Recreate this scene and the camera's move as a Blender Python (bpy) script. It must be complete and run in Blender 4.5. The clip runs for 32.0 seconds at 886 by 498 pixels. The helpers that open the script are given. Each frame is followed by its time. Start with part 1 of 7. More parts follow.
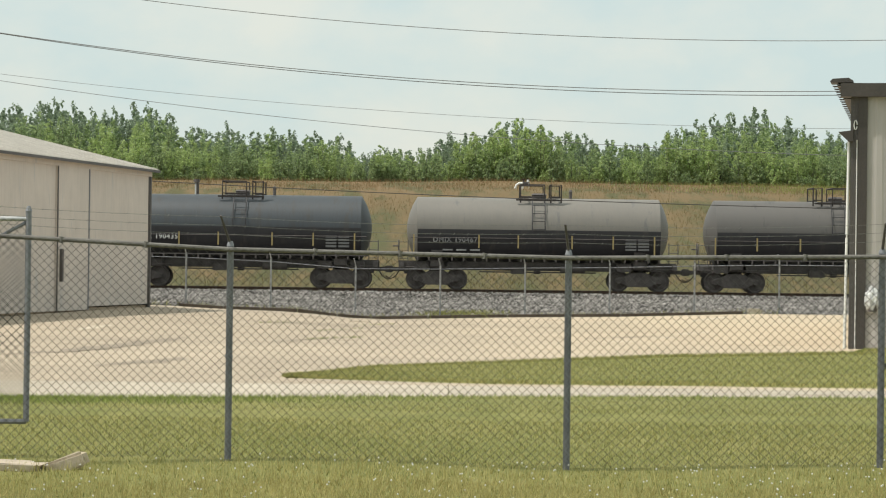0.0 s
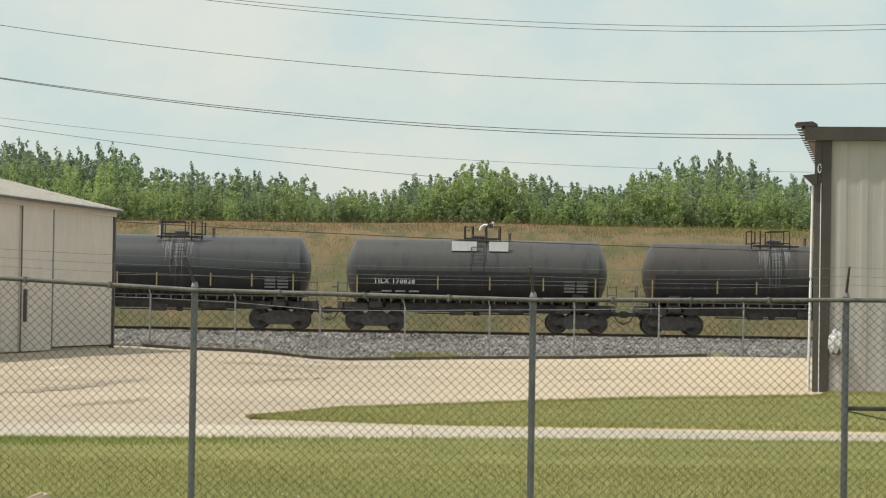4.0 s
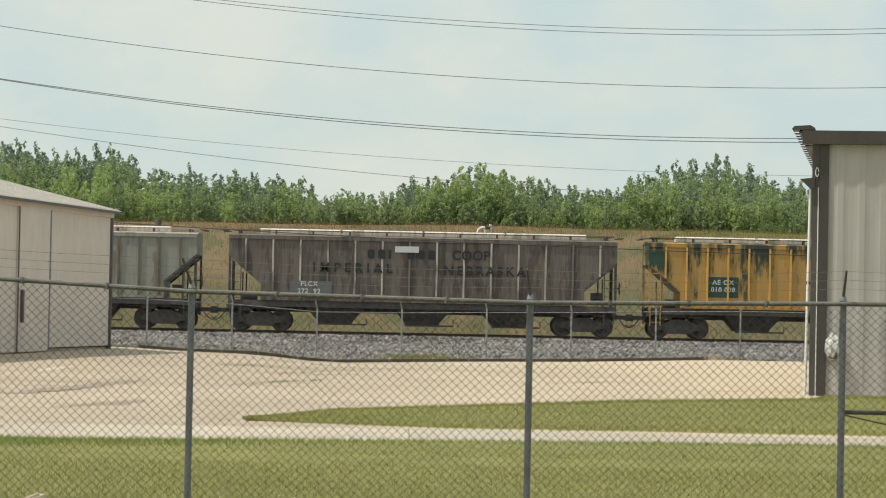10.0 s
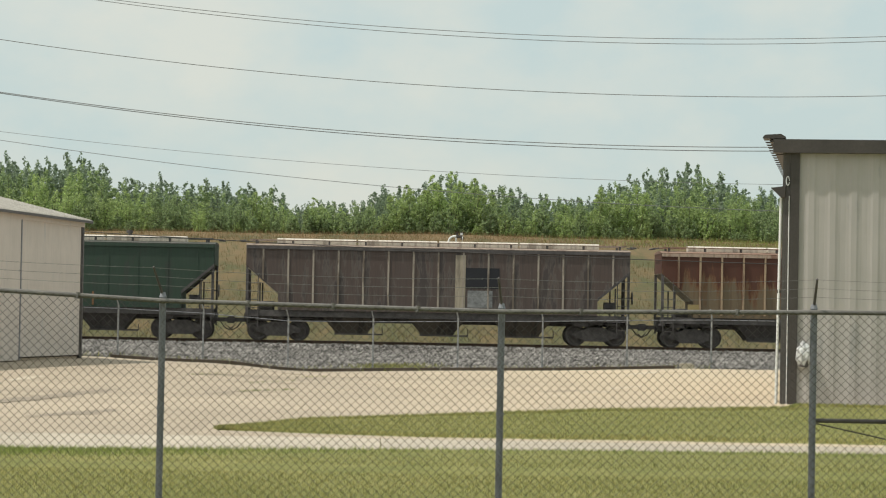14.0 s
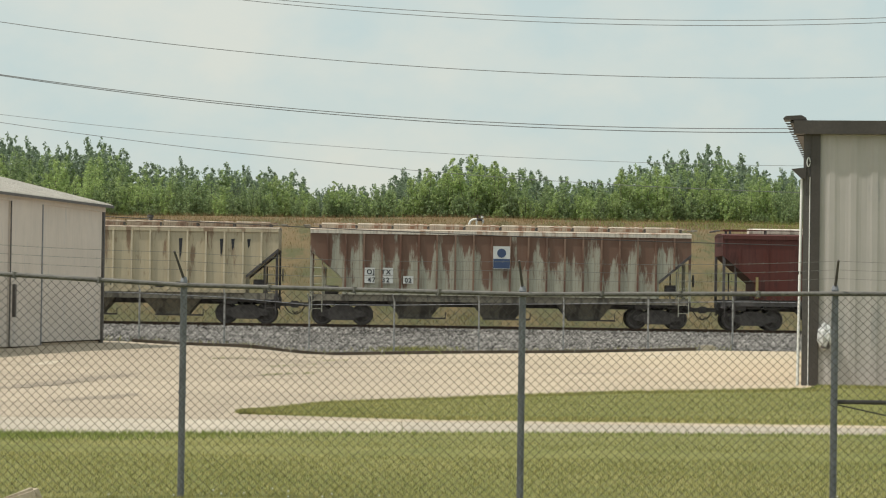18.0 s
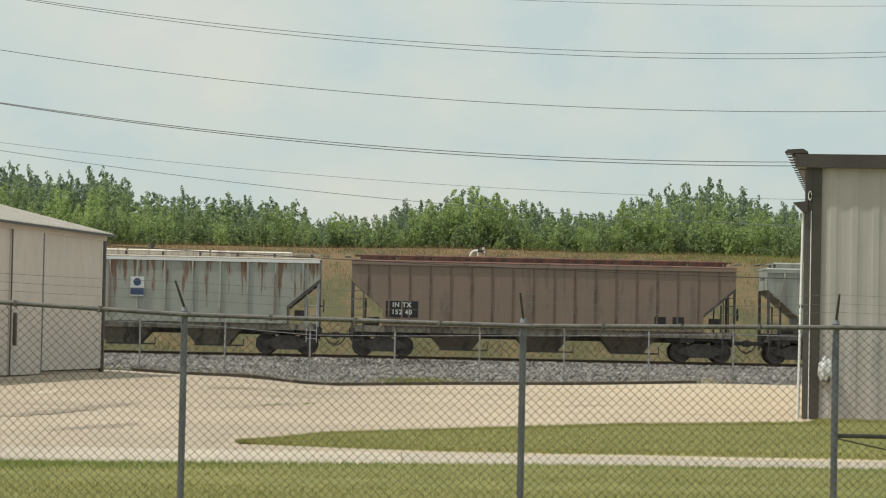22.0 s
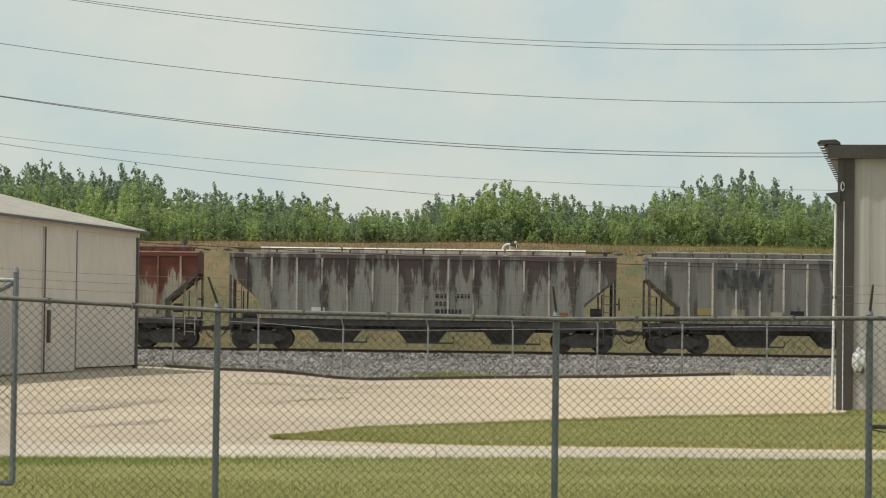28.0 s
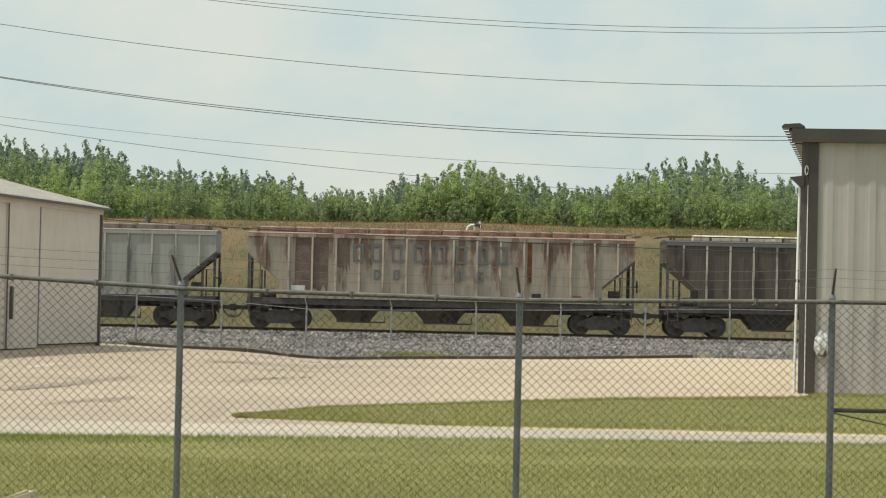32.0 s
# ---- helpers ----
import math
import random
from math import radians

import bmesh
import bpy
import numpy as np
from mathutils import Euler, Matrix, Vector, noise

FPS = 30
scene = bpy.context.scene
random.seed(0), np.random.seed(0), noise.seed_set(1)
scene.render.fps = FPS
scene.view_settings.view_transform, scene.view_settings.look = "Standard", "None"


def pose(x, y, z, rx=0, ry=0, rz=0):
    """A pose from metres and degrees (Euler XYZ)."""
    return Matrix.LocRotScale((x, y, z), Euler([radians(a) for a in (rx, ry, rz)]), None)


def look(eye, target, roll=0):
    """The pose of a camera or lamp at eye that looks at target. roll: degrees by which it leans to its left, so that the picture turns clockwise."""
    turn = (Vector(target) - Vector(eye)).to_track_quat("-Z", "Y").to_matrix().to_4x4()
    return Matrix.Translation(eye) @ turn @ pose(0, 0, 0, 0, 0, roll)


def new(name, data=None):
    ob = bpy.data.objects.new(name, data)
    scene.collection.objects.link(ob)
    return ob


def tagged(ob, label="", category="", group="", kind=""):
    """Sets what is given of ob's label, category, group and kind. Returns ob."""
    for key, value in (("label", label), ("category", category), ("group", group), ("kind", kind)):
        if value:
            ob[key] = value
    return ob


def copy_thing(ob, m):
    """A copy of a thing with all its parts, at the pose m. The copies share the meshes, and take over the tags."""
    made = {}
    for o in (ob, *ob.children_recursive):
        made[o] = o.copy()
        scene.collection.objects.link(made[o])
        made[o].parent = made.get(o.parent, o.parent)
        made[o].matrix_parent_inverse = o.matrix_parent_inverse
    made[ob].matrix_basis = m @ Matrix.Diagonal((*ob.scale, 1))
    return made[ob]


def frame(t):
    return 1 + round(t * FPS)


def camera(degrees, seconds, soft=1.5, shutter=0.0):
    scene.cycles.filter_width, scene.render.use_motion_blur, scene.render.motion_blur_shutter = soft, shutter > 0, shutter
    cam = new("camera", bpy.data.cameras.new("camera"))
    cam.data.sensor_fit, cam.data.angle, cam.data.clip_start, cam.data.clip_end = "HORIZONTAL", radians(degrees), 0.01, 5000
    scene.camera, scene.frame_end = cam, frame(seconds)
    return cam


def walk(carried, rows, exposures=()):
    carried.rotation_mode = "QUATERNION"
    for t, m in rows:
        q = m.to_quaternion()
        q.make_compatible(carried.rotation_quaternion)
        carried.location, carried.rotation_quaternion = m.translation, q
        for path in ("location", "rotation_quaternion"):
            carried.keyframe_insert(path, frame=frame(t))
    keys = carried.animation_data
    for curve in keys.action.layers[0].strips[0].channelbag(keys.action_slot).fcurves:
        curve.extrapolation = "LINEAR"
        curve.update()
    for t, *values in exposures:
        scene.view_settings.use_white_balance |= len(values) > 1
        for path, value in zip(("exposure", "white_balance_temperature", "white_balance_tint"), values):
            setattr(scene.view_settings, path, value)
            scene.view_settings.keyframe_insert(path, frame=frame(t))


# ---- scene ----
# ---- camera ----
EYE = (0.0, 0.0, 1.82)
cam = camera(19.35, 32.0, soft=1.12)
PATH = [
    (0, 90.311, -0.716, -0.004),
    (0.5, 90.386, -0.803, -0.068),
    (1, 90.508, -0.880, -0.218),
    (1.5, 90.684, -1.046, -0.318),
    (2, 90.965, -1.001, -0.419),
    (2.5, 91.191, -0.848, -0.533),
    (3, 91.254, -0.894, -0.660),
    (3.5, 91.297, -0.916, -0.720),
    (5.5, 90.854, -1.004, -0.974),
    (6, 90.795, -1.000, -0.981),
    (6.5, 90.667, -1.031, -1.069),
    (7, 90.633, -1.036, -1.126),
    (7.5, 90.599, -0.983, -1.205),
    (8, 90.535, -1.001, -1.144),
    (8.5, 90.692, -1.159, -1.140),
    (9, 90.903, -1.065, -1.031),
    (9.5, 91.123, -1.100, -0.937),
    (10, 91.292, -1.153, -0.850),
    (10.5, 91.424, -1.281, -0.970),
    (11, 91.505, -1.268, -1.138),
    (11.5, 91.538, -1.145, -1.277),
    (12, 91.640, -0.855, -1.354),
    (12.5, 91.607, -0.984, -1.372),
    (13, 91.599, -1.088, -1.387),
    (13.5, 91.566, -1.282, -1.414),
    (14, 91.501, -1.080, -1.481),
    (14.5, 91.348, -0.942, -1.432),
    (15, 91.225, -0.961, -1.330),
    (15.5, 91.093, -0.889, -1.193),
    (17.5, 91.058, -0.851, -1.040),
    (18, 91.120, -0.814, -1.020),
    (18.5, 91.174, -0.658, -1.066),
    (19, 91.153, -0.782, -1.251),
    (19.2, 91.186, -0.850, -1.369),
    (19.3, 91.281, -0.880, -1.418),
    (19.4, 91.400, -0.910, -1.503),
    (19.5, 91.462, -0.942, -1.553),
    (19.6, 91.721, -0.980, -1.698),
    (19.7, 92.310, -1.050, -1.845),
    (19.8, 92.376, -1.090, -1.885),
    (19.9, 92.440, -1.110, -1.935),
    (20, 92.352, -1.124, -1.918),
    (20.1, 92.102, -1.090, -1.881),
    (20.2, 91.912, -1.050, -1.784),
    (20.3, 91.757, -1.010, -1.662),
    (20.4, 91.721, -0.980, -1.600),
    (20.5, 91.694, -0.954, -1.490),
    (21, 91.536, -0.964, -1.177),
    (21.5, 91.633, -1.003, -1.008),
    (22, 91.807, -1.189, -1.005),
    (22.5, 91.876, -1.206, -1.235),
    (23, 91.832, -1.032, -1.351),
    (23.5, 91.829, -0.894, -1.377),
    (24, 92.048, -0.910, -1.401),
    (24.5, 92.338, -0.929, -1.463),
    (25, 92.450, -0.842, -1.340),
    (25.5, 92.406, -0.664, -1.069),
    (27.5, 91.917, -0.686, -0.366),
    (28, 91.664, -0.731, -0.277),
    (28.5, 91.408, -0.755, -0.257),
    (29, 91.193, -0.772, -0.509),
    (29.5, 91.068, -0.789, -0.758),
    (30, 91.099, -1.016, -0.938),
    (30.5, 91.205, -0.994, -1.039),
    (31, 91.269, -1.198, -1.100),
    (31.5, 91.130, -1.198, -1.048),
    (32, 91.239, -1.246, -1.083),
]
walk(cam, [(t, pose(*EYE, rx, ry, rz)) for t, rx, ry, rz in PATH],
     exposures=[(0.0, 0.10), (0.8, 0.02), (3.0, 0.03), (7.0, 0.01), (8.0, -0.03), (10.0, 0.01), (12.0, -0.03), (13.0, -0.05), (19.0, -0.06), (20.0, -0.10), (22.0, -0.12), (25.0, -0.20), (28.0, -0.13), (29.0, -0.06), (32.0, -0.02)])

# ---- light ----
SUN_FROM = Vector((-0.46, -0.12, 0.88)).normalized()
world = bpy.data.worlds.new("sky")
scene.world = world
world.use_nodes = True
wn, wl = world.node_tree.nodes, world.node_tree.links
wn.clear()
w_out = wn.new("ShaderNodeOutputWorld")
w_bg = wn.new("ShaderNodeBackground")
w_sky = wn.new("ShaderNodeTexSky")
w_sky.sky_type = "NISHITA"
w_sky.sun_disc = False
w_sky.sun_elevation = math.asin(SUN_FROM.z)
w_sky.sun_rotation = math.atan2(SUN_FROM.x, SUN_FROM.y)
w_sky.air_density, w_sky.dust_density, w_sky.ozone_density = 1.0, 2.5, 1.0
w_co = wn.new("ShaderNodeTexCoord")
w_map = wn.new("ShaderNodeMapping")
w_map.inputs["Scale"].default_value = (9.0, 9.0, 15.0)
w_noise = wn.new("ShaderNodeTexNoise")
w_noise.inputs["Scale"].default_value = 1.3
w_noise.inputs["Detail"].default_value = 6.0
w_noise.inputs["Roughness"].default_value = 0.55
w_ramp = wn.new("ShaderNodeValToRGB")
w_ramp.color_ramp.elements[0].position, w_ramp.color_ramp.elements[1].position = 0.38, 0.64
w_cloud = wn.new("ShaderNodeMix")
w_cloud.data_type = "RGBA"
w_cloud.inputs[6].default_value = (6.25, 7.45, 7.3, 1)
w_cloud.inputs[7].default_value = (7.8, 8.1, 7.3, 1)
w_mix = wn.new("ShaderNodeMix")
w_mix.data_type = "RGBA"
w_mix.inputs[0].default_value = 0.86
wl.new(w_co.outputs["Generated"], w_map.inputs["Vector"])
wl.new(w_map.outputs["Vector"], w_noise.inputs["Vector"])
wl.new(w_noise.outputs["Fac"], w_ramp.inputs["Fac"])
wl.new(w_ramp.outputs["Color"], w_cloud.inputs[0])
wl.new(w_cloud.outputs[2], w_mix.inputs[7])
wl.new(w_sky.outputs["Color"], w_mix.inputs[6])
wl.new(w_mix.outputs[2], w_bg.inputs["Color"])
w_bg.inputs["Strength"].default_value = 0.10
wl.new(w_bg.outputs["Background"], w_out.inputs["Surface"])
sun_data = bpy.data.lights.new("sun", "SUN")
sun_data.energy, sun_data.angle, sun_data.color = 3.1, radians(1.5), (1.0, 0.95, 0.86)
sun = new("sun", sun_data)
sun.matrix_world = look(SUN_FROM * 100, (0, 0, 0))


# ---- materials ----
def nodes_of(name):
    m = bpy.data.materials.new(name)
    m.use_nodes = True
    n, l = m.node_tree.nodes, m.node_tree.links
    return m, n, l, n["Principled BSDF"]


def col(c):
    return (c[0], c[1], c[2], 1.0)


def noise_node(n, l, vec, scale, detail=4.0, rough=0.55, stretch=None):
    t = n.new("ShaderNodeTexNoise")
    t.inputs["Scale"].default_value, t.inputs["Detail"].default_value, t.inputs["Roughness"].default_value = scale, detail, rough
    if stretch:
        mp = n.new("ShaderNodeMapping")
        mp.inputs["Scale"].default_value = stretch
        l.new(vec, mp.inputs["Vector"])
        vec = mp.outputs["Vector"]
    l.new(vec, t.inputs["Vector"])
    return t.outputs["Fac"]


def ramp_node(n, l, fac, stops):
    r = n.new("ShaderNodeValToRGB")
    e = r.color_ramp.elements
    while len(e) < len(stops):
        e.new(0.5)
    for el, (p, c) in zip(e, stops):
        el.position, el.color = p, (c, c, c, 1) if isinstance(c, float) else col(c)
    l.new(fac, r.inputs["Fac"])
    return r.outputs["Color"]


def mix_node(n, l, fac, a, b, mode="MIX"):
    m = n.new("ShaderNodeMix")
    m.data_type, m.blend_type = "RGBA", mode
    for sock, v in ((m.inputs[0], fac), (m.inputs[6], a), (m.inputs[7], b)):
        if isinstance(v, (int, float)):
            sock.default_value = v
        elif isinstance(v, tuple):
            sock.default_value = col(v)
        else:
            l.new(v, sock)
    return m.outputs[2]


def bump(n, l, bsdf, height, strength, dist=0.02):
    b = n.new("ShaderNodeBump")
    b.inputs["Strength"].default_value, b.inputs["Distance"].default_value = strength, dist
    l.new(height, b.inputs["Height"])
    l.new(b.outputs["Normal"], bsdf.inputs["Normal"])


def where(n, world_space=True):
    return n.new("ShaderNodeNewGeometry").outputs["Position"] if world_space else n.new("ShaderNodeTexCoord").outputs["Object"]


def mottled(name, dark, light, scale=2.0, fine=30.0, rough=0.8, metal=0.0, bump_by=0.2, world_space=False, islands=0.0):
    """Two-scale mottling between two tones."""
    m, n, l, b = nodes_of(name)
    v = where(n, world_space)
    big, small = noise_node(n, l, v, scale), noise_node(n, l, v, fine, 3.0)
    c = ramp_node(n, l, big, [(0.3, dark), (0.7, light)])
    c = mix_node(n, l, 0.35, c, ramp_node(n, l, small, [(0.3, 0.35), (0.7, 0.75)]), "OVERLAY")
    if islands:
        r = n.new("ShaderNodeNewGeometry").outputs["Random Per Island"]
        c = mix_node(n, l, islands, c, ramp_node(n, l, r, [(0.0, 0.15), (1.0, 0.95)]), "OVERLAY")
    l.new(c, b.inputs["Base Color"])
    b.inputs["Roughness"].default_value, b.inputs["Metallic"].default_value = rough, metal
    if bump_by:
        bump(n, l, b, small, bump_by)
    return m


def weathered(name, paint, stain, amount=0.5, second=None, second_at=0.6, grime=(0.05, 0.045, 0.04), rough=0.75, streak=1.0, top=0.0, panels=0.0):
    """Railcar paint: patchy paint, vertical run-down stains, dust and small chips."""
    m, n, l, b = nodes_of(name)
    v = where(n, False)
    patch = noise_node(n, l, v, 0.9, 5.0, 0.6)
    run = noise_node(n, l, v, 1.0, 6.0, 0.65, (2.0 * streak, 1.0, 0.40))
    run_fine = noise_node(n, l, v, 1.0, 4.0, 0.6, (11.0 * streak, 4.0, 0.7))
    chip = noise_node(n, l, v, 14.0, 5.0, 0.7)
    if top:
        # runs that begin under the roof and thin out downwards
        sep = n.new("ShaderNodeSeparateXYZ")
        l.new(v, sep.inputs["Vector"])
        rng = n.new("ShaderNodeMapRange")
        rng.clamp = False
        rng.inputs["From Min"].default_value, rng.inputs["From Max"].default_value = 2.7, 3.9
        rng.inputs["To Max"].default_value = top
        l.new(sep.outputs["Z"], rng.inputs["Value"])
        add = n.new("ShaderNodeMath")
        l.new(run, add.inputs[0])
        l.new(rng.outputs["Result"], add.inputs[1])
        run = add.outputs["Value"]
    if panels:
        # each sheet between two ribs weathers from its edge
        sep2 = n.new("ShaderNodeSeparateXYZ")
        l.new(v, sep2.inputs["Vector"])
        turn = n.new("ShaderNodeMath")
        turn.operation = "MULTIPLY"
        turn.inputs[1].default_value = 2 * math.pi / panels
        l.new(sep2.outputs["X"], turn.inputs[0])
        wave = n.new("ShaderNodeMath")
        wave.operation = "SINE"
        l.new(turn.outputs["Value"], wave.inputs[0])
        scale = n.new("ShaderNodeMath")
        scale.operation = "MULTIPLY_ADD"
        scale.inputs[1].default_value = 0.05
        l.new(wave.outputs["Value"], scale.inputs[0])
        l.new(run, scale.inputs[2])
        run = scale.outputs["Value"]
    paint = (paint[0] * 1.12, paint[1] * 1.05, paint[2] * 0.96)
    c = mix_node(n, l, ramp_node(n, l, patch, [(0.35, 0.0), (0.65, 0.45)]), paint, tuple(x * 0.72 + 0.03 for x in paint))
    if second:
        c = mix_node(n, l, ramp_node(n, l, run, [(second_at - 0.06, 0.0), (second_at + 0.06, 0.9)]), c, second)
    mask = ramp_node(n, l, run, [(0.61 - amount * 0.24, 0.0), (0.68 - amount * 0.23, 0.9)])
    c = mix_node(n, l, mask, c, stain)
    mask2 = ramp_node(n, l, run_fine, [(0.48, 0.0), (0.66, 0.6 * amount + 0.15)])
    c = mix_node(n, l, mask2, c, grime)
    c = mix_node(n, l, ramp_node(n, l, chip, [(0.60, 0.0), (0.68, 0.8 * amount)]), c, stain)
    l.new(c, b.inputs["Base Color"])
    b.inputs["Roughness"].default_value = rough
    bump(n, l, b, chip, 0.12, 0.01)
    return m


def plain(name, c, rough=0.6, metal=0.0):
    return mottled(name, tuple(x * 0.85 for x in c), c, 3.0, 40.0, rough, metal, 0.05)


M_BARB = plain("grey barbed wire", (0.22, 0.22, 0.21), 0.6, 0.2)
M_STEEL = mottled("galvanised steel", (0.175, 0.18, 0.20), (0.265, 0.27, 0.292), 6.0, 60.0, 0.65, 0.15, 0.05)
M_RAIL_TUBE = mottled("dull brownish rail tube", (0.12, 0.113, 0.104), (0.20, 0.188, 0.172), 5.0, 40.0, 0.75, 0.1, 0.05)
M_WIRE = mottled("weathered wire", (0.045, 0.042, 0.038), (0.085, 0.079, 0.07), 4.0, 30.0, 0.6, 0.3, 0.0)
M_PALE_STEEL = mottled("pale galvanised steel", (0.36, 0.37, 0.38), (0.5, 0.5, 0.5), 4.0, 40.0, 0.6, 0.2, 0.05)
M_FAR_POST = mottled("weathered grey post steel", (0.22, 0.225, 0.23), (0.34, 0.34, 0.34), 4.0, 40.0, 0.7, 0.1, 0.05)
M_DARK_STEEL = mottled("dark grimy steel", (0.068, 0.060, 0.060), (0.135, 0.12, 0.115), 3.0, 25.0, 0.8, 0.1, 0.2)
M_TRUCK = mottled("brown grimy cast steel", (0.072, 0.062, 0.061), (0.14, 0.122, 0.115), 4.0, 25.0, 0.85, 0.1, 0.3)
M_RAIL = mottled("rusty rail steel", (0.06, 0.035, 0.025), (0.11, 0.07, 0.05), 3.0, 40.0, 0.6, 0.4, 0.1)
M_TIE = mottled("creosoted timber", (0.03, 0.022, 0.018), (0.07, 0.055, 0.045), 2.0, 20.0, 0.9, 0.0, 0.3)
M_CABLE = plain("weathered grey cable", (0.23, 0.23, 0.23), 0.6)
M_TRIM = mottled("dark brown trim metal", (0.045, 0.038, 0.034), (0.065, 0.055, 0.05), 1.5, 20.0, 0.5, 0.0, 0.05)
M_SHED_TRIM = mottled("grey brown trim metal", (0.065, 0.058, 0.055), (0.095, 0.085, 0.08), 1.5, 20.0, 0.5, 0.0, 0.05)
M_SHED = weathered("pinkish beige sheet metal", (0.565, 0.54, 0.535), (0.50, 0.475, 0.46), 0.05, None, 0.6, (0.35, 0.32, 0.29), 0.6)
M_SHED_ROOF = mottled("light grey metal roofing", (0.46, 0.43, 0.39), (0.58, 0.54, 0.485), 1.2, 12.0, 0.55, 0.0, 0.1)
M_WALL = weathered("light grey ribbed sheet metal", (0.385, 0.385, 0.40), (0.34, 0.33, 0.32), 0.12, None, 0.6, (0.32, 0.30, 0.27), 0.55)
M_WHITE = mottled("white gutter paint", (0.72, 0.72, 0.7), (0.82, 0.82, 0.8), 3.0, 30.0, 0.5, 0.0, 0.05)
# The bag's grey blotches stand in for shade in its folds.
M_BAG = mottled("crumpled white plastic", (0.30, 0.30, 0.31), (0.85, 0.85, 0.84), 9.0, 26.0, 0.3, 0.0, 0.9)
M_BARK = mottled("grey brown bark", (0.06, 0.05, 0.04), (0.14, 0.12, 0.095), 3.0, 20.0, 0.95, 0.0, 0.4)
M_STONE = mottled("grey ballast stone", (0.10, 0.092, 0.085), (0.27, 0.25, 0.23), 0.8, 18.0, 0.95, 0.0, 0.3, True, 0.95)
M_BALLAST = mottled("ballast fines", (0.075, 0.068, 0.06), (0.15, 0.138, 0.125), 1.2, 9.0, 0.95, 0.0, 0.6, True)
M_TAR = mottled("worn tar and silt stain", (0.25, 0.205, 0.155), (0.33, 0.27, 0.205), 1.2, 14.0, 0.95, 0.0, 0.1, True)
M_TIMBER = mottled("weathered brown timber edging", (0.06, 0.045, 0.035), (0.13, 0.10, 0.08), 1.5, 15.0, 0.9, 0.0, 0.3)
M_BLOCK = mottled("broken concrete", (0.40, 0.33, 0.25), (0.55, 0.46, 0.36), 5.0, 40.0, 0.95, 0.0, 0.4)


def leaf_material(name, dark, light, rough=0.75, thin=False):
    m, n, l, b = nodes_of(name)
    r = n.new("ShaderNodeNewGeometry").outputs["Random Per Island"]
    o = n.new("ShaderNodeObjectInfo").outputs["Random"]
    c = ramp_node(n, l, r, [(0.0, dark), (1.0, light)])
    c = mix_node(n, l, 0.25, c, ramp_node(n, l, o, [(0.0, 0.35), (1.0, 0.72)]), "OVERLAY")
    l.new(c, b.inputs["Base Color"])
    b.inputs["Roughness"].default_value = rough
    t = n.new("ShaderNodeBsdfTranslucent")
    l.new(c, t.inputs["Color"])
    if thin:
        # thin leaves pass as much light as they throw back
        mx = n.new("ShaderNodeAddShader")
        l.new(b.outputs["BSDF"], mx.inputs[0])
        l.new(t.outputs["BSDF"], mx.inputs[1])
    else:
        mx = n.new("ShaderNodeMixShader")
        mx.inputs["Fac"].default_value = 0.5
        l.new(b.outputs["BSDF"], mx.inputs[1])
        l.new(t.outputs["BSDF"], mx.inputs[2])
    l.new(mx.outputs["Shader"], n["Material Output"].inputs["Surface"])
    return m


M_LEAF = leaf_material("mid green leaves", (0.092, 0.128, 0.062), (0.222, 0.27, 0.127), 0.75, True)
# Back rows: distance haze is mixed into the leaf colour as a greyer blue.
M_LEAF_HAZE = leaf_material("darker blue green leaves", (0.08, 0.108, 0.073), (0.165, 0.205, 0.13), 0.75, True)
M_LEAF_PALE = leaf_material("yellow green leaves", (0.118, 0.16, 0.064), (0.268, 0.32, 0.128), 0.75, True)
M_BLADE = leaf_material("mown lawn blades", (0.155, 0.165, 0.05), (0.46, 0.44, 0.165))
M_VERGE = leaf_material("lush verge blades", (0.16, 0.21, 0.045), (0.37, 0.43, 0.12))
M_BLADE_DRY = leaf_material("sunburnt lawn blades", (0.31, 0.27, 0.095), (0.60, 0.52, 0.23))
M_TALL = leaf_material("dry golden grass stalks", (0.145, 0.104, 0.044), (0.215, 0.155, 0.066))
M_TALL_RED = leaf_material("reddish brown seeding grass stalks", (0.26, 0.175, 0.088), (0.33, 0.225, 0.115))
M_TALL_GREEN = leaf_material("olive grass stalks", (0.12, 0.110, 0.038), (0.185, 0.162, 0.057))


def ground_material():
    m, n, l, b = nodes_of("lawn and meadow turf")
    v = where(n)
    big, mid, fine = noise_node(n, l, v, 0.22), noise_node(n, l, v, 1.4), noise_node(n, l, v, 16.0, 5.0, 0.7)
    c = ramp_node(n, l, big, [(0.3, (0.18, 0.19, 0.048)), (0.7, (0.30, 0.275, 0.095))])
    c = mix_node(n, l, ramp_node(n, l, mid, [(0.35, 0.0), (0.75, 0.7)]), c, (0.15, 0.165, 0.04))
    c = mix_node(n, l, 0.6, c, ramp_node(n, l, fine, [(0.3, 0.25), (0.7, 0.8)]), "OVERLAY")
    l.new(c, b.inputs["Base Color"])
    b.inputs["Roughness"].default_value = 1.0
    bump(n, l, b, fine, 0.8, 0.05)
    return m


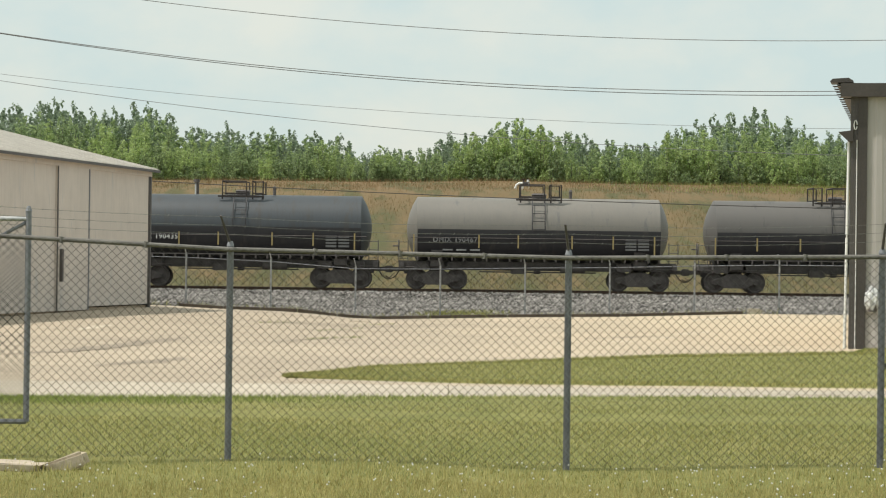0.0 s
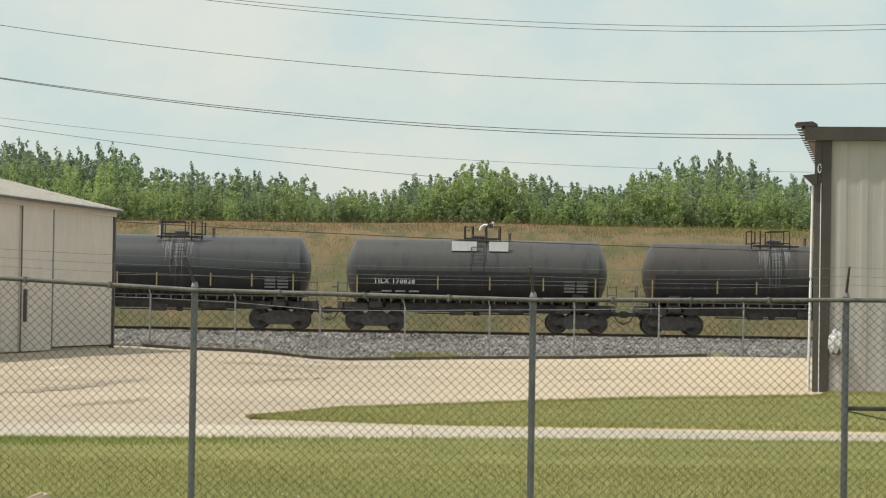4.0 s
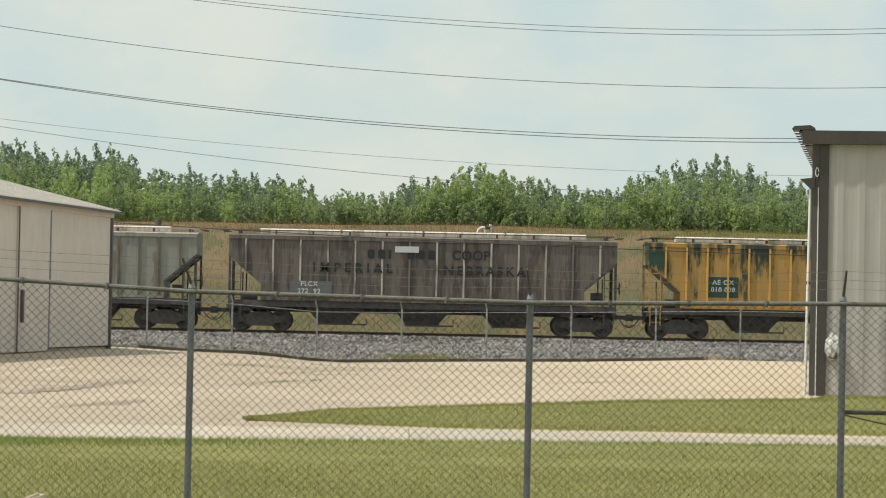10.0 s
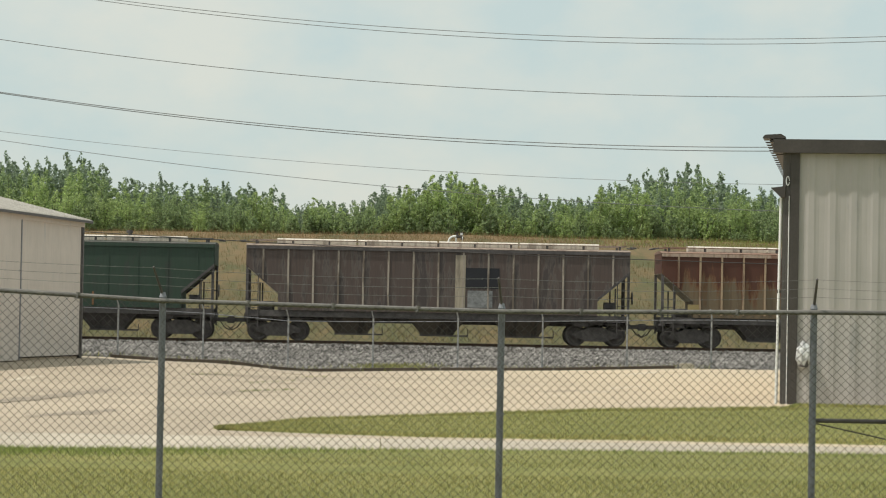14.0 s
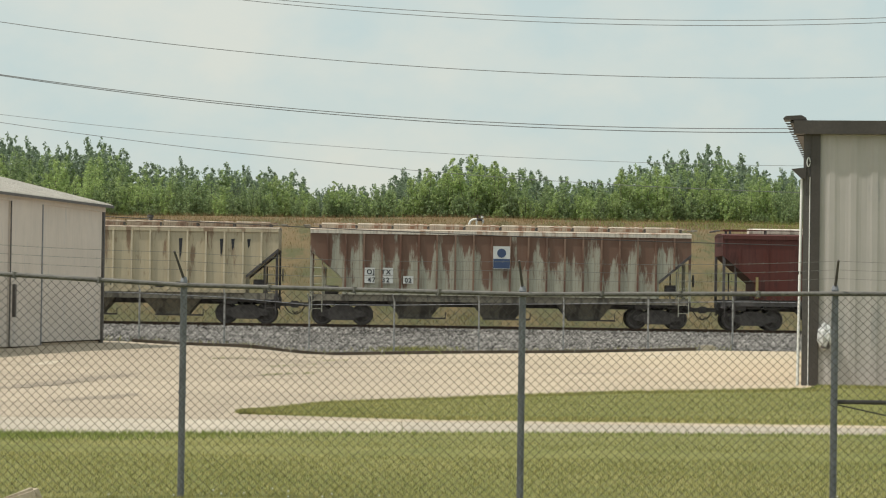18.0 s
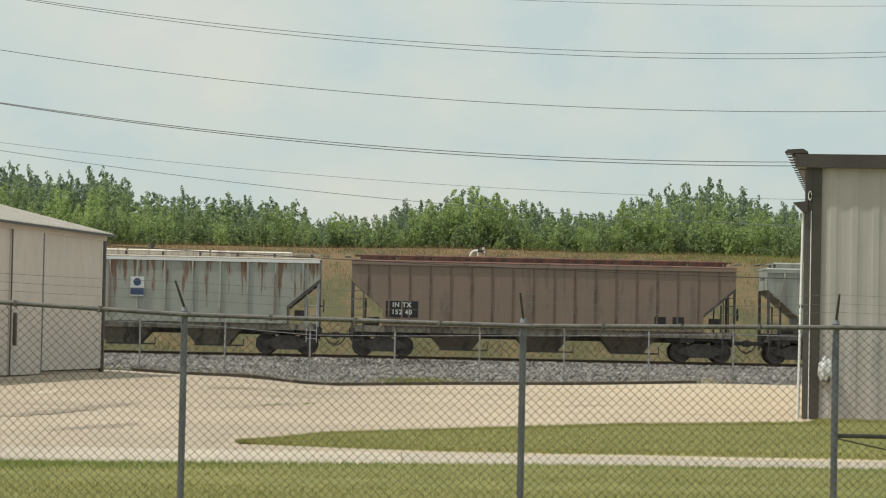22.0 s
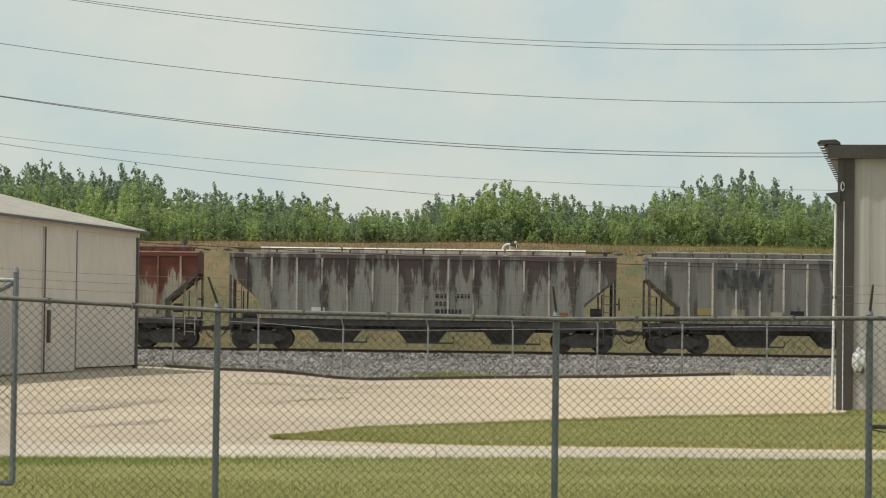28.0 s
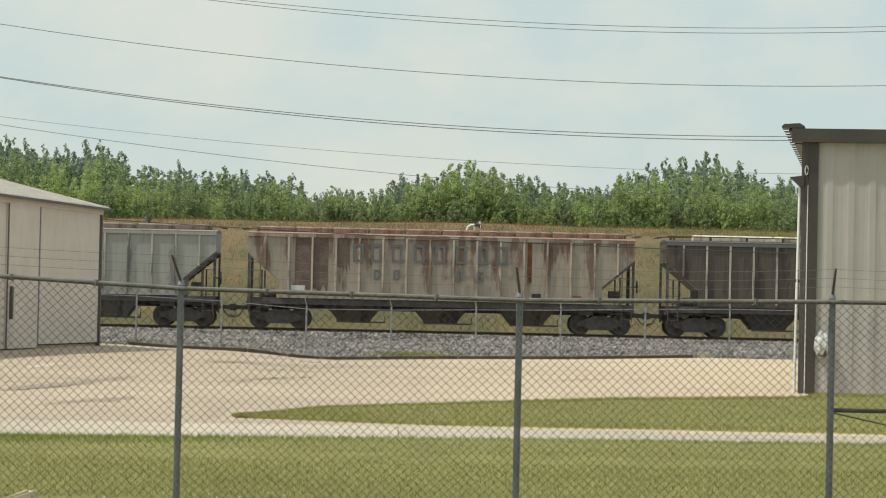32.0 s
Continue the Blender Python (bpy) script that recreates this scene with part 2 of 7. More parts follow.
def meadow_material():
    m, n, l, b = nodes_of("dry golden meadow")
    v = where(n)
    big = noise_node(n, l, v, 1.0, 5.0, 0.6, (0.16, 0.035, 0.05))
    mid = noise_node(n, l, v, 1.0, 6.0, 0.7, (0.55, 0.11, 0.2))
    tuft = noise_node(n, l, v, 1.0, 5.0, 0.7, (2.6, 0.45, 1.0))
    fine = noise_node(n, l, v, 3.0, 6.0, 0.75)
    sep = n.new("ShaderNodeSeparateXYZ")
    l.new(v, sep.inputs["Vector"])
    # olive towards the track, reddish seed heads towards the crest
    sway = n.new("ShaderNodeMath")
    sway.operation = "MULTIPLY_ADD"
    sway.inputs[1].default_value = 60.0
    l.new(big, sway.inputs[0])
    l.new(sep.outputs["Y"], sway.inputs[2])
    belt = n.new("ShaderNodeMapRange")
    belt.inputs["From Min"].default_value, belt.inputs["From Max"].default_value = 124.0, 140.0
    l.new(sep.outputs["Y"], belt.inputs["Value"])
    c = mix_node(n, l, belt.outputs["Result"], (0.128, 0.110, 0.040), (0.094, 0.076, 0.029))
    up = n.new("ShaderNodeMapRange")
    up.inputs["From Min"].default_value, up.inputs["From Max"].default_value = 185.0, 232.0
    l.new(sway.outputs["Value"], up.inputs["Value"])
    c = mix_node(n, l, up.outputs["Result"], c, (0.20, 0.130, 0.062))
    c = mix_node(n, l, ramp_node(n, l, mid, [(0.49, 0.0), (0.60, 0.85)]), c, (0.074, 0.076, 0.025))
    c = mix_node(n, l, ramp_node(n, l, mid, [(0.38, 0.85), (0.48, 0.0)]), c, (0.158, 0.105, 0.044))
    c = mix_node(n, l, ramp_node(n, l, tuft, [(0.52, 0.0), (0.70, 0.5)]), c, (0.12, 0.105, 0.045))
    c = mix_node(n, l, 0.35, c, ramp_node(n, l, fine, [(0.3, 0.3), (0.7, 0.75)]), "OVERLAY")
    l.new(c, b.inputs["Base Color"])
    b.inputs["Roughness"].default_value = 1.0
    bump(n, l, b, fine, 0.2, 0.1)
    return m


def concrete_material(name, dark, light, tint=None):
    m, n, l, b = nodes_of(name)
    v = where(n)
    big = noise_node(n, l, v, 0.25, 5.0, 0.6)
    mid = noise_node(n, l, v, 1.6, 5.0, 0.65)
    fine = noise_node(n, l, v, 22.0, 4.0, 0.7)
    tyre = noise_node(n, l, v, 1.0, 4.0, 0.6, (0.10, 0.55, 1.0))
    c = ramp_node(n, l, big, [(0.3, dark), (0.7, light)])
    c = mix_node(n, l, ramp_node(n, l, tyre, [(0.56, 0.0), (0.72, 0.55)]), c, (0.26, 0.205, 0.15))
    if tint:
        # golden tone that grows towards the hall, with an uneven edge
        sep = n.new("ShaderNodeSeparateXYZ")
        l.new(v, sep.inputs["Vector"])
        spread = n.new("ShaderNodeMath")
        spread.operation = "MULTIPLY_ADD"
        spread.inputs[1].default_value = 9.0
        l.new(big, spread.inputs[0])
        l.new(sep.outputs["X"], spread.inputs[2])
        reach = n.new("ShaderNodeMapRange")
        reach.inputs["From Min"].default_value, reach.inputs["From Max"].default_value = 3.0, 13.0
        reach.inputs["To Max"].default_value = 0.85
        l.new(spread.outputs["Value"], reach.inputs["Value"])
        c = mix_node(n, l, reach.outputs["Result"], c, tint)
    c = mix_node(n, l, 0.4, c, ramp_node(n, l, mid, [(0.25, 0.35), (0.75, 0.68)]), "OVERLAY")
    c = mix_node(n, l, 0.3, c, ramp_node(n, l, fine, [(0.3, 0.3), (0.7, 0.75)]), "OVERLAY")
    o = n.new("ShaderNodeObjectInfo").outputs["Random"]
    c = mix_node(n, l, 0.25, c, ramp_node(n, l, o, [(0.0, 0.4), (1.0, 0.62)]), "OVERLAY")
    l.new(c, b.inputs["Base Color"])
    b.inputs["Roughness"].default_value = 0.92
    bump(n, l, b, fine, 0.25, 0.01)
    return m


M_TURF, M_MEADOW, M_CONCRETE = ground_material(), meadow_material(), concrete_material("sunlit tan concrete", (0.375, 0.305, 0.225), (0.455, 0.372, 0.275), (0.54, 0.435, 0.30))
M_DRIVE = concrete_material("pale drive concrete", (0.40, 0.342, 0.265), (0.49, 0.425, 0.335))


# ---- mesh helpers ----
class Geo:
    """Collects vertices and faces of one part."""

    def __init__(self):
        self.v, self.f = [], []

    def add(self, verts, faces):
        k = len(self.v)
        self.v += [tuple(p) for p in verts]
        self.f += [tuple(i + k for i in f) for f in faces]
        return self

    def box(self, x0, x1, y0, y1, z0, z1, bevel=0.0):
        if not bevel:
            self.add([(x, y, z) for x in (x0, x1) for y in (y0, y1) for z in (z0, z1)],
                     [(0, 1, 3, 2), (4, 6, 7, 5), (0, 4, 5, 1), (2, 3, 7, 6), (0, 2, 6, 4), (1, 5, 7, 3)])
            return self
        b = bevel
        ring = [(x0 + b, z0), (x1 - b, z0), (x1, z0 + b), (x1, z1 - b), (x1 - b, z1), (x0 + b, z1), (x0, z1 - b), (x0, z0 + b)]
        return self.prism_y(ring, y0, y1)

    def strip_x(self, line, x0, x1):
        """An open line in y and z, drawn out from x0 to x1, with a thin edge."""
        k = len(line)
        self.add([(x, y, z) for x in (x0, x1) for y, z in line], [(i, i + 1, k + i + 1, k + i) for i in range(k - 1)])
        return self

    def prism_y(self, ring, y0, y1):
        """An outline in x and z, pushed from y0 to y1."""
        k = len(ring)
        self.add([(x, y0, z) for x, z in ring] + [(x, y1, z) for x, z in ring],
                 [tuple(range(k)), tuple(range(2 * k - 1, k - 1, -1))] + [(i, i + k, (i + 1) % k + k, (i + 1) % k) for i in range(k)])
        return self

    def prism_x(self, ring, x0, x1):
        """An outline in y and z, pushed from x0 to x1."""
        k = len(ring)
        self.add([(x0, y, z) for y, z in ring] + [(x1, y, z) for y, z in ring],
                 [tuple(range(k)), tuple(range(2 * k - 1, k - 1, -1))] + [(i, i + k, (i + 1) % k + k, (i + 1) % k) for i in range(k)])
        return self

    def rod(self, a, b, r, sides=8, r2=None, caps=True):
        a, b = Vector(a), Vector(b)
        d = (b - a).normalized()
        u = d.orthogonal().normalized()
        w = d.cross(u)
        r2 = r if r2 is None else r2
        vs = []
        for p, rr in ((a, r), (b, r2)):
            vs += [p + (u * math.cos(2 * math.pi * i / sides) + w * math.sin(2 * math.pi * i / sides)) * rr for i in range(sides)]
        fs = [(i, (i + 1) % sides, (i + 1) % sides + sides, i + sides) for i in range(sides)]
        if caps:
            fs += [tuple(range(sides - 1, -1, -1)), tuple(range(sides, 2 * sides))]
        return self.add(vs, fs)

    def path(self, pts, r, sides=6):
        pts = [Vector(p) for p in pts]
        d = (pts[1] - pts[0]).normalized()
        u = d.orthogonal().normalized()
        vs = []
        for i, p in enumerate(pts):
            a, b = pts[max(0, i - 1)], pts[min(len(pts) - 1, i + 1)]
            d = (b - a).normalized()
            u = (u - d * u.dot(d)).normalized()
            w = d.cross(u)
            vs += [p + (u * math.cos(2 * math.pi * k / sides) + w * math.sin(2 * math.pi * k / sides)) * r for k in range(sides)]
        n = len(pts)
        fs = [(i * sides + k, i * sides + (k + 1) % sides, (i + 1) * sides + (k + 1) % sides, (i + 1) * sides + k) for i in range(n - 1) for k in range(sides)]
        fs += [tuple(range(sides - 1, -1, -1)), tuple(range((n - 1) * sides, n * sides))]
        return self.add(vs, fs)

    def lathe_x(self, prof, sides=28):
        """A turned body about the x axis; prof: rows of x and radius."""
        vs = [(x, r * math.cos(2 * math.pi * j / sides), r * math.sin(2 * math.pi * j / sides)) for x, r in prof for j in range(sides)]
        fs = [(i * sides + j, i * sides + (j + 1) % sides, (i + 1) * sides + (j + 1) % sides, (i + 1) * sides + j) for i in range(len(prof) - 1) for j in range(sides)]
        fs += [tuple(range(sides - 1, -1, -1)), tuple((len(prof) - 1) * sides + j for j in range(sides))]
        return self.add(vs, fs)

    def moved(self, dx=0, dy=0, dz=0):
        self.v = [(x + dx, y + dy, z + dz) for x, y, z in self.v]
        return self

    def mesh(self, name, material, smooth=False):
        me = bpy.data.meshes.new(name)
        me.from_pydata(self.v, [], self.f)
        me.update()
        bm = bmesh.new()
        bm.from_mesh(me)
        bmesh.ops.recalc_face_normals(bm, faces=bm.faces)
        bm.to_mesh(me)
        bm.free()
        if smooth:
            me.polygons.foreach_set("use_smooth", [True] * len(me.polygons))
            me.set_sharp_from_angle(angle=radians(35))
        me.materials.append(material)
        return me


def part(name, geo, material, parent, label="", smooth=False):
    me = geo if isinstance(geo, bpy.types.Mesh) else geo.mesh(name, material, smooth)
    ob = new(name, me)
    ob.parent = parent
    return tagged(ob, label)


def thing(name, label, category, group="", at=None):
    ob = new(name)
    ob.empty_display_size = 0.2
    if at is not None:
        ob.matrix_basis = at
    return tagged(ob, label, category, group)


def sheet(name, verts, faces, material):
    """A mesh from arrays of vertices and equal faces, for large amounts of small pieces."""
    me = bpy.data.meshes.new(name)
    verts, faces = np.asarray(verts, dtype=np.float32), np.asarray(faces, dtype=np.int32)
    k = faces.shape[1]
    me.vertices.add(len(verts))
    me.vertices.foreach_set("co", verts.ravel())
    me.loops.add(faces.size)
    me.loops.foreach_set("vertex_index", faces.ravel())
    me.polygons.add(len(faces))
    me.polygons.foreach_set("loop_start", np.arange(0, faces.size, k, dtype=np.int32))
    me.polygons.foreach_set("loop_total", np.full(len(faces), k, dtype=np.int32))
    me.update(calc_edges=True)
    me.materials.append(material)
    return me


def lettering(words, size, material, parent, x, y, z, name="lettering", label="", spacing=1.0):
    """Upright writing that faces -y, centred on x, its foot at z."""
    cu = bpy.data.curves.new(name, "FONT")
    cu.body, cu.size, cu.align_x, cu.extrude, cu.space_character = words, size / 0.7, "CENTER", 0.004, spacing
    cu.offset = 0.022 * size / 0.7
    tmp = bpy.data.objects.new(name, cu)
    scene.collection.objects.link(tmp)
    bpy.context.view_layer.update()
    me = bpy.data.meshes.new_from_object(tmp.evaluated_get(bpy.context.evaluated_depsgraph_get()))
    bpy.data.objects.remove(tmp)
    bpy.data.curves.remove(cu)
    me.transform(pose(x, y, z, 90, 0, 0))
    me.materials.clear()
    me.materials.append(material)
    ob = new(name, me)
    ob.parent = parent
    return tagged(ob, label)


# ---- ground ----
EDGE_X = [-40.0, -10.0, -7.7, -5.1, -3.7, -2.5, 2.3, 6.3, 11.0, 40.0]
EDGE_Z = [0.22, 0.20, 0.08, 0.02, -0.14, -0.22, -0.09, -0.02, 0.14, 0.16]


def smooth01(a, b, v):
    u = np.clip((v - a) / (b - a), 0.0, 1.0)
    return u * u * (3 - 2 * u)


def height(x, y):
    """The ground's height: flat lawn and yard, dips before the track, then the long bank behind it."""
    x, y = np.asarray(x, dtype=float), np.asarray(y, dtype=float)
    yard = np.interp(x, EDGE_X, EDGE_Z) * smooth01(55, 92, y) * (1 - smooth01(118, 124, y))
    bank = 8.3 * np.interp(y, [124, 135, 160, 185, 200, 215, 5000], [0.0, 0.06, 0.42, 0.83, 0.97, 1.0, 1.0])
    sway = 0.10 * np.sin(x * 0.11 + 0.7) * smooth01(150, 200, y) + 0.05 * np.sin(x * 0.31) * smooth01(170, 205, y)
    lawn = 0.03 * np.sin(x * 1.3 + y * 0.4) * (1 - smooth01(26, 29.5, y)) * smooth01(2, 8, y) - 0.05 * smooth01(22.4, 20.5, y)
    return yard + bank + sway + lawn


def build_ground():
    xs = np.unique(np.concatenate([np.linspace(-1500, -80, 12), np.linspace(-80, -16, 33), np.linspace(-16, 16, 81), np.linspace(16, 80, 33), np.linspace(80, 1500, 12)]))
    ys = np.unique(np.concatenate([np.linspace(-300, 0, 6), np.linspace(0, 36, 61), np.linspace(36, 125, 60), np.linspace(125, 230, 60), np.linspace(230, 2500, 12)]))
    gx, gy = np.meshgrid(xs, ys)
    verts = np.stack([gx, gy, height(gx, gy)], -1).reshape(-1, 3)
    nx = len(xs)
    i, j = np.meshgrid(np.arange(nx - 1), np.arange(len(ys) - 1))
    a = (j * nx + i).ravel()
    me = sheet("ground", verts, np.stack([a, a + 1, a + nx + 1, a + nx], 1), M_TURF)
    me.materials.append(M_MEADOW)
    me.polygons.foreach_set("material_index", [1 if ys[k] > 119 else 0 for k in j.ravel()])
    me.polygons.foreach_set("use_smooth", [True] * len(me.polygons))
    tagged(new("ground", me), "mown lawn rising behind the track to a dry golden bank", "ground", "", "structure")


build_ground()


def slab_mesh(x0, x1, y0, y1, lift=0.03, n=4):
    g = Geo()
    bev = 0.004
    us = [x0 + bev + (x1 - x0 - 2 * bev) * i / n for i in range(n + 1)]
    vs = [y0 + bev + (y1 - y0 - 2 * bev) * i / n for i in range(n + 1)]
    top = [(u, v, float(height(u, v)) + lift) for v in vs for u in us]
    k = n + 1
    faces = [(j * k + i, j * k + i + 1, (j + 1) * k + i + 1, (j + 1) * k + i) for j in range(n) for i in range(n)]
    rim = [i for i in range(k)] + [j * k + n for j in range(1, k)] + [n * k + i for i in range(n - 1, -1, -1)] + [j * k for j in range(n - 1, 0, -1)]
    low = [(x0 if top[i][0] < (x0 + x1) / 2 - (x1 - x0) * 0.45 else x1 if top[i][0] > (x0 + x1) / 2 + (x1 - x0) * 0.45 else top[i][0],
            y0 if top[i][1] < (y0 + y1) / 2 - (y1 - y0) * 0.45 else y1 if top[i][1] > (y0 + y1) / 2 + (y1 - y0) * 0.45 else top[i][1], top[i][2] - lift - 0.05) for i in rim]
    m = len(rim)
    faces += [(rim[i], rim[(i + 1) % m], k * k + (i + 1) % m, k * k + i) for i in range(m)]
    return g.add(top + low, faces)


def build_yard():
    yard = thing("concrete_yard", "sunlit tan concrete yard of jointed slabs, stained and cracked", "yard")
    tagged(yard, kind="structure")
    rows_y = [31.6, 38.0, 43.2, 49.4, 54.4, 59.5, 64.7, 70.0, 75.3, 80.6, 86.0, 91.4]
    cols = [-44 + 4.9 * i for i in range(17)]
    for k, (ya, yb) in enumerate(zip(rows_y, rows_y[1:])):
        off = (0.0, 2.1, 0.9, 3.4, 1.5, 2.8)[k % 6]
        for xa, xb in zip(cols, cols[1:]):
            xa, xb = xa + off, xb + off
            gap = 0.001 + 0.002 * random.random()
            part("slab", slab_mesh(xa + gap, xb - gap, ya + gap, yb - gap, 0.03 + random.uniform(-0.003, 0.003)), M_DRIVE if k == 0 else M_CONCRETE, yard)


build_yard()


def crack(name, label, line, width, seed, material=None):
    """A worn seam across the concrete: a ragged thin strip that follows the slabs."""
    rnd = random.Random(seed)
    pts = []
    for (xa, ya), (xb, yb) in zip(line, line[1:]):
        n = max(3, int(math.hypot(xb - xa, yb - ya) / 0.35))
        pts += [(xa + (xb - xa) * i / n, ya + (yb - ya) * i / n) for i in range(n)]
    pts.append(line[-1])
    verts = []
    m = len(pts)
    for i, (x, y) in enumerate(pts):
        w = width * (0.25 + 0.75 * math.sin(math.pi * i / (m - 1))) * rnd.uniform(0.5, 1.3)
        j = rnd.uniform(-0.1, 0.1)
        (xa, ya), (xb, yb) = pts[max(0, i - 1)], pts[min(m - 1, i + 1)]
        d = math.hypot(xb - xa, yb - ya)
        nx, ny = -(yb - ya) / d, (xb - xa) / d
        for s in (-1, 1):
            xx, yy = x + (j + s * w) * nx, y + (j + s * w) * ny
            verts.append((xx, yy, float(height(xx, yy)) + 0.0385))
    me = sheet(name, verts, [(2 * i, 2 * i + 2, 2 * i + 3, 2 * i + 1) for i in range(m - 1)], material or M_TAR)
    tagged(new(name, me), label, "stain", "stains on the yard", "structure")


CRACKS = [
    ([(-8.1, 47.9), (-7.2, 50.1), (-6.4, 55.8), (-5.9, 59.8)], 0.42), ([(-5.8, 43.4), (-5.1, 45.4), (-4.7, 47.4)], 0.38), ([(-5.5, 73.4), (-4.4, 77.3), (-2.5, 80.6), (-1.1, 82.1)], 0.16), ([(-3.8, 57.3), (-2.9, 60.2), (-1.9, 62.5)], 0.16), ([(-3.0, 40.1), (-2.7, 40.15), (-2.45, 40.1)], 0.05), ([(-3.3, 68.9), (-2.0, 75.8), (-1.4, 78.2)], 0.16), ([(3.5, 63.0), (5.3, 65.7), (6.8, 65.3)], 0.22),
]
for k, (line, width) in enumerate(CRACKS):
    crack("yard_stain", "dark worn seam across the tan concrete", line, width, 30 + k)

M_PALE_SILT = mottled("pale dried silt", (0.52, 0.44, 0.33), (0.64, 0.56, 0.44), 1.5, 14.0, 0.95, 0.0, 0.1, True)
SILT = [
    ([(3.75, 60.6), (4.3, 61.0), (4.85, 61.2)], 0.22), ([(5.1, 64.0), (5.6, 64.9), (6.1, 65.5)], 0.16), ([(6.1, 68.0), (6.8, 69.6), (7.4, 70.9)], 0.2), ([(8.1, 83.6), (8.9, 85.6), (9.6, 87.2)], 0.3), ([(2.2, 56.9), (2.7, 57.1), (3.1, 57.2)], 0.1), ([(-9.0, 64.3), (-8.9, 66.5), (-8.7, 68.6)], 0.2), ([(-3.4, 68.4), (-2.9, 71.0), (-2.3, 73.4)], 0.1),
]
for k, (line, width) in enumerate(SILT):
    crack("silt_streak", "pale streak of dried silt on the tan concrete", line, width, 60 + k, M_PALE_SILT)

ISLAND = [(-2.4, 40.0), (-2.0, 41.0), (-1.63, 42.3), (-1.17, 43.9), (0.14, 45.6), (2.36, 48.6), (4.56, 51.3), (7.05, 53.2), (8.7, 54.6), (9.3, 56.9), (40.0, 51.4)]
ISLAND_NEAR = [(-2.4, 39.75), (-1.04, 39.1), (0.7, 38.3), (3.6, 38.5), (6.5, 38.4), (40.0, 38.4)]


def island_far(x):
    return np.interp(x, [p[0] for p in ISLAND], [p[1] for p in ISLAND])


def island_near(x):
    return np.interp(x, [p[0] for p in ISLAND_NEAR], [p[1] for p in ISLAND_NEAR])


def lawn_edge(x):
    """Where the front lawn meets the drive."""
    return np.interp(x, [-40, -6, -2.8, 0.65, 3.3, 6.0, 9.0, 40], [32.4, 32.5, 33.2, 34.4, 34.9, 35.2, 35.4, 35.4])


def build_island():
    """The tongue of lawn between the drive and the yard, a little proud of the concrete."""
    xs = np.concatenate([np.linspace(-2.4, 9, 60), np.linspace(9.5, 40, 20)])
    verts, faces, n = [], [], 8
    for x in xs:
        a = float(island_near(x)) + 0.05 * math.sin(x * 2.1)
        b = float(island_far(x)) + 0.12 * math.sin(x * 3.3) + 0.1 * math.sin(x * 7.1)
        b = max(b, a + 0.05)
        for i in range(n + 1):
            u = i / n
            y = a + (b - a) * u
            verts.append((x, y, float(height(x, y)) + (0.02 if i in (0, n) else 0.075)))
    k = n + 1
    faces = [(i * k + j, (i + 1) * k + j, (i + 1) * k + j + 1, i * k + j + 1) for i in range(len(xs) - 1) for j in range(n)]
    ob = new("grass_island", sheet("grass_island", verts, faces, M_TURF))
    tagged(ob, "tongue of mown grass between the drive and the concrete yard", "lawn", "", "structure")

    xs = np.linspace(-40, 40, 200)
    verts = []
    for x in xs:
        b = float(lawn_edge(x)) + 0.06 * math.sin(x * 2.7) + 0.05 * math.sin(x * 6.3)
        for y, dz in ((29.6, -0.02), (30.6, 0.055), (b - 0.12, 0.07), (b, 0.02)):
            verts.append((x, y, float(height(x, y)) + dz))
    faces = [(i * 4 + j, (i + 1) * 4 + j, (i + 1) * 4 + j + 1, i * 4 + j + 1) for i in range(len(xs) - 1) for j in range(3)]
    ob = new("lawn_verge", sheet("lawn_verge", verts, faces, M_TURF))
    tagged(ob, "raised edge of the front lawn along the concrete drive", "lawn", "", "structure")


build_island()


def build_edging():
    """The timber edging along the far end of the yard."""
    e = thing("timber_edging", "weathered brown timber edging along the far end of the concrete yard", "edging")
    tagged(e, kind="structure")
    xs = [-9.3, -7.7, -6.4, -5.1, -3.7, -2.5, -0.5, 2.3, 4.4, 6.3, 8.6, 10.6]
    for a, b in zip(xs, xs[1:]):
        za, zb = float(height(a, 91.7)), float(height(b, 91.7))
        g = Geo().add([(x, y, z + dz) for x, z in ((a + 0.02, za), (b - 0.02, zb)) for y in (91.5, 91.75) for dz in (-0.05, 0.13)],
                      [(0, 1, 3, 2), (4, 6, 7, 5), (0, 4, 5, 1), (2, 3, 7, 6), (0, 2, 6, 4), (1, 5, 7, 3)])
        part("timber", g, M_TIMBER, e)


build_edging()


M_PALE_STONE = mottled("pale limestone", (0.40, 0.35, 0.28), (0.53, 0.47, 0.385), 4.0, 30.0, 0.95, 0.0, 0.4)


def rough_block(name, label, category, at, sx, sy, sz, material, seed):
    rnd = random.Random(seed)
    bm = bmesh.new()
    bmesh.ops.create_cube(bm, size=1.0)
    bmesh.ops.bevel(bm, geom=list(bm.edges), offset=0.12, segments=2, affect="EDGES")
    for v in bm.verts:
        v.co = Vector((v.co.x * sx, v.co.y * sy, v.co.z * sz)) + Vector([rnd.uniform(-0.05, 0.05) * s for s in (sx, sy, sz)])
    me = bpy.data.meshes.new(name)
    bm.to_mesh(me)
    bm.free()
    me.materials.append(material)
    ob = new(name, me)
    ob.matrix_basis = at
    return tagged(ob, label, category)


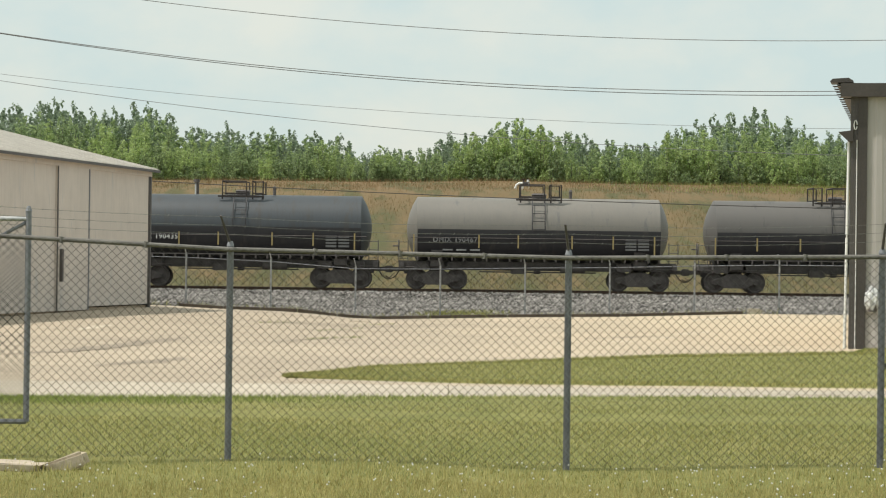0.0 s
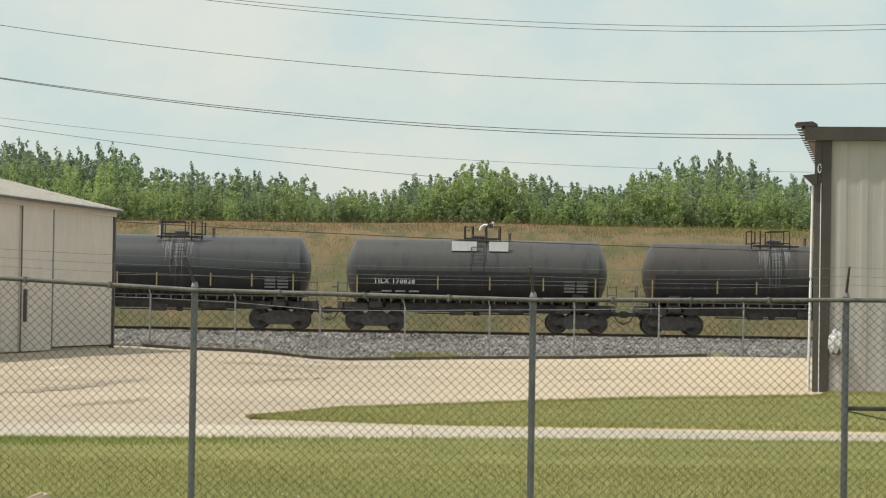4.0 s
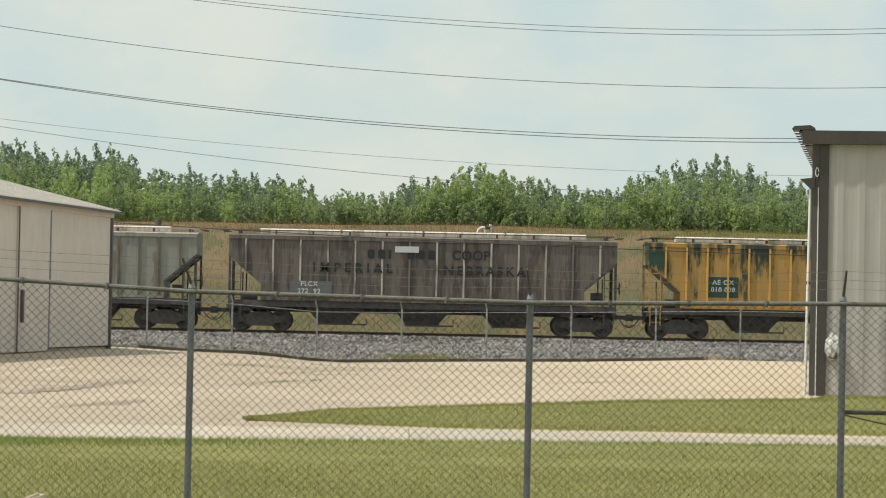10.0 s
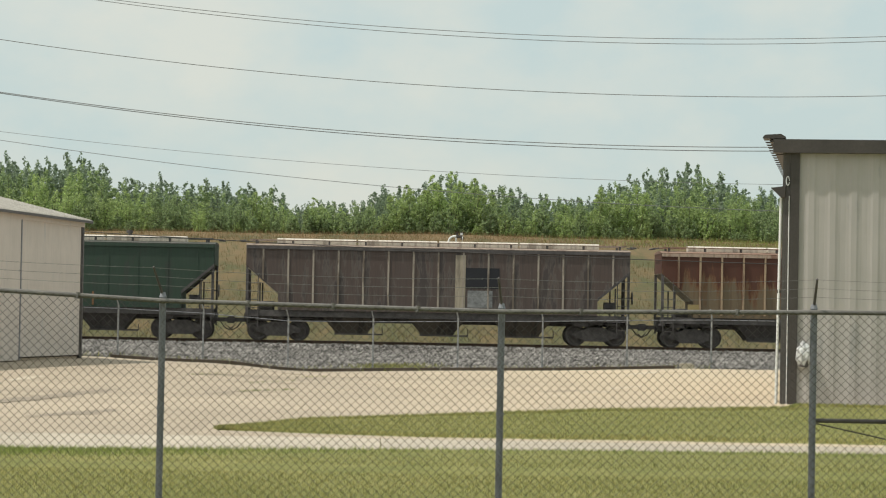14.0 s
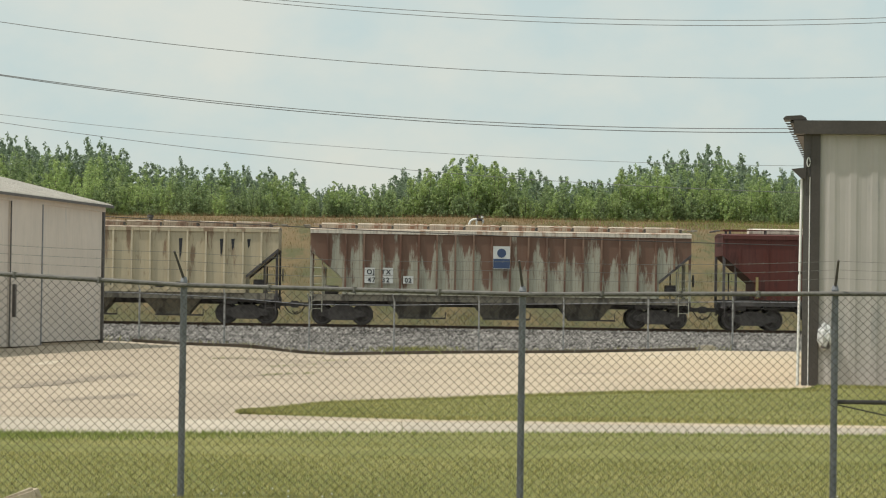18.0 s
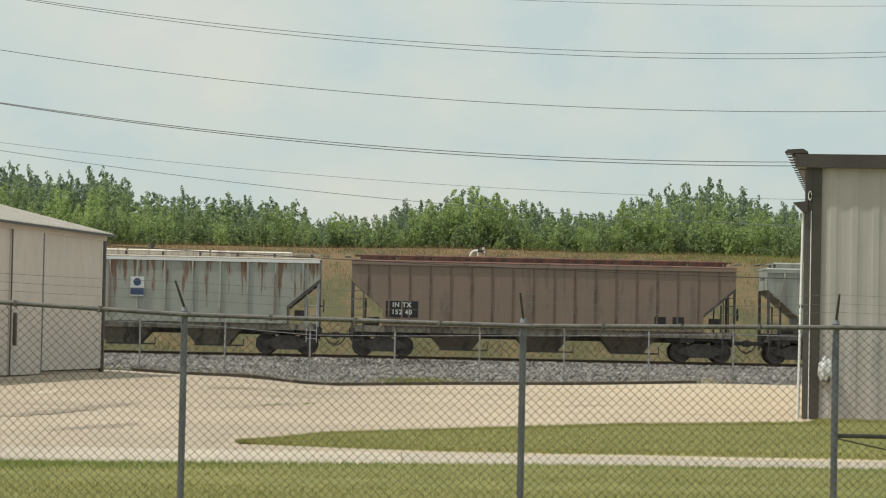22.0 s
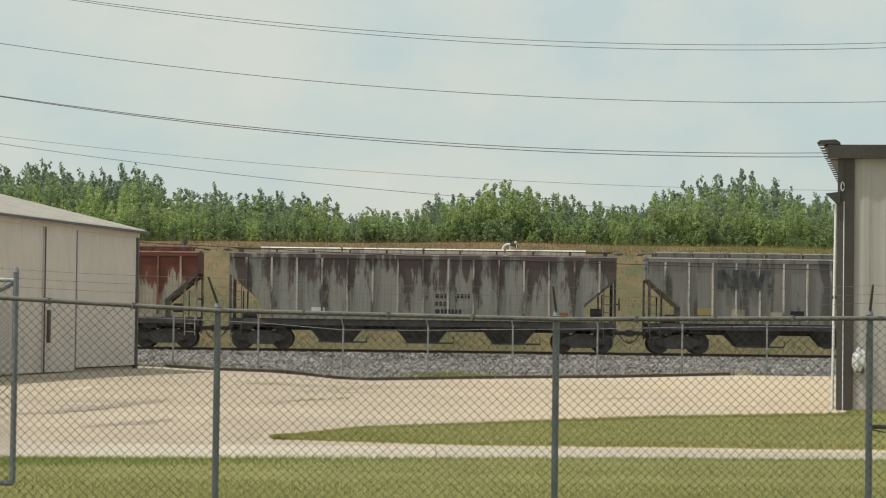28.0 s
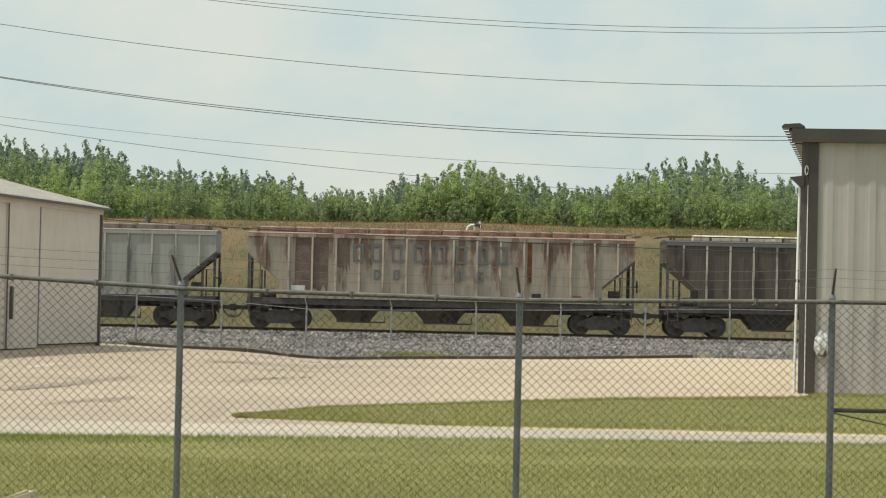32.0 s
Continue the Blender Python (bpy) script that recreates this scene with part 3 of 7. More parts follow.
rough_block("concrete_chunk", "broken tan concrete kerb chunk lying tilted in the grass", "concrete block", pose(-3.27, 22.75, 0.02, 0, -20, 12), 0.36, 0.17, 0.13, M_BLOCK, 3)
rough_block("concrete_slab", "flat broken concrete slab sunk into the grass", "concrete block", pose(-3.85, 22.65, 0.0, 0, 2, 6), 0.8, 0.45, 0.10, M_BLOCK, 5)
rough_block("limestone_block", "pale limestone block lying at the end of the timber edging", "stone", pose(11.05, 92.0, float(height(11.05, 92.0)) + 0.09, 0, 3, 5), 0.5, 0.32, 0.24, M_PALE_STONE, 8)

# ---- railway track ----
TRACK_Y, RAIL_Z = 116.0, 0.66


def ballast_z(x, y):
    base = height(x, np.minimum(y, 118.0))
    up = np.interp(y, [92.0, 96.0, 111.5, 113.6, 118.4, 121.5], [0.0, 0.10, 0.30, 0.47, 0.47, 0.02])
    return base * np.interp(y, [92, 110, 113], [1, 0.6, 0.0]) + up


def build_ballast():
    xs, ys = np.linspace(-260, 260, 261), np.array([91.8, 93.0, 96.0, 100.0, 104.0, 108.0, 111.5, 113.6, 116.0, 118.4, 120.0, 121.6])
    gx, gy = np.meshgrid(xs, ys)
    verts = np.stack([gx, gy, ballast_z(gx, gy) + 0.01], -1).reshape(-1, 3)
    nx = len(xs)
    i, j = np.meshgrid(np.arange(nx - 1), np.arange(len(ys) - 1))
    a = (j * nx + i).ravel()
    bed = new("ballast_bed", sheet("ballast_bed", verts, np.stack([a, a + 1, a + nx + 1, a + nx], 1), M_BALLAST))
    tagged(bed, "grey crushed stone ballast bed under the track", "ballast", "", "structure")
    rng = np.random.default_rng(4)
    n = 34000
    x, y = rng.uniform(-17, 19, n), 92.0 + 23.0 * rng.random(n) ** 0.85
    z = ballast_z(x, y) + 0.02
    r = rng.uniform(0.045, 0.115, n)
    octa = np.array([(1, 0, 0), (-1, 0, 0), (0, 1, 0), (0, -1, 0), (0, 0, 1), (0, 0, -1)], float)
    tri = np.array([(0, 2, 4), (2, 1, 4), (1, 3, 4), (3, 0, 4), (2, 0, 5), (1, 2, 5), (3, 1, 5), (0, 3, 5)])
    a = rng.uniform(0, math.pi, n)
    pts = octa[None] * r[:, None, None] * rng.uniform(0.6, 1.3, (n, 6, 1))
    px = pts[..., 0] * np.cos(a)[:, None] - pts[..., 1] * np.sin(a)[:, None] + 0.4 * pts[..., 2]
    py = pts[..., 0] * np.sin(a)[:, None] + pts[..., 1] * np.cos(a)[:, None]
    verts = np.stack([px + x[:, None], py + y[:, None], pts[..., 2] * 0.8 + z[:, None]], -1).reshape(-1, 3)
    faces = (tri[None] + (np.arange(n) * 6)[:, None, None]).reshape(-1, 3)
    ob = new("ballast_stones", sheet("ballast_stones", verts, faces, M_STONE))
    tagged(ob, "loose grey crushed stones on the ballast slope", "gravel", "", "stuff")


build_ballast()


def build_track():
    track = thing("railway_track", "rusty steel rails on dark timber sleepers", "track")
    tagged(track, kind="structure")
    prof = [(-0.075, 0.0), (0.075, 0.0), (0.075, 0.015), (0.012, 0.035), (0.012, 0.13), (0.037, 0.14), (0.037, 0.17), (-0.037, 0.17), (-0.037, 0.14), (-0.012, 0.13), (-0.012, 0.035), (-0.075, 0.015)]
    for dy in (-0.755, 0.755):
        part("rail", Geo().prism_x([(TRACK_Y + dy + y, RAIL_Z - 0.17 + z) for y, z in prof], -480, 480), M_RAIL, track)
    tie = Geo().box(-0.11, 0.11, -1.3, 1.3, -0.17, 0.0, 0.015).mesh("sleeper", M_TIE)
    for i in range(110):
        ob = part("sleeper", tie, M_TIE, track)
        ob.matrix_basis = pose(-30 + 0.56 * i + random.uniform(-0.02, 0.02), TRACK_Y, RAIL_Z - 0.17 + random.uniform(0, 0.008), 0, 0, random.uniform(-1, 1))


build_track()


# ---- buildings ----
YAW = 10.5


def build_shed():
    """Long metal shed; local x runs along the wall towards the viewer, y into the shed."""
    shed = thing("metal_shed", "pinkish beige metal shed with sliding doors and low grey roof", "shed", "", pose(-10.0, 88.0, 0.16, 0, 0, -90 - YAW))
    h, length, half = 4.72, 30.0, 6.2
    rise = half * 0.235
    # walls: local y > 0 lies inside (away from the yard)
    part("front_wall", Geo().box(15.6, length, 0.0, 0.15, 0, h), M_SHED, shed)
    part("sill", Geo().box(0.0, 15.6, 0.02, 0.16, 0, 0.12), M_CONCRETE, shed, "concrete door sill")
    part("back_wall", Geo().box(0, length, -2 * half + 0.0, -2 * half + 0.15, 0, h).moved(0, 4 * half - 0.15, 0), M_SHED, shed)
    for x0 in (0.0, length - 0.15):
        g = Geo().prism_x([(0.15, 0.0), (2 * half - 0.15, 0.0), (2 * half - 0.15, h), (half, h + rise), (0.15, h)], x0, x0 + 0.15)
        part("gable_wall", g, M_SHED, shed)
    for s in (0, 1):
        y0, y1 = (-0.32, half) if s == 0 else (2 * half + 0.32, half)
        zo = h - 0.32 * 0.235
        g = Geo()
        n = 100
        pitch = (length + 0.7) / n
        for i in range(n):
            x = -0.23 + i * pitch
            for xa, xb, t in ((x, x + pitch * 0.82, 0.0), (x + pitch * 0.82, x + pitch, 0.03)):
                g.add([(xa, y0, zo + 0.05 + t), (xb, y0, zo + 0.05 + t), (xb, y1, h + rise + 0.05 + t), (xa, y1, h + rise + 0.05 + t),
                       (xa, y0, zo), (xb, y0, zo), (xb, y1, h + rise), (xa, y1, h + rise)],
                      [(0, 1, 2, 3), (7, 6, 5, 4), (0, 4, 5, 1), (2, 6, 7, 3), (0, 3, 7, 4), (1, 5, 6, 2)])
        part("roof_slope", g, M_SHED_ROOF, shed)
        ye = y0 - 0.03 if s == 0 else y0
        part("eave_trim", Geo().box(-0.24, length + 0.36, ye, ye + 0.03, zo - 0.05, zo + 0.03), M_SHED_TRIM, shed, "dark eave trim")
    part("door_header", Geo().box(-0.02, 15.6, -0.12, 0.14, h - 0.26, h - 0.02), M_SHED, shed, "beige sliding door header")
    # sliding door leaves
    for k, (a, b, proud) in enumerate(((0.12, 6.55, 0.0), (6.65, 9.72, 0.055), (9.735, 15.5, 0.0))):
        leaf = part("door_leaf", Geo().box(a, b, -0.06 - proud, 0.0 - proud, 0.16 if k == 0 else 0.06, h - 0.26), M_SHED, shed, "flat beige sliding door leaf")
        for e in (a, b - 0.07):
            if (k, e > a) == (2, False):
                continue
            pale = (k, e > a) in ((0, True), (1, False))
            part("edge_strip", Geo().box(e, e + 0.07, -0.085 - proud, -0.06 - proud, 0.06, h - 0.26), M_STEEL if pale else M_SHED_TRIM, leaf, "grey edge strip" if pale else "dark edge strip")
        part("mid_seam", Geo().box(a + 0.07, b - 0.07, -0.066 - proud, -0.06 - proud, 2.42, 2.45), M_SHED, leaf)
        if k == 1:
            part("door_handle", Geo().box(b - 0.42, b - 0.28, -0.20, -0.115, 0.95, 1.95, 0.03), M_DARK_STEEL, leaf, "dark upright handle box")
    part("corner_post", Geo().box(-0.06, 0.10, -0.10, 0.16, 0, h - 0.02), M_SHED_TRIM, shed, "dark corner trim")
    for ob in shed.children_recursive:
        ob.data.transform(Matrix.Scale(-1, 4, (0, 1, 0)))
        ob.data.flip_normals()


build_shed()


def build_hall():
    """Ribbed metal hall; local x runs along its front to the right, y away from the viewer."""
    hall = thing("metal_hall", "tall light grey ribbed metal hall with dark brown trim", "hall", "", pose(9.02, 57.7, 0.0, 0, 0, -YAW))
    h, width, depth = 5.62, 15.0, 22.0
    x, p = 0.36, 0.47
    pts = [(0.36, 0.0)]
    while x < width - 0.4:
        pts += [(x + 0.10, 0.0), (x + 0.17, -0.009), (x + 0.22, -0.024), (x + 0.34, -0.024), (x + 0.39, -0.009), (x + 0.45, 0.0)]
        x += p
    pts.append((width - 0.3, 0.0))
    g = Geo()
    n = len(pts)
    g.add([(px, py, z) for z in (0.0, h) for px, py in pts] + [(px, 0.12, z) for z in (0.0, h) for px in (pts[0][0], pts[-1][0])],
          [(i, i + 1, n + i + 1, n + i) for i in range(n - 1)] + [(2 * n, 2 * n + 2, 2 * n + 3, 2 * n + 1)])
    part("front_wall", g, M_WALL, hall)
    part("corner_trim", Geo().box(0.17, 0.37, -0.06, 0.3, 0, h), M_TRIM, hall, "dark brown corner trim")
    part("corner_return", Geo().box(0.07, 0.168, 0.0, 0.3, 0, h), M_SHED_TRIM, hall, "recessed brown corner return")
    part("cable_loop", Geo().path([(0.11 + 0.035 * math.cos(a), -0.03, h - 0.62 + 0.10 * math.sin(a)) for a in np.linspace(0, 6.0, 14)], 0.012, 6), M_WHITE, hall, "white cable loop")
    part("roof_cap", Geo().prism_y([(-0.46, h + 0.34), (-0.40, h + 0.40), (-0.05, h + 0.42), (0.05, h + 0.36), (0.05, h + 0.32), (-0.44, h + 0.31)], -0.16, 0.5), M_TRIM, hall, "brown roof edge cap")
    part("side_wall", Geo().box(0.05, 0.2, 0.3, depth, 0, h), M_WALL, hall)
    part("side_wall", Geo().box(width - 0.2, width, 0.3, depth, 0, h), M_WALL, hall)
    part("back_wall", Geo().box(0.2, width - 0.2, depth - 0.15, depth, 0, h), M_WALL, hall)
    part("far_corner_trim", Geo().box(width - 0.3, width + 0.02, -0.06, 0.3, 0, h), M_TRIM, hall, "dark brown corner trim")
    part("rake_trim", Geo().prism_y([(-0.22, h + 0.0), (width + 0.2, h - 0.02), (width + 0.2, h + 0.26), (-0.22, h + 0.30)], -0.22, 0.3), M_TRIM, hall, "dark brown rake trim")
    g = Geo()
    for i in range(24):
        ya = -0.1 + i * 0.92
        g.add([(-0.30, ya, h + 0.29), (width / 2, ya, h + 0.32), (width / 2, ya + 0.80, h + 0.32), (-0.30, ya + 0.80, h + 0.29),
               (-0.30, ya, h + 0.24), (width / 2, ya, h + 0.24), (width / 2, ya + 0.80, h + 0.24), (-0.30, ya + 0.80, h + 0.24)],
              [(0, 1, 2, 3), (7, 6, 5, 4), (0, 4, 5, 1), (2, 6, 7, 3), (0, 3, 7, 4), (1, 5, 6, 2)])
        g.prism_y([(-0.44, h + 0.30), (-0.40, h + 0.27), (width / 2, h + 0.33), (width / 2, h + 0.37)], ya + 0.80, ya + 0.92)
    part("roof_sheet", g, M_TRIM, hall, "ribbed brown roof edge")
    part("roof_deck", Geo().box(0.0, width, 0.3, depth, h + 0.0, h + 0.22), M_SHED_ROOF, hall)
    gut = part("gutter", Geo().prism_y([(-0.2, h + 0.18), (-0.16, h - 0.02), (0.03, h - 0.02), (0.05, h + 0.2)], 0.3, depth), M_TRIM, hall, "brown eave gutter")
    part("downspout", Geo().path([(-0.085, 0.07, 0.0), (-0.035, 0.07, h - 1.0), (-0.015, 0.07, h - 0.9)], 0.034, 12), M_WHITE, hall, "white painted downspout", True)
    part("downspout_backing", Geo().box(0.0, 0.068, 0.0, 0.30, 0.0, h), M_SHED_TRIM, hall)
    part("conduit", Geo().path([(0.148, -0.016, 0.0), (0.148, -0.016, h - 1.3), (0.148, -0.016, h - 0.95)], 0.014, 8), M_WHITE, hall, "thin white conduit", True)
    part("downspout_strap", Geo().box(-0.09, 0.06, 0.04, 0.16, 2.5, 2.56), M_TRIM, hall)
    lampp = part("floodlight", Geo().prism_y([(-0.26, h - 0.78), (0.06, h - 0.74), (0.06, h - 0.98), (-0.03, h - 1.0)], -0.12, 0.12), M_TRIM, hall, "dark shoebox floodlight")
    part("bracket", Geo().rod((0.0, 0.02, h - 0.9), (0.14, 0.02, h - 0.55), 0.03, 8), M_TRIM, lampp)
    # covered meter
    meter = thing("covered_meter", "wall meter wrapped in a crumpled white plastic bag", "meter", "", pose(9.02, 57.7, 0.0, 0, 0, -YAW) @ pose(0.52, -0.15, 1.06))
    part("box", Geo().rod((0, 0.0, -0.20), (0, 0.0, 0.10), 0.10, 14, 0.13).box(-0.08, 0.08, 0.0, 0.12, -0.18, 0.2, 0.02), M_DARK_STEEL, meter, "dark grey meter can")
    bm = bmesh.new()
    bmesh.ops.create_icosphere(bm, subdivisions=4, radius=1.0)
    for v in bm.verts:
        c = v.co.copy()
        f = 1 + 0.22 * noise.noise(c * 2.3) + 0.13 * noise.noise(c * 6.0)
        v.co = Vector((c.x * 0.17 * f, c.y * 0.14 * f, 0.06 + c.z * 0.28 * f))
    me = bpy.data.meshes.new("plastic_bag")
    bm.to_mesh(me)
    bm.free()
    me.materials.append(M_BAG)
    part("plastic_bag", me, M_BAG, meter, "crumpled white plastic bag")


build_hall()

# ---- near fence ----
FENCE_Y = 23.4
POSTS = [(-7.95, 2.12, -10), (-4.96, 2.06, -12), (-1.914, 1.92, -15), (1.133, 1.88, -8), (3.957, 1.925, 0), (7.0, 1.95, -4), (10.0, 1.95, 2), (13.0, 1.95, -3)]


def chain_link(x0, x1, z0a, z1a, z0b, z1b, y):
    """Woven wire: zigzag strands side by side, each a thin three-sided tube."""
    d = 0.0405
    cols = max(1, int(round((x1 - x0) / d)))
    d = (x1 - x0) / cols
    steps = 49
    r = 0.0033
    k = np.arange(steps + 1)
    ang = np.array([0.0, 2.1, 4.2])
    verts, faces = [], []
    base = 0
    i0 = np.arange(steps)
    for c in range(cols):
        for half in (0,):
            xc = x0 + (c + 0.5) * d
            u = (xc - x0) / (x1 - x0)
            lo, hi = z0a + (z0b - z0a) * u, z1a + (z1b - z1a) * u
            zz = lo + (hi - lo) * k / steps
            xx = xc + np.where((k + c) % 2 == 0, -d / 2, d / 2)
            yy = y + np.where((k + c) % 2 == 0, -0.003, 0.003)
            ring = np.stack([xx[:, None] + r * np.cos(ang)[None], yy[:, None] + r * np.sin(ang)[None], np.repeat(zz[:, None], 3, 1)], -1)
            verts.append(ring.reshape(-1, 3))
            for s in range(3):
                s2 = (s + 1) % 3
                faces.append(np.stack([base + i0 * 3 + s, base + i0 * 3 + s2, base + i0 * 3 + 3 + s2, base + i0 * 3 + 3 + s], 1))
            base += 3 * (steps + 1)
    return sheet("chain_link", np.concatenate(verts), np.concatenate(faces), M_WIRE)


def barbed(g, a, b, sag=0.03, r=0.0023):
    a, b = Vector(a), Vector(b)
    n = 14
    pts = [a.lerp(b, i / n) - Vector((0, 0, sag * 4 * (i / n) * (1 - i / n))) for i in range(n + 1)]
    g.path(pts, r, 4)
    for i in range(int((b - a).length / 0.125)):
        u = (i + 0.5) * 0.125 / (b - a).length
        p = a.lerp(b, u) - Vector((0, 0, sag * 4 * u * (1 - u)))
        g.rod(p + Vector((-0.007, 0, -0.009)), p + Vector((0.007, 0, 0.009)), 0.0012, 3)
    return g


def build_fence():
    fence = thing("chain_link_fence", "grey chain-link fence with steel posts, top rail and barbed wire", "fence")
    tips = []
    for x, z, lean in POSTS:
        zb = float(height(x, FENCE_Y)) - 0.05
        r = 0.031
        post = part("post", Geo().rod((x, FENCE_Y, zb), (x, FENCE_Y, z + 0.03), r, 14), M_STEEL, fence, "", True)
        cap = part("post_cap", Geo().rod((x, FENCE_Y, z + 0.03), (x, FENCE_Y, z + 0.075), r * 1.15, 12, r * 0.7), M_STEEL, post)
        a = Vector((x, FENCE_Y, z + 0.05))
        tip = a + Vector((0.30 * math.sin(radians(lean)), -0.16, 0.25))
        part("barb_arm", Geo().rod(a, tip, 0.014, 6, 0.010), M_DARK_STEEL, post, "dark barbed wire arm")
        part("band", Geo().rod((x, FENCE_Y, 0.94), (x, FENCE_Y, 0.97), r * 1.15, 12), M_STEEL, post)
        tips.append((a, tip))
    for (xa, za, _), (xb, zb, _) in zip(POSTS, POSTS[1:]):
        part("top_rail", Geo().rod((xa, FENCE_Y - 0.045, za), (xb, FENCE_Y - 0.045, zb), 0.021, 10), M_RAIL_TUBE, fence, "", True)
        ga, gb = float(height(xa, FENCE_Y)), float(height(xb, FENCE_Y))
        part("chain_link", chain_link(xa, xb, ga + 0.03, za, gb + 0.03, zb, FENCE_Y - 0.07), M_WIRE, fence, "woven wire mesh")
        for u in (0.25, 0.5, 0.75):
            x = xa + (xb - xa) * u
            z = za + (zb - za) * u
            part("rail_tie", Geo().rod((x, FENCE_Y - 0.045, z - 0.03), (x + 0.01, FENCE_Y - 0.045, z + 0.026), 0.0235, 8), M_RAIL_TUBE, fence)
    for u in (0.35, 0.66, 0.97):
        for (a, t), (a2, t2) in zip(tips, tips[1:]):
            part("barbed_wire", barbed(Geo(), a.lerp(t, u), a2.lerp(t2, u)), M_BARB, fence)
    # brace rail and truss rod beyond the corner post
    xa, xb = 3.957, 7.0
    part("brace_rail", Geo().rod((xa, FENCE_Y, 0.95), (xb, FENCE_Y, 0.95), 0.02, 10), M_DARK_STEEL, fence, "dark brace rail")
    part("truss_rod", Geo().rod((xa, FENCE_Y, 0.93), (xb, FENCE_Y, 0.30), 0.006, 6), M_DARK_STEEL, fence)


build_fence()


def build_gate():
    y = 24.0
    gate = thing("steel_gate", "grey tubular steel gate leaf with chain-link infill", "gate")
    xr, xl, zt, zb = -3.83, -7.2, 2.18, 0.31
    part("upright", Geo().rod((xr, y, zb), (xr, y, zt + 0.07), 0.028, 12), M_STEEL, gate, "", True)
    part("upright", Geo().rod((xl, y, zb), (xl, y, zt), 0.028, 12), M_STEEL, gate, "", True)
    part("top_tube", Geo().rod((xl, y, zt), (xr, y, zt), 0.022, 10), M_PALE_STEEL, gate, "", True)
    part("bottom_tube", Geo().rod((xl, y, zb), (xr, y, zb), 0.024, 10), M_STEEL, gate, "", True)
    part("brace", Geo().rod((xr, y, zt - 0.02), (xl, y, zb), 0.016, 8), M_STEEL, gate)
    part("cap", Geo().rod((xr, y, zt + 0.07), (xr, y, zt + 0.12), 0.034, 10, 0.015), M_STEEL, gate)
    part("hinge_post", Geo().rod((xl - 0.15, y, -0.05), (xl - 0.15, y, zt + 0.1), 0.04, 12), M_STEEL, gate, "", True)
    for z in (0.6, 1.9):
        part("hinge", Geo().rod((xl - 0.16, y, z), (xl, y, z), 0.025, 8), M_STEEL, gate)
    part("chain_link", chain_link(xl + 0.02, xr - 0.02, zb, zt, zb, zt, y - 0.02), M_WIRE, gate)


build_gate()


def build_far_fence():
    f = thing("boundary_fence", "pale galvanised boundary fence along the railway ballast", "fence")
    y = 92.6
    xs = [-33.3 + 3.02 * i for i in range(24)]
    tops = []
    for x in xs:
        g0 = float(ballast_z(x, y))
        tops.append((x, g0 + 1.86))
        p = part("post", Geo().rod((x, y, g0 - 0.05), (x, y, g0 + 1.88), 0.033, 10), M_FAR_POST, f, "", True)
        part("barb_arm", Geo().rod((x, y, g0 + 1.86), (x - 0.07, y - 0.1, g0 + 2.12), 0.024, 6), M_FAR_POST, p)
    for (xa, za), (xb, zb) in zip(tops, tops[1:]):
        part("top_rail", Geo().rod((xa, y - 0.02, za - 0.12), (xb, y - 0.02, zb - 0.12), 0.014, 8), M_STEEL, f)
        part("tension_wire", Geo().rod((xa, y - 0.02, za - 1.78), (xb, y - 0.02, zb - 1.78), 0.006, 5), M_FAR_POST, f)


build_far_fence()


# ---- overhead lines ----
def overhead(name, label, y, p0, p1, p2, r, reach=170.0, material=M_CABLE):
    """A cable hung as a parabola through three points (x, z)."""
    (x0, z0), (x1, z1), (x2, z2) = p0, p1, p2
    m = np.linalg.solve(np.array([[x * x, x, 1.0] for x in (x0, x1, x2)]), np.array([z0, z1, z2]))
    g = Geo()
    xs = np.linspace(-reach, reach, 91)
    g.path([(x, y, float(np.clip(m @ (x * x, x, 1), -5, 60))) for x in xs], r, 6)
    return tagged(new(name, g.mesh(name, material)), label, "cable", "overhead lines")


overhead("power_cable", "thin black overhead cable", 104.0, (-14.18, 15.99), (-0.12, 15.28), (19.65, 15.28), 0.0090, 60)
overhead("power_cable", "thin black overhead cable of a twin line", 104.0, (-12.06, 14.41), (0.39, 13.41), (20.16, 13.45), 0.0128, 60)
overhead("power_cable", "thin black overhead cable of a twin line", 104.3, (-12.06, 14.35), (0.40, 13.26), (20.16, 13.29), 0.0128, 60)
overhead("power_cable", "single black overhead cable span", 104.0, (-15.4, 12.6), (0.44, 11.17), (20.19, 11.06), 0.0142, 60)
overhead("power_cable", "black overhead cable of a twin line", 104.0, (-15.35, 10.49), (0.48, 9.10), (15.82, 8.90), 0.0165, 60)
overhead("power_cable", "black overhead cable of a twin line", 104.3, (-15.35, 10.47), (0.48, 9.01), (15.82, 8.76), 0.0165, 60)
overhead("power_cable", "very thin grey overhead cable", 104.0, (-15.31, 8.91), (0.50, 7.74), (15.95, 7.40), 0.008, 60)
overhead("power_cable", "thin black overhead cable sinking towards the trees", 104.0, (-15.3, 8.57), (-6.27, 7.56), (1.31, 6.94), 0.0112, 60)
overhead("telephone_cable", "low black telephone cable before the train", 104.0, (-11.51, 4.95), (-1.7, 4.58), (16.11, 4.20), 0.017, 60, M_TRIM)
vent = thing("vent_pipe", "upright grey vent pipe with a dark cap on the bank", "vent pipe", "", pose(-15.69, 165.0, 4.67))
part("riser", Geo().rod((0, 0, -0.9), (0, 0, 2.05), 0.12, 12), M_PALE_STEEL, vent, "weathered pale riser", True)
part("dark_sleeve", Geo().rod((0.03, 0, 1.0), (0.03, 0, 2.1), 0.125, 12), M_DARK_STEEL, vent, "dark sleeve", True)
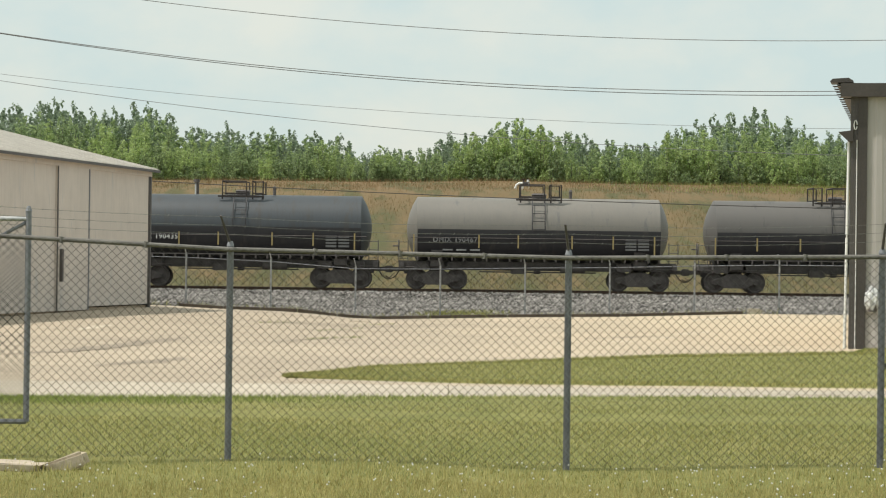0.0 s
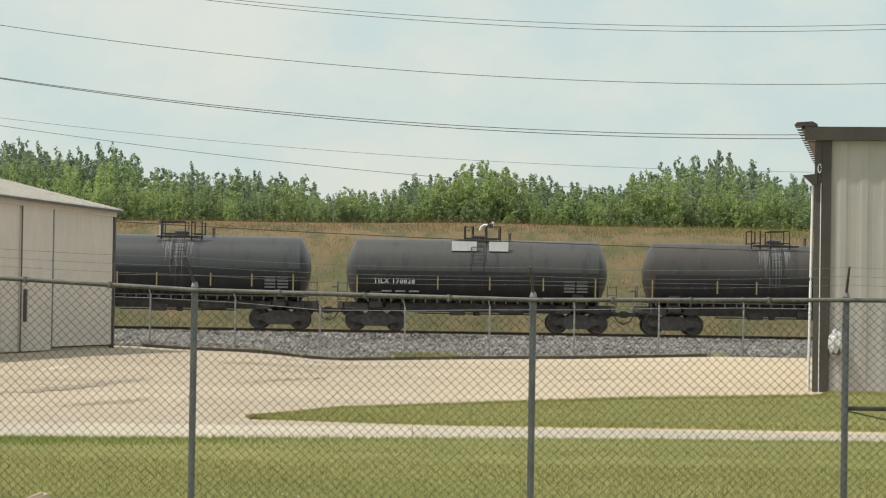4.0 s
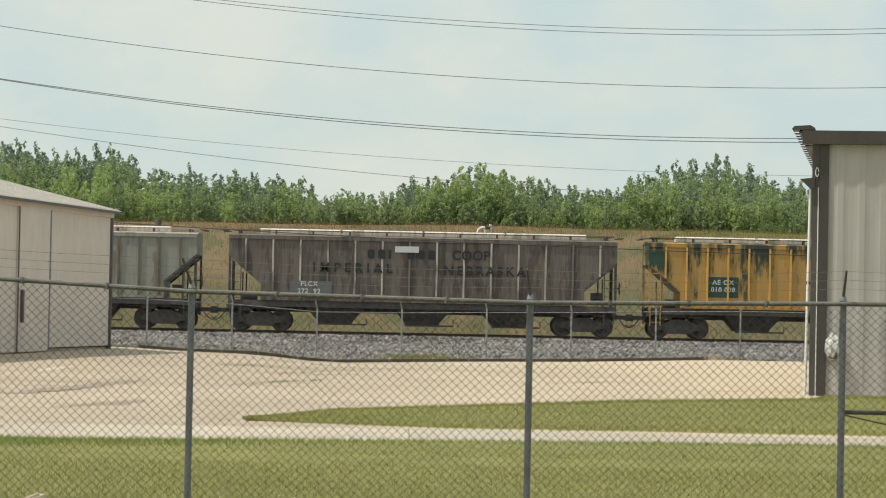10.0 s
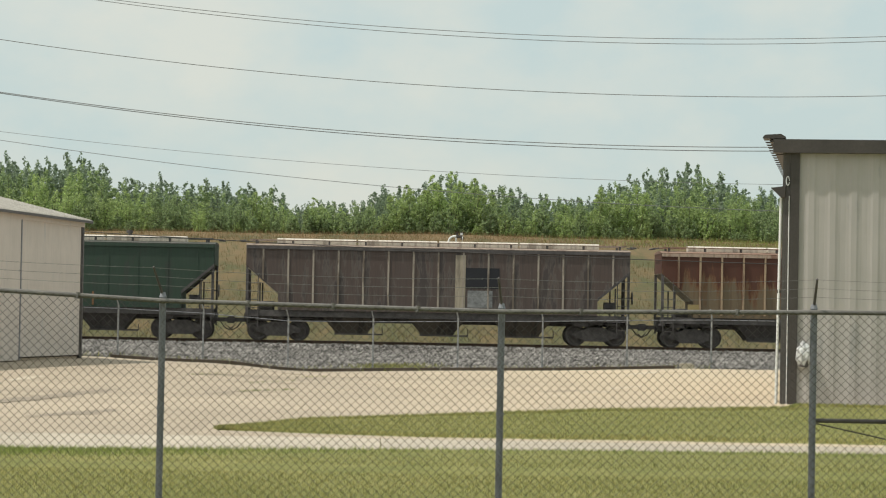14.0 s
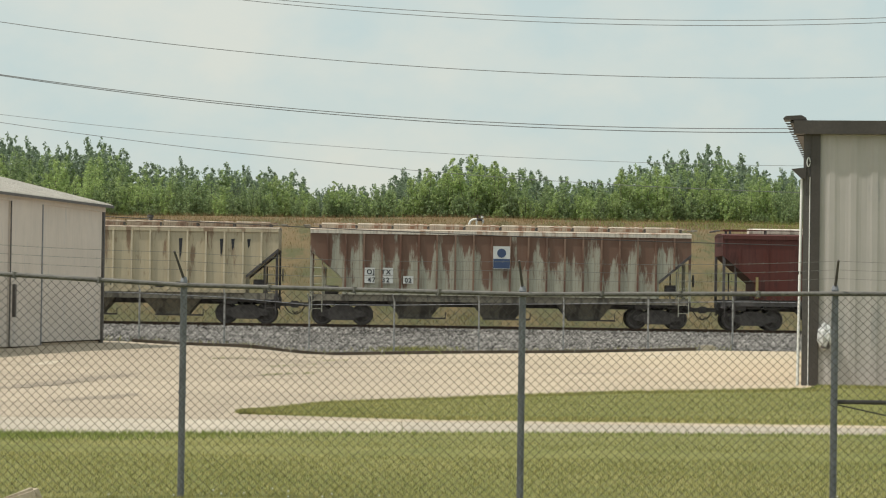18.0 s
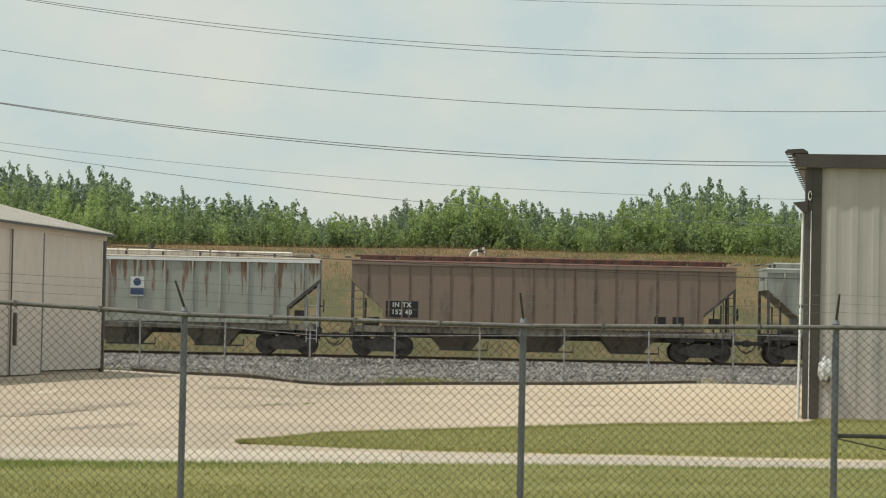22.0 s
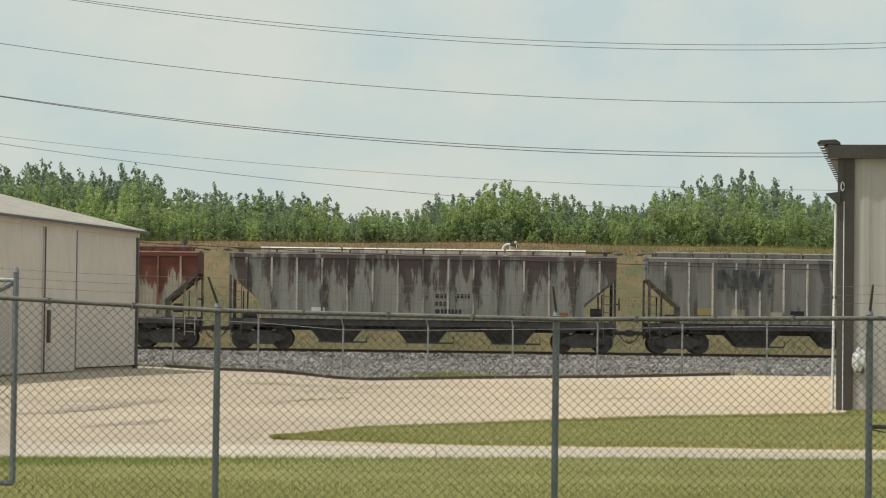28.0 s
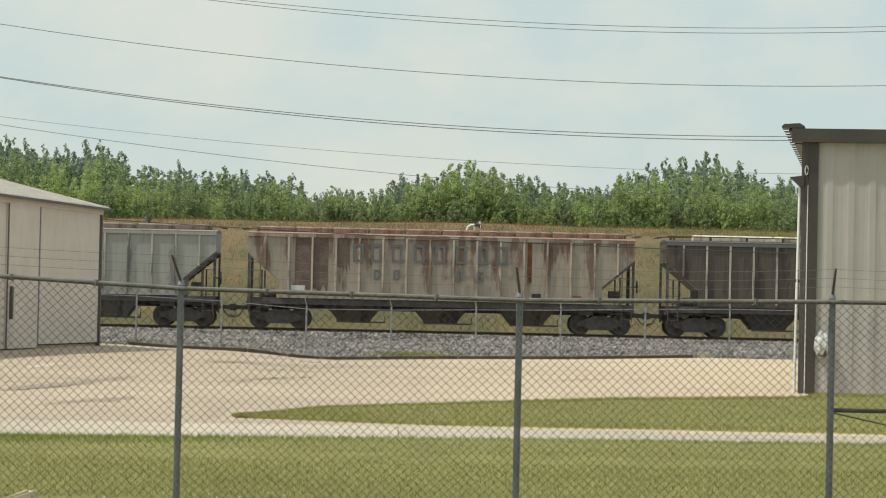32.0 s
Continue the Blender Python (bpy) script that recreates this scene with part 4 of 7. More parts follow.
part("cap", Geo().rod((0, 0, 2.1), (0, 0, 2.28), 0.21, 12, 0.19), M_DARK_STEEL, vent, "dark rain cap", True)


# ---- train ----
M_TANK = [
    weathered("dark blue grey tank paint", (0.05, 0.062, 0.078), (0.06, 0.06, 0.06), 0.25, rough=0.5),
    weathered("faded grey tank paint", (0.19, 0.187, 0.18), (0.15, 0.145, 0.14), 0.10, rough=0.5, grime=(0.16, 0.155, 0.15)),
    weathered("dull grey tank paint", (0.115, 0.114, 0.116), (0.085, 0.083, 0.08), 0.12, rough=0.55, grime=(0.11, 0.11, 0.105)),
    weathered("sooty black tank paint", (0.075, 0.074, 0.077), (0.055, 0.053, 0.05), 0.3, (0.2, 0.2, 0.2), 0.72, rough=0.42),
    weathered("black tank paint with pale spills", (0.052, 0.056, 0.066), (0.04, 0.04, 0.045), 0.2, rough=0.36),
    weathered("charcoal tank paint", (0.066, 0.066, 0.072), (0.05, 0.05, 0.053), 0.25, rough=0.4),
    weathered("brownish black tank paint", (0.060, 0.053, 0.052), (0.045, 0.04, 0.04), 0.3, rough=0.42),
    weathered("navy tank paint", (0.030, 0.040, 0.058), (0.035, 0.037, 0.045), 0.12, rough=0.32),
]
M_RAILING = mottled("brown black railing paint", (0.028, 0.022, 0.02), (0.05, 0.04, 0.036), 3.0, 25.0, 0.7, 0.1, 0.1)
M_TANK_DARK = weathered("sooty black coating", (0.034, 0.034, 0.042), (0.065, 0.058, 0.056), 0.2, grime=(0.055, 0.05, 0.05), rough=0.5)
M_SPILL = mottled("pale dried spill", (0.10, 0.10, 0.105), (0.22, 0.22, 0.22), 2.5, 14.0, 0.7, 0.0, 0.1)
M_DUSTY = weathered("dusty grey skirt paint", (0.25, 0.235, 0.20), (0.11, 0.095, 0.08), 0.35, grime=(0.14, 0.12, 0.10))
M_SILL_BLUE = mottled("dull blue grey sill paint", (0.12, 0.15, 0.19), (0.19, 0.22, 0.26), 1.0, 12.0, 0.7, 0.0, 0.1)
M_YELLOW = plain("faded safety yellow", (0.36, 0.275, 0.12), 0.7)
M_ORANGE = plain("dull orange safety stripe", (0.26, 0.13, 0.06), 0.7)
M_LETTER = plain("dull white lettering", (0.68, 0.68, 0.66), 0.7)
M_LETTER_DARK = plain("faded black lettering", (0.035, 0.035, 0.04), 0.8)
M_WORN_BLACK = mottled("worn black mark paint", (0.03, 0.03, 0.033), (0.10, 0.10, 0.10), 3.0, 16.0, 0.8, 0.0, 0.05)
M_RUST = mottled("orange red rust", (0.11, 0.04, 0.022), (0.22, 0.085, 0.04), 2.5, 18.0, 0.9, 0.0, 0.2)
M_DULL_RUST = mottled("dull brown rust stain", (0.12, 0.078, 0.062), (0.20, 0.145, 0.115), 1.5, 12.0, 0.9, 0.0, 0.1)
M_PURPLE_BLACK = mottled("purplish black paint-out", (0.03, 0.026, 0.029), (0.075, 0.062, 0.066), 2.0, 12.0, 0.8, 0.0, 0.05)
M_LETTER_FAINT = plain("grey worn lettering", (0.16, 0.16, 0.16), 0.8)
M_BLUE = plain("blue sign enamel", (0.045, 0.075, 0.16), 0.5)
M_FIELD = plain("dark grey enamel", (0.085, 0.088, 0.095), 0.5)
M_ROOF_GREY = mottled("dull grey roof paint", (0.20, 0.205, 0.205), (0.30, 0.305, 0.30), 1.2, 14.0, 0.7, 0.0, 0.1)
M_SLOPE = weathered("dusty pale slope sheet", (0.42, 0.38, 0.31), (0.26, 0.21, 0.16), 0.3, grime=(0.22, 0.19, 0.15))
M_GREY_PATCH = mottled("grey stencil patch", (0.15, 0.15, 0.15), (0.30, 0.30, 0.295), 3.0, 12.0, 0.7, 0.0, 0.05)
M_GREEN_PATCH = plain("dark green stencil patch", (0.035, 0.075, 0.055), 0.7)
M_BLACK_PATCH = plain("black stencil patch", (0.02, 0.02, 0.025), 0.7)
M_LEAF_MARK = plain("pale green white enamel", (0.62, 0.68, 0.62), 0.5)
M_HATCH = weathered("bleached roof hatch paint", (0.66, 0.64, 0.60), (0.40, 0.33, 0.27), 0.25, rough=0.6)
M_SPRAY = mottled("black green spray paint", (0.028, 0.032, 0.032), (0.075, 0.085, 0.085), 4.0, 14.0, 0.6, 0.0, 0.05)
M_SPRAY_BLUE = plain("blue grey spray paint", (0.10, 0.18, 0.24), 0.7)


def side_frame_geo():
    g = Geo()
    for s in (-1, 1):
        y0, y1 = (-1.10, -0.94) if s < 0 else (0.94, 1.10)
        g.prism_y([(-1.04, 0.40), (-1.04, 0.54), (-0.58, 0.70), (-0.34, 0.82), (0.34, 0.82), (0.58, 0.70), (1.04, 0.54), (1.04, 0.40), (0.66, 0.32), (0.50, 0.20), (-0.50, 0.20), (-0.66, 0.32)], y0, y1)
        for x in (-0.16, 0.0, 0.16):
            g.rod((x, s * 1.02, 0.30), (x, s * 1.02, 0.62), 0.06, 8)
    g.box(-0.2, 0.2, -0.94, 0.94, 0.42, 0.74, 0.03)
    g.box(-0.35, 0.35, -0.4, 0.4, 0.74, 0.92, 0.03)
    return g


def wheelset_geo():
    g = Geo()
    prof = [(0.0, 0.10), (0.03, 0.16), (0.03, 0.36), (0.0, 0.40), (0.0, 0.457), (0.10, 0.45), (0.135, 0.48), (0.14, 0.40), (0.10, 0.36), (0.08, 0.16), (0.12, 0.10)]
    n = 24
    for s in (-1, 1):
        vs = [(r * math.cos(2 * math.pi * j / n), s * (0.82 - w), r * math.sin(2 * math.pi * j / n)) for w, r in prof for j in range(n)]
        fs = [(i * n + j, i * n + (j + 1) % n, (i + 1) * n + (j + 1) % n, (i + 1) * n + j) for i in range(len(prof) - 1) for j in range(n)]
        g.add(vs, fs)
        g.rod((0, s * 0.82, 0), (0, s * 1.16, 0), 0.11, 12)
        for k in range(3):
            a = 2 * math.pi * k / 3
            g.rod((0.06 * math.cos(a), s * 1.16, 0.06 * math.sin(a)), (0.06 * math.cos(a), s * 1.19, 0.06 * math.sin(a)), 0.02, 6)
    g.rod((0, -0.82, 0), (0, 0.82, 0), 0.085, 10)
    return g


ME_TRUCK = side_frame_geo().mesh("truck", M_TRUCK)
ME_WHEELS = wheelset_geo().mesh("wheelset", M_TRUCK, True)
ME_COUPLER = Geo().box(-0.55, 0.0, -0.07, 0.07, -0.09, 0.09, 0.02).box(0.0, 0.34, -0.15, 0.16, -0.15, 0.15, 0.04).box(-0.8, -0.5, -0.2, 0.2, -0.2, 0.22, 0.03).path([(-0.3, -0.25, -0.05), (-0.1, -0.25, -0.33), (0.12, -0.22, -0.45), (0.30, -0.18, -0.30)], 0.025, 6).mesh("coupler", M_DARK_STEEL)
ME_HATCH = Geo().prism_x([(-0.32, 0.0), (0.32, 0.0), (0.32, 0.17), (0.22, 0.24), (-0.22, 0.24), (-0.32, 0.17)], -0.74, 0.74).mesh("hatch_cover", M_HATCH)
ME_BRACKET = Geo().box(-0.04, 0.04, -0.14, 0.14, -0.08, 0.14).mesh("bracket", M_DARK_STEEL)
ME_BRAKE_WHEEL = Geo().rod((-0.02, 0, 0), (0.02, 0, 0), 0.28, 16).rod((-0.25, 0, 0), (-0.02, 0, 0), 0.03, 6).mesh("brake_wheel", M_DARK_STEEL)
ME_STEP = Geo().box(-0.035, 0.035, -0.05, 0.05, -0.16, 0.0).mesh("walkway_bracket", M_TRUCK)
ME_BOLSTER = Geo().prism_x([(-1.38, 1.30), (1.38, 1.30), (1.38, 1.02), (0.5, 0.86), (-0.5, 0.86), (-1.38, 1.02)], -0.28, 0.28).box(-1.0, -0.35, -1.25, -0.5, 0.86, 1.2, 0.04).box(0.45, 1.05, -1.2, -0.4, 0.90, 1.2, 0.04).path([(-1.5, -1.22, 0.98), (1.5, -1.22, 0.98)], 0.03, 6).mesh("body_bolster", M_DARK_STEEL)
WHEELSETS = {-1: [], 1: []}


def running_gear(car, length):
    for s in (-1, 1):
        tr = part("truck", ME_TRUCK, M_TRUCK, car, "grimy brown truck side frames")
        tr.matrix_basis = pose(s * (length / 2 - 2.13), 0, 0)
        bol = part("body_bolster", ME_BOLSTER, M_DARK_STEEL, car)
        bol.matrix_basis = pose(s * (length / 2 - 2.13), 0, 0)
        for k in (-1, 1):
            w = part("wheelset", ME_WHEELS, M_TRUCK, tr)
            w.matrix_basis = pose(k * 0.89, 0, 0.457)
            WHEELSETS[k].append(w)
        c = part("coupler", ME_COUPLER, M_DARK_STEEL, car)
        c.matrix_basis = pose(s * (length / 2 - 0.17), 0, 0.87, 0, 0, 0 if s > 0 else 180)


def ladder(x, y, z0, z1, car, material, width=0.45, along="x"):
    g = Geo()
    for d in (-width / 2, width / 2):
        a = (x + d, y, z0) if along == "x" else (x, y + d, z0)
        b = (x + d, y, z1) if along == "x" else (x, y + d, z1)
        g.rod(a, b, 0.022, 6)
    for i in range(int((z1 - z0) / 0.36) + 1):
        z = z0 + 0.15 + 0.36 * i
        if z < z1:
            g.rod((x - width / 2, y, z) if along == "x" else (x, y - width / 2, z), (x + width / 2, y, z) if along == "x" else (x, y + width / 2, z), 0.014, 6)
    part("ladder", g, material, car)


def bars(words, car, material, x, y, z, h, gap=0.3, name="faded_marking", label=""):
    """Worn company writing as plain blocks: one block a letter, given by their widths."""
    at = x
    for w in words:
        if w < 0:
            at += -w
            continue
        part(name, Geo().box(at, at + w, y - 0.006, y, z, z + h, min(w, h) * 0.2), material, car, label)
        at += w + gap


def spill(car, x0, x1, r, zc, seed):
    """Dried runs from the dome down the side of a tank, each run of its own length."""
    rnd = random.Random(seed)
    g = Geo()
    x = x0
    while x < x1:
        w = rnd.uniform(0.015, 0.06)
        mid = 1.0 - abs((x - x0) / (x1 - x0) * 2 - 1)
        end = radians(rnd.uniform(45, 75) + 85 * mid * rnd.random())
        arc = [(-(r + 0.012) * math.sin(a), zc + (r + 0.012) * math.cos(a)) for a in np.linspace(radians(28), end, 12)]
        k = len(arc)
        g.add([(x, *p) for p in arc] + [(x + w * (1 - 0.8 * (i / (k - 1)) ** 2), *p) for i, p in enumerate(arc)], [(i, i + 1, k + i + 1, k + i) for i in range(k - 1)])
        x += w + rnd.uniform(-0.01, 0.035)
    tagged(part("dried_spill", g, M_SPILL, car, "pale dried spill below the dome"), kind="stuff")


def tank_car(label, material, length, marks="", emblem=False, emblem_x=2.29, panel=False, rails=((-0.8, 0.26), (0.54, 1.0)), stanchions=(-5.5, -2.63, -0.9, 1.47, 3.28, 5.1), spilt=0):
    car = thing("tank_car", label, "tank car", "freight train")
    half = length / 2 - 0.78
    r, zc = 1.44, 2.66
    prof = [(-half + 0.46 * (k / 7) ** 2, r * k / 7) for k in (0.6, 2, 3.5, 5, 6, 6.7, 7)]
    prof += [(x, r) for x in np.linspace(-half + 1.4, half - 1.4, 7)]
    prof += [(-x, rr) for x, rr in reversed(prof[:7])]
    part("tank", Geo().lathe_x(prof, 40).moved(0, 0, zc), material, car, "", True)
    for x in (-half + 0.72, -half * 0.33, half * 0.33, half - 0.72):
        part("seam_band", Geo().lathe_x([(x - 0.03, r + 0.006), (x + 0.03, r + 0.006)], 40).moved(0, 0, zc), material, car, "", True)
    # Real black band on some cars; elsewhere the underside's shade as colour.
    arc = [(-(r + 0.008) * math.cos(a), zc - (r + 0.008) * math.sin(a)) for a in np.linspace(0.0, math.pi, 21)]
    part("lower_coating", Geo().strip_x(arc, -half + 0.50, half - 0.44), M_TANK_DARK, car, "near-black lower half of the tank, black band and shade in one", True)
    part("underframe", Geo().box(-half - 0.35, half + 0.35, -0.30, 0.30, 0.86, 1.26, 0.04), M_DARK_STEEL, car)
    for s in (-1, 1):
        part("end_sill", Geo().box(s * (half + 0.20) - 0.10, s * (half + 0.20) + 0.10, -1.45, 1.45, 0.95, 1.22, 0.03), M_DARK_STEEL, car)
        part("bolster", Geo().prism_x([(-1.3, 1.15), (1.3, 1.15), (1.05, 1.95), (-1.05, 1.95)], s * (length / 2 - 2.13) - 0.25, s * (length / 2 - 2.13) + 0.25), M_DARK_STEEL, car)
        ladder(s * (half + 0.12), -1.42, 1.2, 2.15, car, M_DARK_STEEL, 0.4)
        b = part("brake_wheel", ME_BRAKE_WHEEL, M_DARK_STEEL, car) if s < 0 else None
        if b:
            b.matrix_basis = pose(-half - 0.35, -0.9, 1.9)
        for y in (-1.45, 1.45):
            part("side_walkway", Geo().box(min(0, s * (half - 0.15)), max(0, s * (half - 0.15)), y - 0.20, y + 0.20, 1.42, 1.47), M_DARK_STEEL, car)
    for y in (-1.60, 1.60):
        for i in range(22):
            br = part("walkway_bracket", ME_STEP, M_TRUCK, car)
            br.matrix_basis = pose(-half + 0.5 + (2 * half - 1.0) * i / 21, y, 1.42)
    for y in (-1.62, 1.62):
        part("handrail", Geo().path([(-half + 0.2, y, 2.28), (half - 0.2, y, 2.28)], 0.02, 6), M_DARK_STEEL, car)
        for x in stanchions:
            part("stanchion", Geo().box(x - 0.032, x + 0.032, y - 0.02, y + 0.02, 1.45 if abs(x) > 5 else 1.85, 2.42), M_YELLOW, car, "faded yellow stanchion")
    # top platform, dome, valves and rails
    zt = zc + r
    part("platform", Geo().box(-0.80, 0.80, -0.60, 0.60, zt - 0.09, zt - 0.03), M_DARK_STEEL, car, "dark steel top platform")
    part("manway", Geo().rod((0.05, 0, zt - 0.1), (0.05, 0, zt + 0.15), 0.32, 16), M_DARK_STEEL, car)
    part("manway_lid", Geo().rod((0.05, 0, zt + 0.15), (0.05, 0, zt + 0.22), 0.38, 16, 0.26), M_DARK_STEEL, car)
    part("safety_valve", Geo().rod((1.45, 0, zt - 0.02), (1.45, 0, zt + 0.30), 0.07, 10).rod((1.45, 0, zt + 0.30), (1.45, 0, zt + 0.40), 0.1, 10, 0.04), M_DARK_STEEL, car)
    for x0, x1 in rails:
        for y in (-0.9, 0.9):
            part("platform_rail", Geo().path([(x0, y, zt - 0.22), (x0, y, zt + 0.58), (x1, y, zt + 0.58), (x1, y, zt - 0.22)], 0.034, 6).path([(x0, y, zt + 0.05), (x1, y, zt + 0.05)], 0.024, 6), M_RAILING, car)
        part("cross_rail", Geo().path([(x0, -0.9, zt + 0.58), (x0, 0.9, zt + 0.58)], 0.034, 6), M_RAILING, car)
    for y in (-0.9, 0.9):
        part("platform_edge", Geo().box(-1.0, 1.05, y - 0.04, y + 0.04, zt - 0.13, zt - 0.06), M_RAILING, car)
    for y in (-1, 1):
        g = Geo()
        for x in (-0.28, 0.28):
            g.path([(x, y * 0.85, zt - 0.05), (x, y * 1.2, zt - 0.42), (x, y * 1.50, zt - 1.1), (x, y * 1.51, zt - 1.5)], 0.022, 6)
        for z, yy in ((zt - 0.35, 1.2), (zt - 0.7, 1.36), (zt - 1.05, 1.52), (zt - 1.4, 1.51)):
            g.rod((-0.28, y * yy, z), (0.28, y * yy, z), 0.016, 6)
        part("side_ladder", g, M_TANK_DARK, car)
    part("air_reservoir", Geo().rod((1.0, -0.75, 0.98), (2.1, -0.75, 0.98), 0.2, 12), M_DARK_STEEL, car, "", True)
    part("bottom_outlet", Geo().rod((0, 0, 1.25), (0, 0, 0.72), 0.22, 12, 0.14), M_DARK_STEEL, car)
    part("brake_rigging", Geo().path([(-2.6, -0.6, 0.80), (2.6, -0.6, 0.80)], 0.03, 6).box(-1.2, -0.5, -0.95, -0.6, 0.72, 1.02, 0.03), M_DARK_STEEL, car)
    ys = -math.sqrt(r * r - (2.0 - zc) ** 2)
    if marks:
        lettering(marks, 0.21, M_GREY_PATCH if "467" in marks else M_LETTER, car, -half + 2.15, -r - 0.03, 2.10, "car_number", "dull white stencilled number", 1.15)
        for k in range(3):
            part("small_stencil", Geo().box(-half + 1.6 + k * 0.6, -half + 2.05 + k * 0.6, -r - 0.028, -r - 0.02, 1.72, 1.79), M_GREY_PATCH, car)
    if not emblem:
        for k in range(4):
            for j in range(2):
                part("small_stencil", Geo().box(half - 2.0 + j * 0.56, half - 1.52 + j * 0.56, -r - 0.03, -r - 0.012, 1.80 + k * 0.14, 1.89 + k * 0.14), M_LETTER_FAINT, car)
    if spilt:
        spill(car, -0.75, 0.65, r, zc, spilt)
    if panel:
        part("dome_panel", Geo().box(-1.15, -0.05, -1.18, -1.10, zt - 0.52, zt - 0.10).box(0.5, 1.35, -1.18, -1.10, zt - 0.52, zt - 0.10), M_WHITE, car, "white panel by the dome")
    if emblem:
        def diamond(k):
            w, h, c = 0.68 * k, 0.61 * k, 0.13
            return [(emblem_x - w, 2.89), (emblem_x - w + c, 2.89 + c), (emblem_x - c, 2.89 + h), (emblem_x + c, 2.89 + h), (emblem_x + w - c, 2.89 + c), (emblem_x + w, 2.89), (emblem_x + w - c, 2.89 - c), (emblem_x + c, 2.89 - h), (emblem_x - c, 2.89 - h), (emblem_x - w + c, 2.89 - c)]

        sign = part("emblem", Geo().prism_y(diamond(1.0), -r - 0.04, -r - 0.01), M_PALE_STEEL, car, "pale diamond emblem plate")
        part("emblem_field", Geo().prism_y(diamond(0.93), -r - 0.05, -r - 0.042), M_FIELD, sign, "dark grey diamond field")
        part("emblem_leaf", Geo().prism_y([(emblem_x - 0.60, 2.80), (emblem_x - 0.45, 3.02), (emblem_x - 0.20, 3.20), (emblem_x + 0.14, 3.34), (emblem_x + 0.20, 3.05), (emblem_x + 0.12, 2.70), (emblem_x - 0.10, 2.46), (emblem_x - 0.32, 2.40), (emblem_x - 0.36, 2.28), (emblem_x - 0.42, 2.42), (emblem_x - 0.56, 2.58)], -r - 0.06, -r - 0.052), M_LEAF_MARK, sign, "pale leaf shape")
        bars((0.2,) * 4, car, M_LETTER_FAINT, emblem_x - 0.7, -r - 0.02, 1.86, 0.2, 0.14)
    running_gear(car, length)
    return car


HATCH_MESHES = {}


def hatch_mesh(material):
    """One hatch cover mesh for each roof paint."""
    if material.name not in HATCH_MESHES:
        me = ME_HATCH.copy()
        me.materials.clear()
        me.materials.append(material)
        HATCH_MESHES[material.name] = me
    return HATCH_MESHES[material.name]


KNEE = 2.08


def hopper_outline(hb, top, slope_z, foot, inset):
    """Side outline of a covered hopper: upright ends that slope in to a knee and drop to the side sill."""
    return [(-hb, top), (-hb, slope_z), (-hb + inset, KNEE), (-hb + inset, foot), (hb - inset, foot), (hb - inset, KNEE), (hb, slope_z), (hb, top)]


